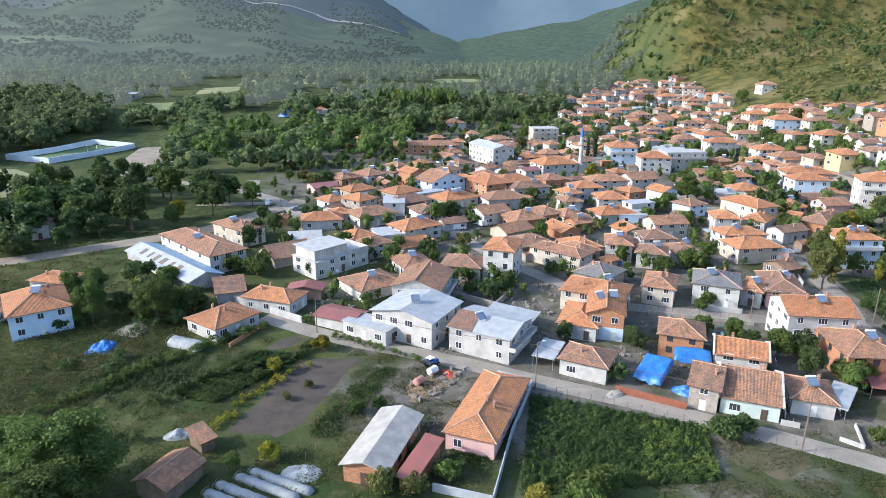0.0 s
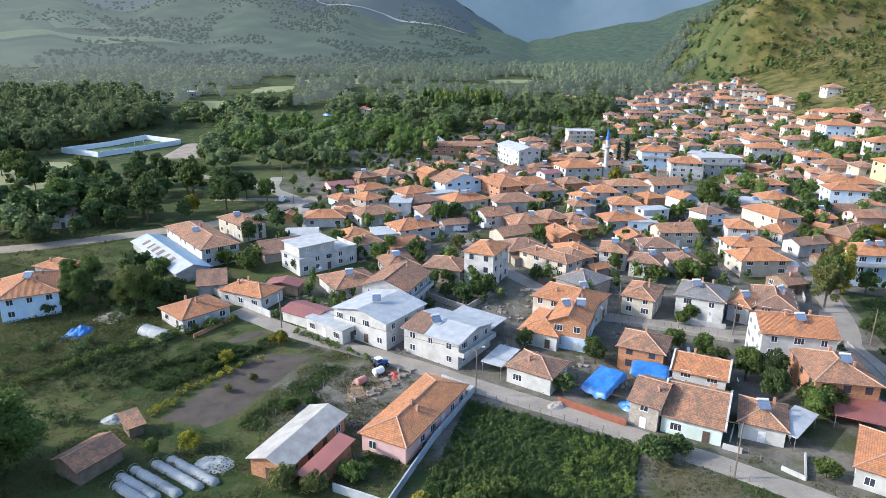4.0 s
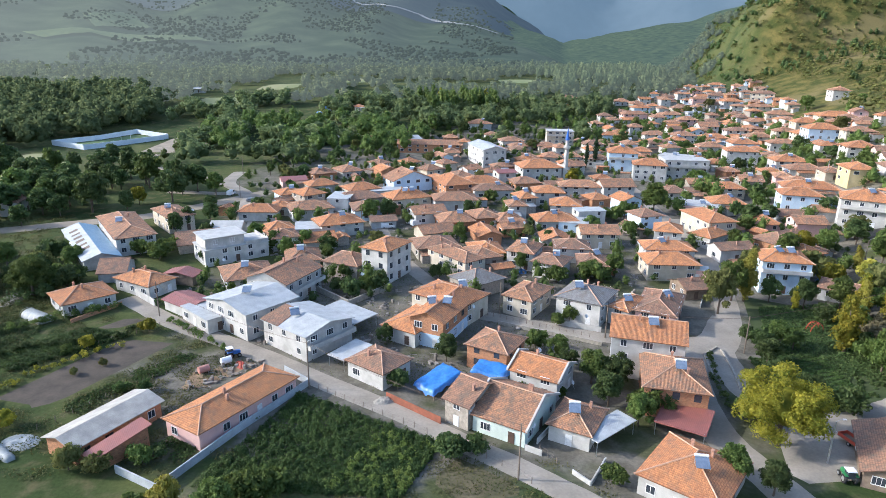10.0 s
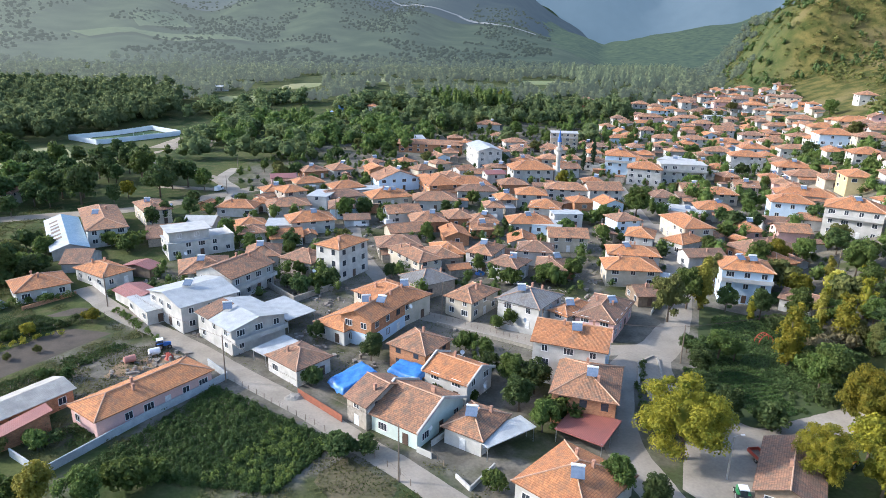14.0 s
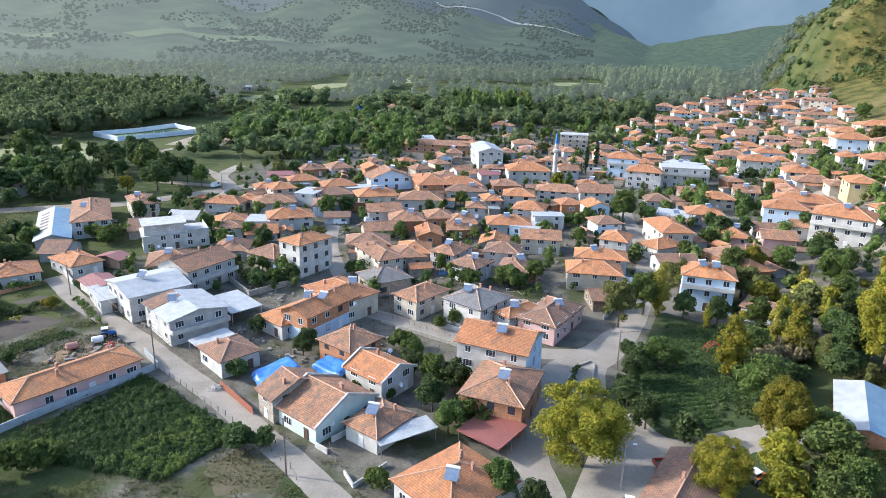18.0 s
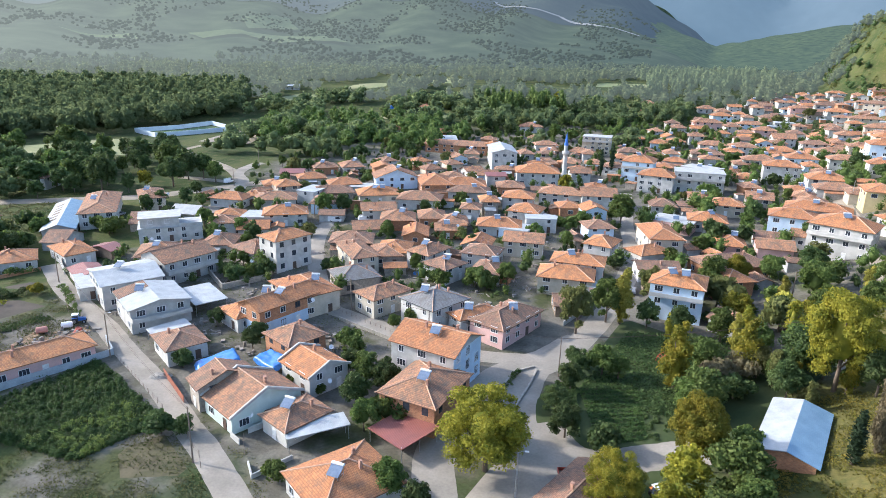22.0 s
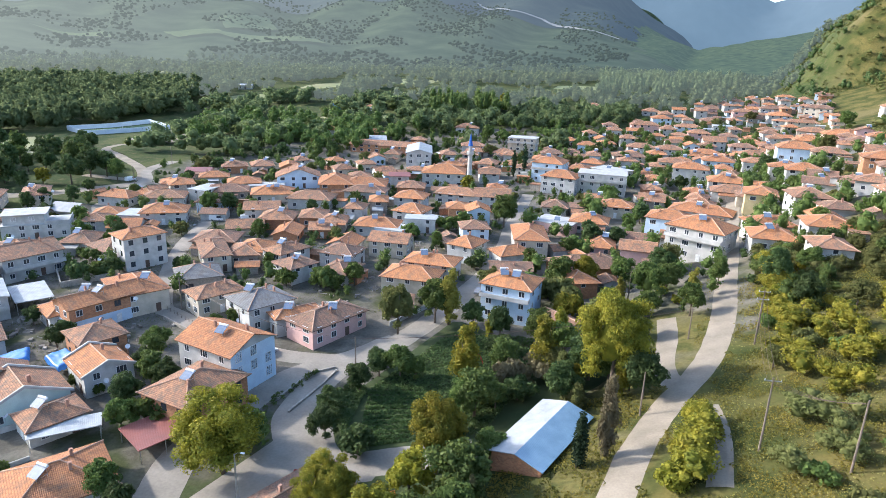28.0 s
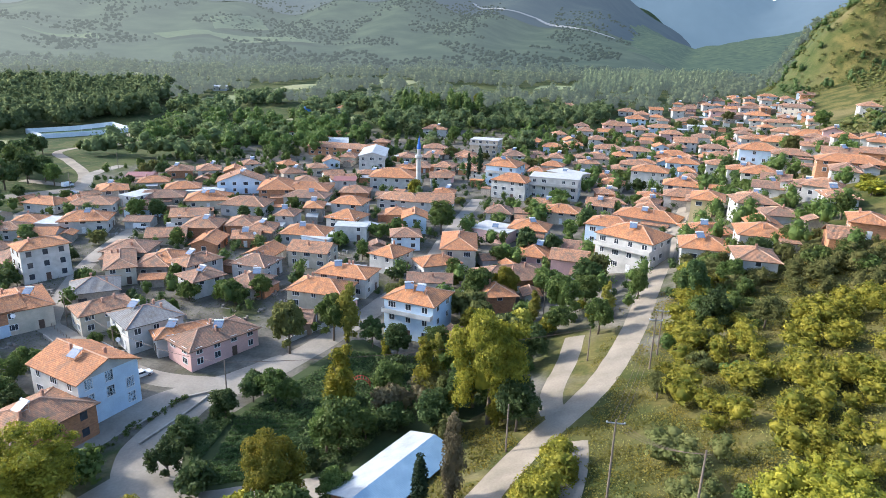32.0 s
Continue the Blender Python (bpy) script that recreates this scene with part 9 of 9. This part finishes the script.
def trailer(x, y, rot, paint, label):
    root = new("farm_trailer")
    root.matrix_basis = pose(x, y, ground_z(x, y) + 0.1, 0, 0, rot)
    part("bed", mesh("bed", *boxes([(-2, -1, 0.75, 2, 1, 0.87)]), TIMBER), root)
    for x0, y0, x1, y1 in ((-2, -1, 2, -0.94), (-2, 0.94, 2, 1), (-2, -0.94, -1.94, 0.94), (1.94, -0.94, 2, 0.94)):
        part("side_board", mesh("side_board", *boxes([(x0, y0, 0.87, x1, y1, 1.45)]), paint), root)
    part("drawbar", mesh("drawbar", *tube([(2, 0, 0.7), (3.3, 0, 0.5)], [0.07, 0.05], 6), METAL), root)
    for sy in (-0.85, 0.85):
        wheel(root, -0.3, sy, 0.42, 0.25)
    tagged(root, label, "trailer", "farm machines")


trailer(125.7, 86.7, 100, RED_PAINT, "red farm trailer parked on the yard")
tractor(118.5, 77.4, 80, GREEN_PAINT, "green tractor with white cab roof on the yard")
tractor(12.2, 122.7, 30, BLUE_PAINT, "old tractor parked in the farmyard")
tractor(139.6, 85.2, 30, material("orange_machine_paint", (0.6, 0.2, 0.04), rough=0.5), "orange tractor beside the old barn")
heap("farm_implement", 14.7, 119.3, 4, 2, 1.0, RED_PAINT, "red farm implements lying in the farmyard", "farm implement", 12)


def tank(x, y, rot, mat_, label):
    root = new("water_tank")
    root.matrix_basis = pose(x, y, ground_z(x, y), 0, 0, rot)
    part("barrel", mesh("barrel", *tube([(-1.2, 0, 1.0), (-1.05, 0, 1.0), (1.05, 0, 1.0), (1.2, 0, 1.0)], [0.4, 0.75, 0.75, 0.4], 16), mat_, smooth=False), root)
    for px in (-0.7, 0.7):
        part("cradle", mesh("cradle", *boxes([(px - 0.08, -0.7, -0.1, px + 0.08, 0.7, 0.45)]), METAL), root)
    tagged(root, label, "tank", "farm machines")


tank(11.7, 119.7, 35, ENAMEL, "white barrel-shaped tank in the farmyard")
tank(8.1, 116.2, 40, material("faded_red_tank", (0.5, 0.25, 0.2), (0.4, 0.2, 0.16)), "faded red tank in the farmyard")


# ---- satellite dishes ----
@functools.lru_cache(None)
def dish_meshes():
    v, f = [(0, 0, 0)], []
    for j in range(1, 4):
        r = 0.5 * j / 3
        for k in range(14):
            a = 2 * math.pi * k / 14
            v.append((r * math.cos(a), -0.16 * (j / 3) ** 2, r * math.sin(a)))
    f += [(0, 1 + k, 1 + (k + 1) % 14) for k in range(14)]
    for j in range(2):
        f += [(1 + j * 14 + k, 15 + j * 14 + k, 15 + j * 14 + (k + 1) % 14, 1 + j * 14 + (k + 1) % 14) for k in range(14)]
    return mesh("reflector", v, f, ENAMEL, smooth=True), mesh("mast", *tube([(0, 0.1, -1.4), (0, 0.1, 0.0), (0, 0, 0)], [0.03, 0.03, 0.03], 6), METAL), mesh("feed_arm", *tube([(0, -0.1, -0.45), (0, -0.6, -0.1)], [0.02, 0.03], 5), METAL)


def dish(x, y, up, turn):
    root = new("satellite_dish")
    root.matrix_basis = pose(x, y, ground_z(x, y) + up, -28, 0, turn)
    for name, me in zip(("reflector", "mast", "feed_arm"), dish_meshes()):
        part(name, me, root)
    tagged(root, "white satellite dish on a wall bracket", "satellite dish", "satellite dishes")


dish(77.2, 116.3, 4, 20)
dish(71.0, 91.3, 2.5, 40)
dish(80.0, 86.5, 2.5, 30)
dish(81.1, 104.0, 3.5, 60)
dish(65.5, 136.5, 5, 50)
dish(90.6, 205.5, 5, 20)
dish(-24.6, 219.8, 5.5, 40)
dish(-2.8, 175.6, 3, 40)
dish(37.9, 161.1, 4, 20)
dish(92.4, 134.6, 3, 40)


# ---- playground ----
def play_frame(x, y, rot):
    root = new("climbing_frame")
    root.matrix_basis = pose(x, y, ground_z(x, y), 0, 0, rot)
    for s in (-0.7, 0.7):
        part("hoop", mesh("hoop", *tube([(2.0 * math.cos(math.pi * k / 10), s, 2.2 * math.sin(math.pi * k / 10)) for k in range(11)], [0.09] * 11, 7), RED_PAINT), root)
    rung = mesh("rung", *tube([(0, -0.7, 0), (0, 0.7, 0)], [0.05, 0.05], 6), RED_PAINT)
    for k in range(2, 9):
        part("rung", rung, root, Matrix.Translation((2.0 * math.cos(math.pi * k / 10), 0, 2.2 * math.sin(math.pi * k / 10))))
    tagged(root, "arched red metal climbing frame on bare ground", "climbing frame")


play_frame(147.5, 131.0, 15)
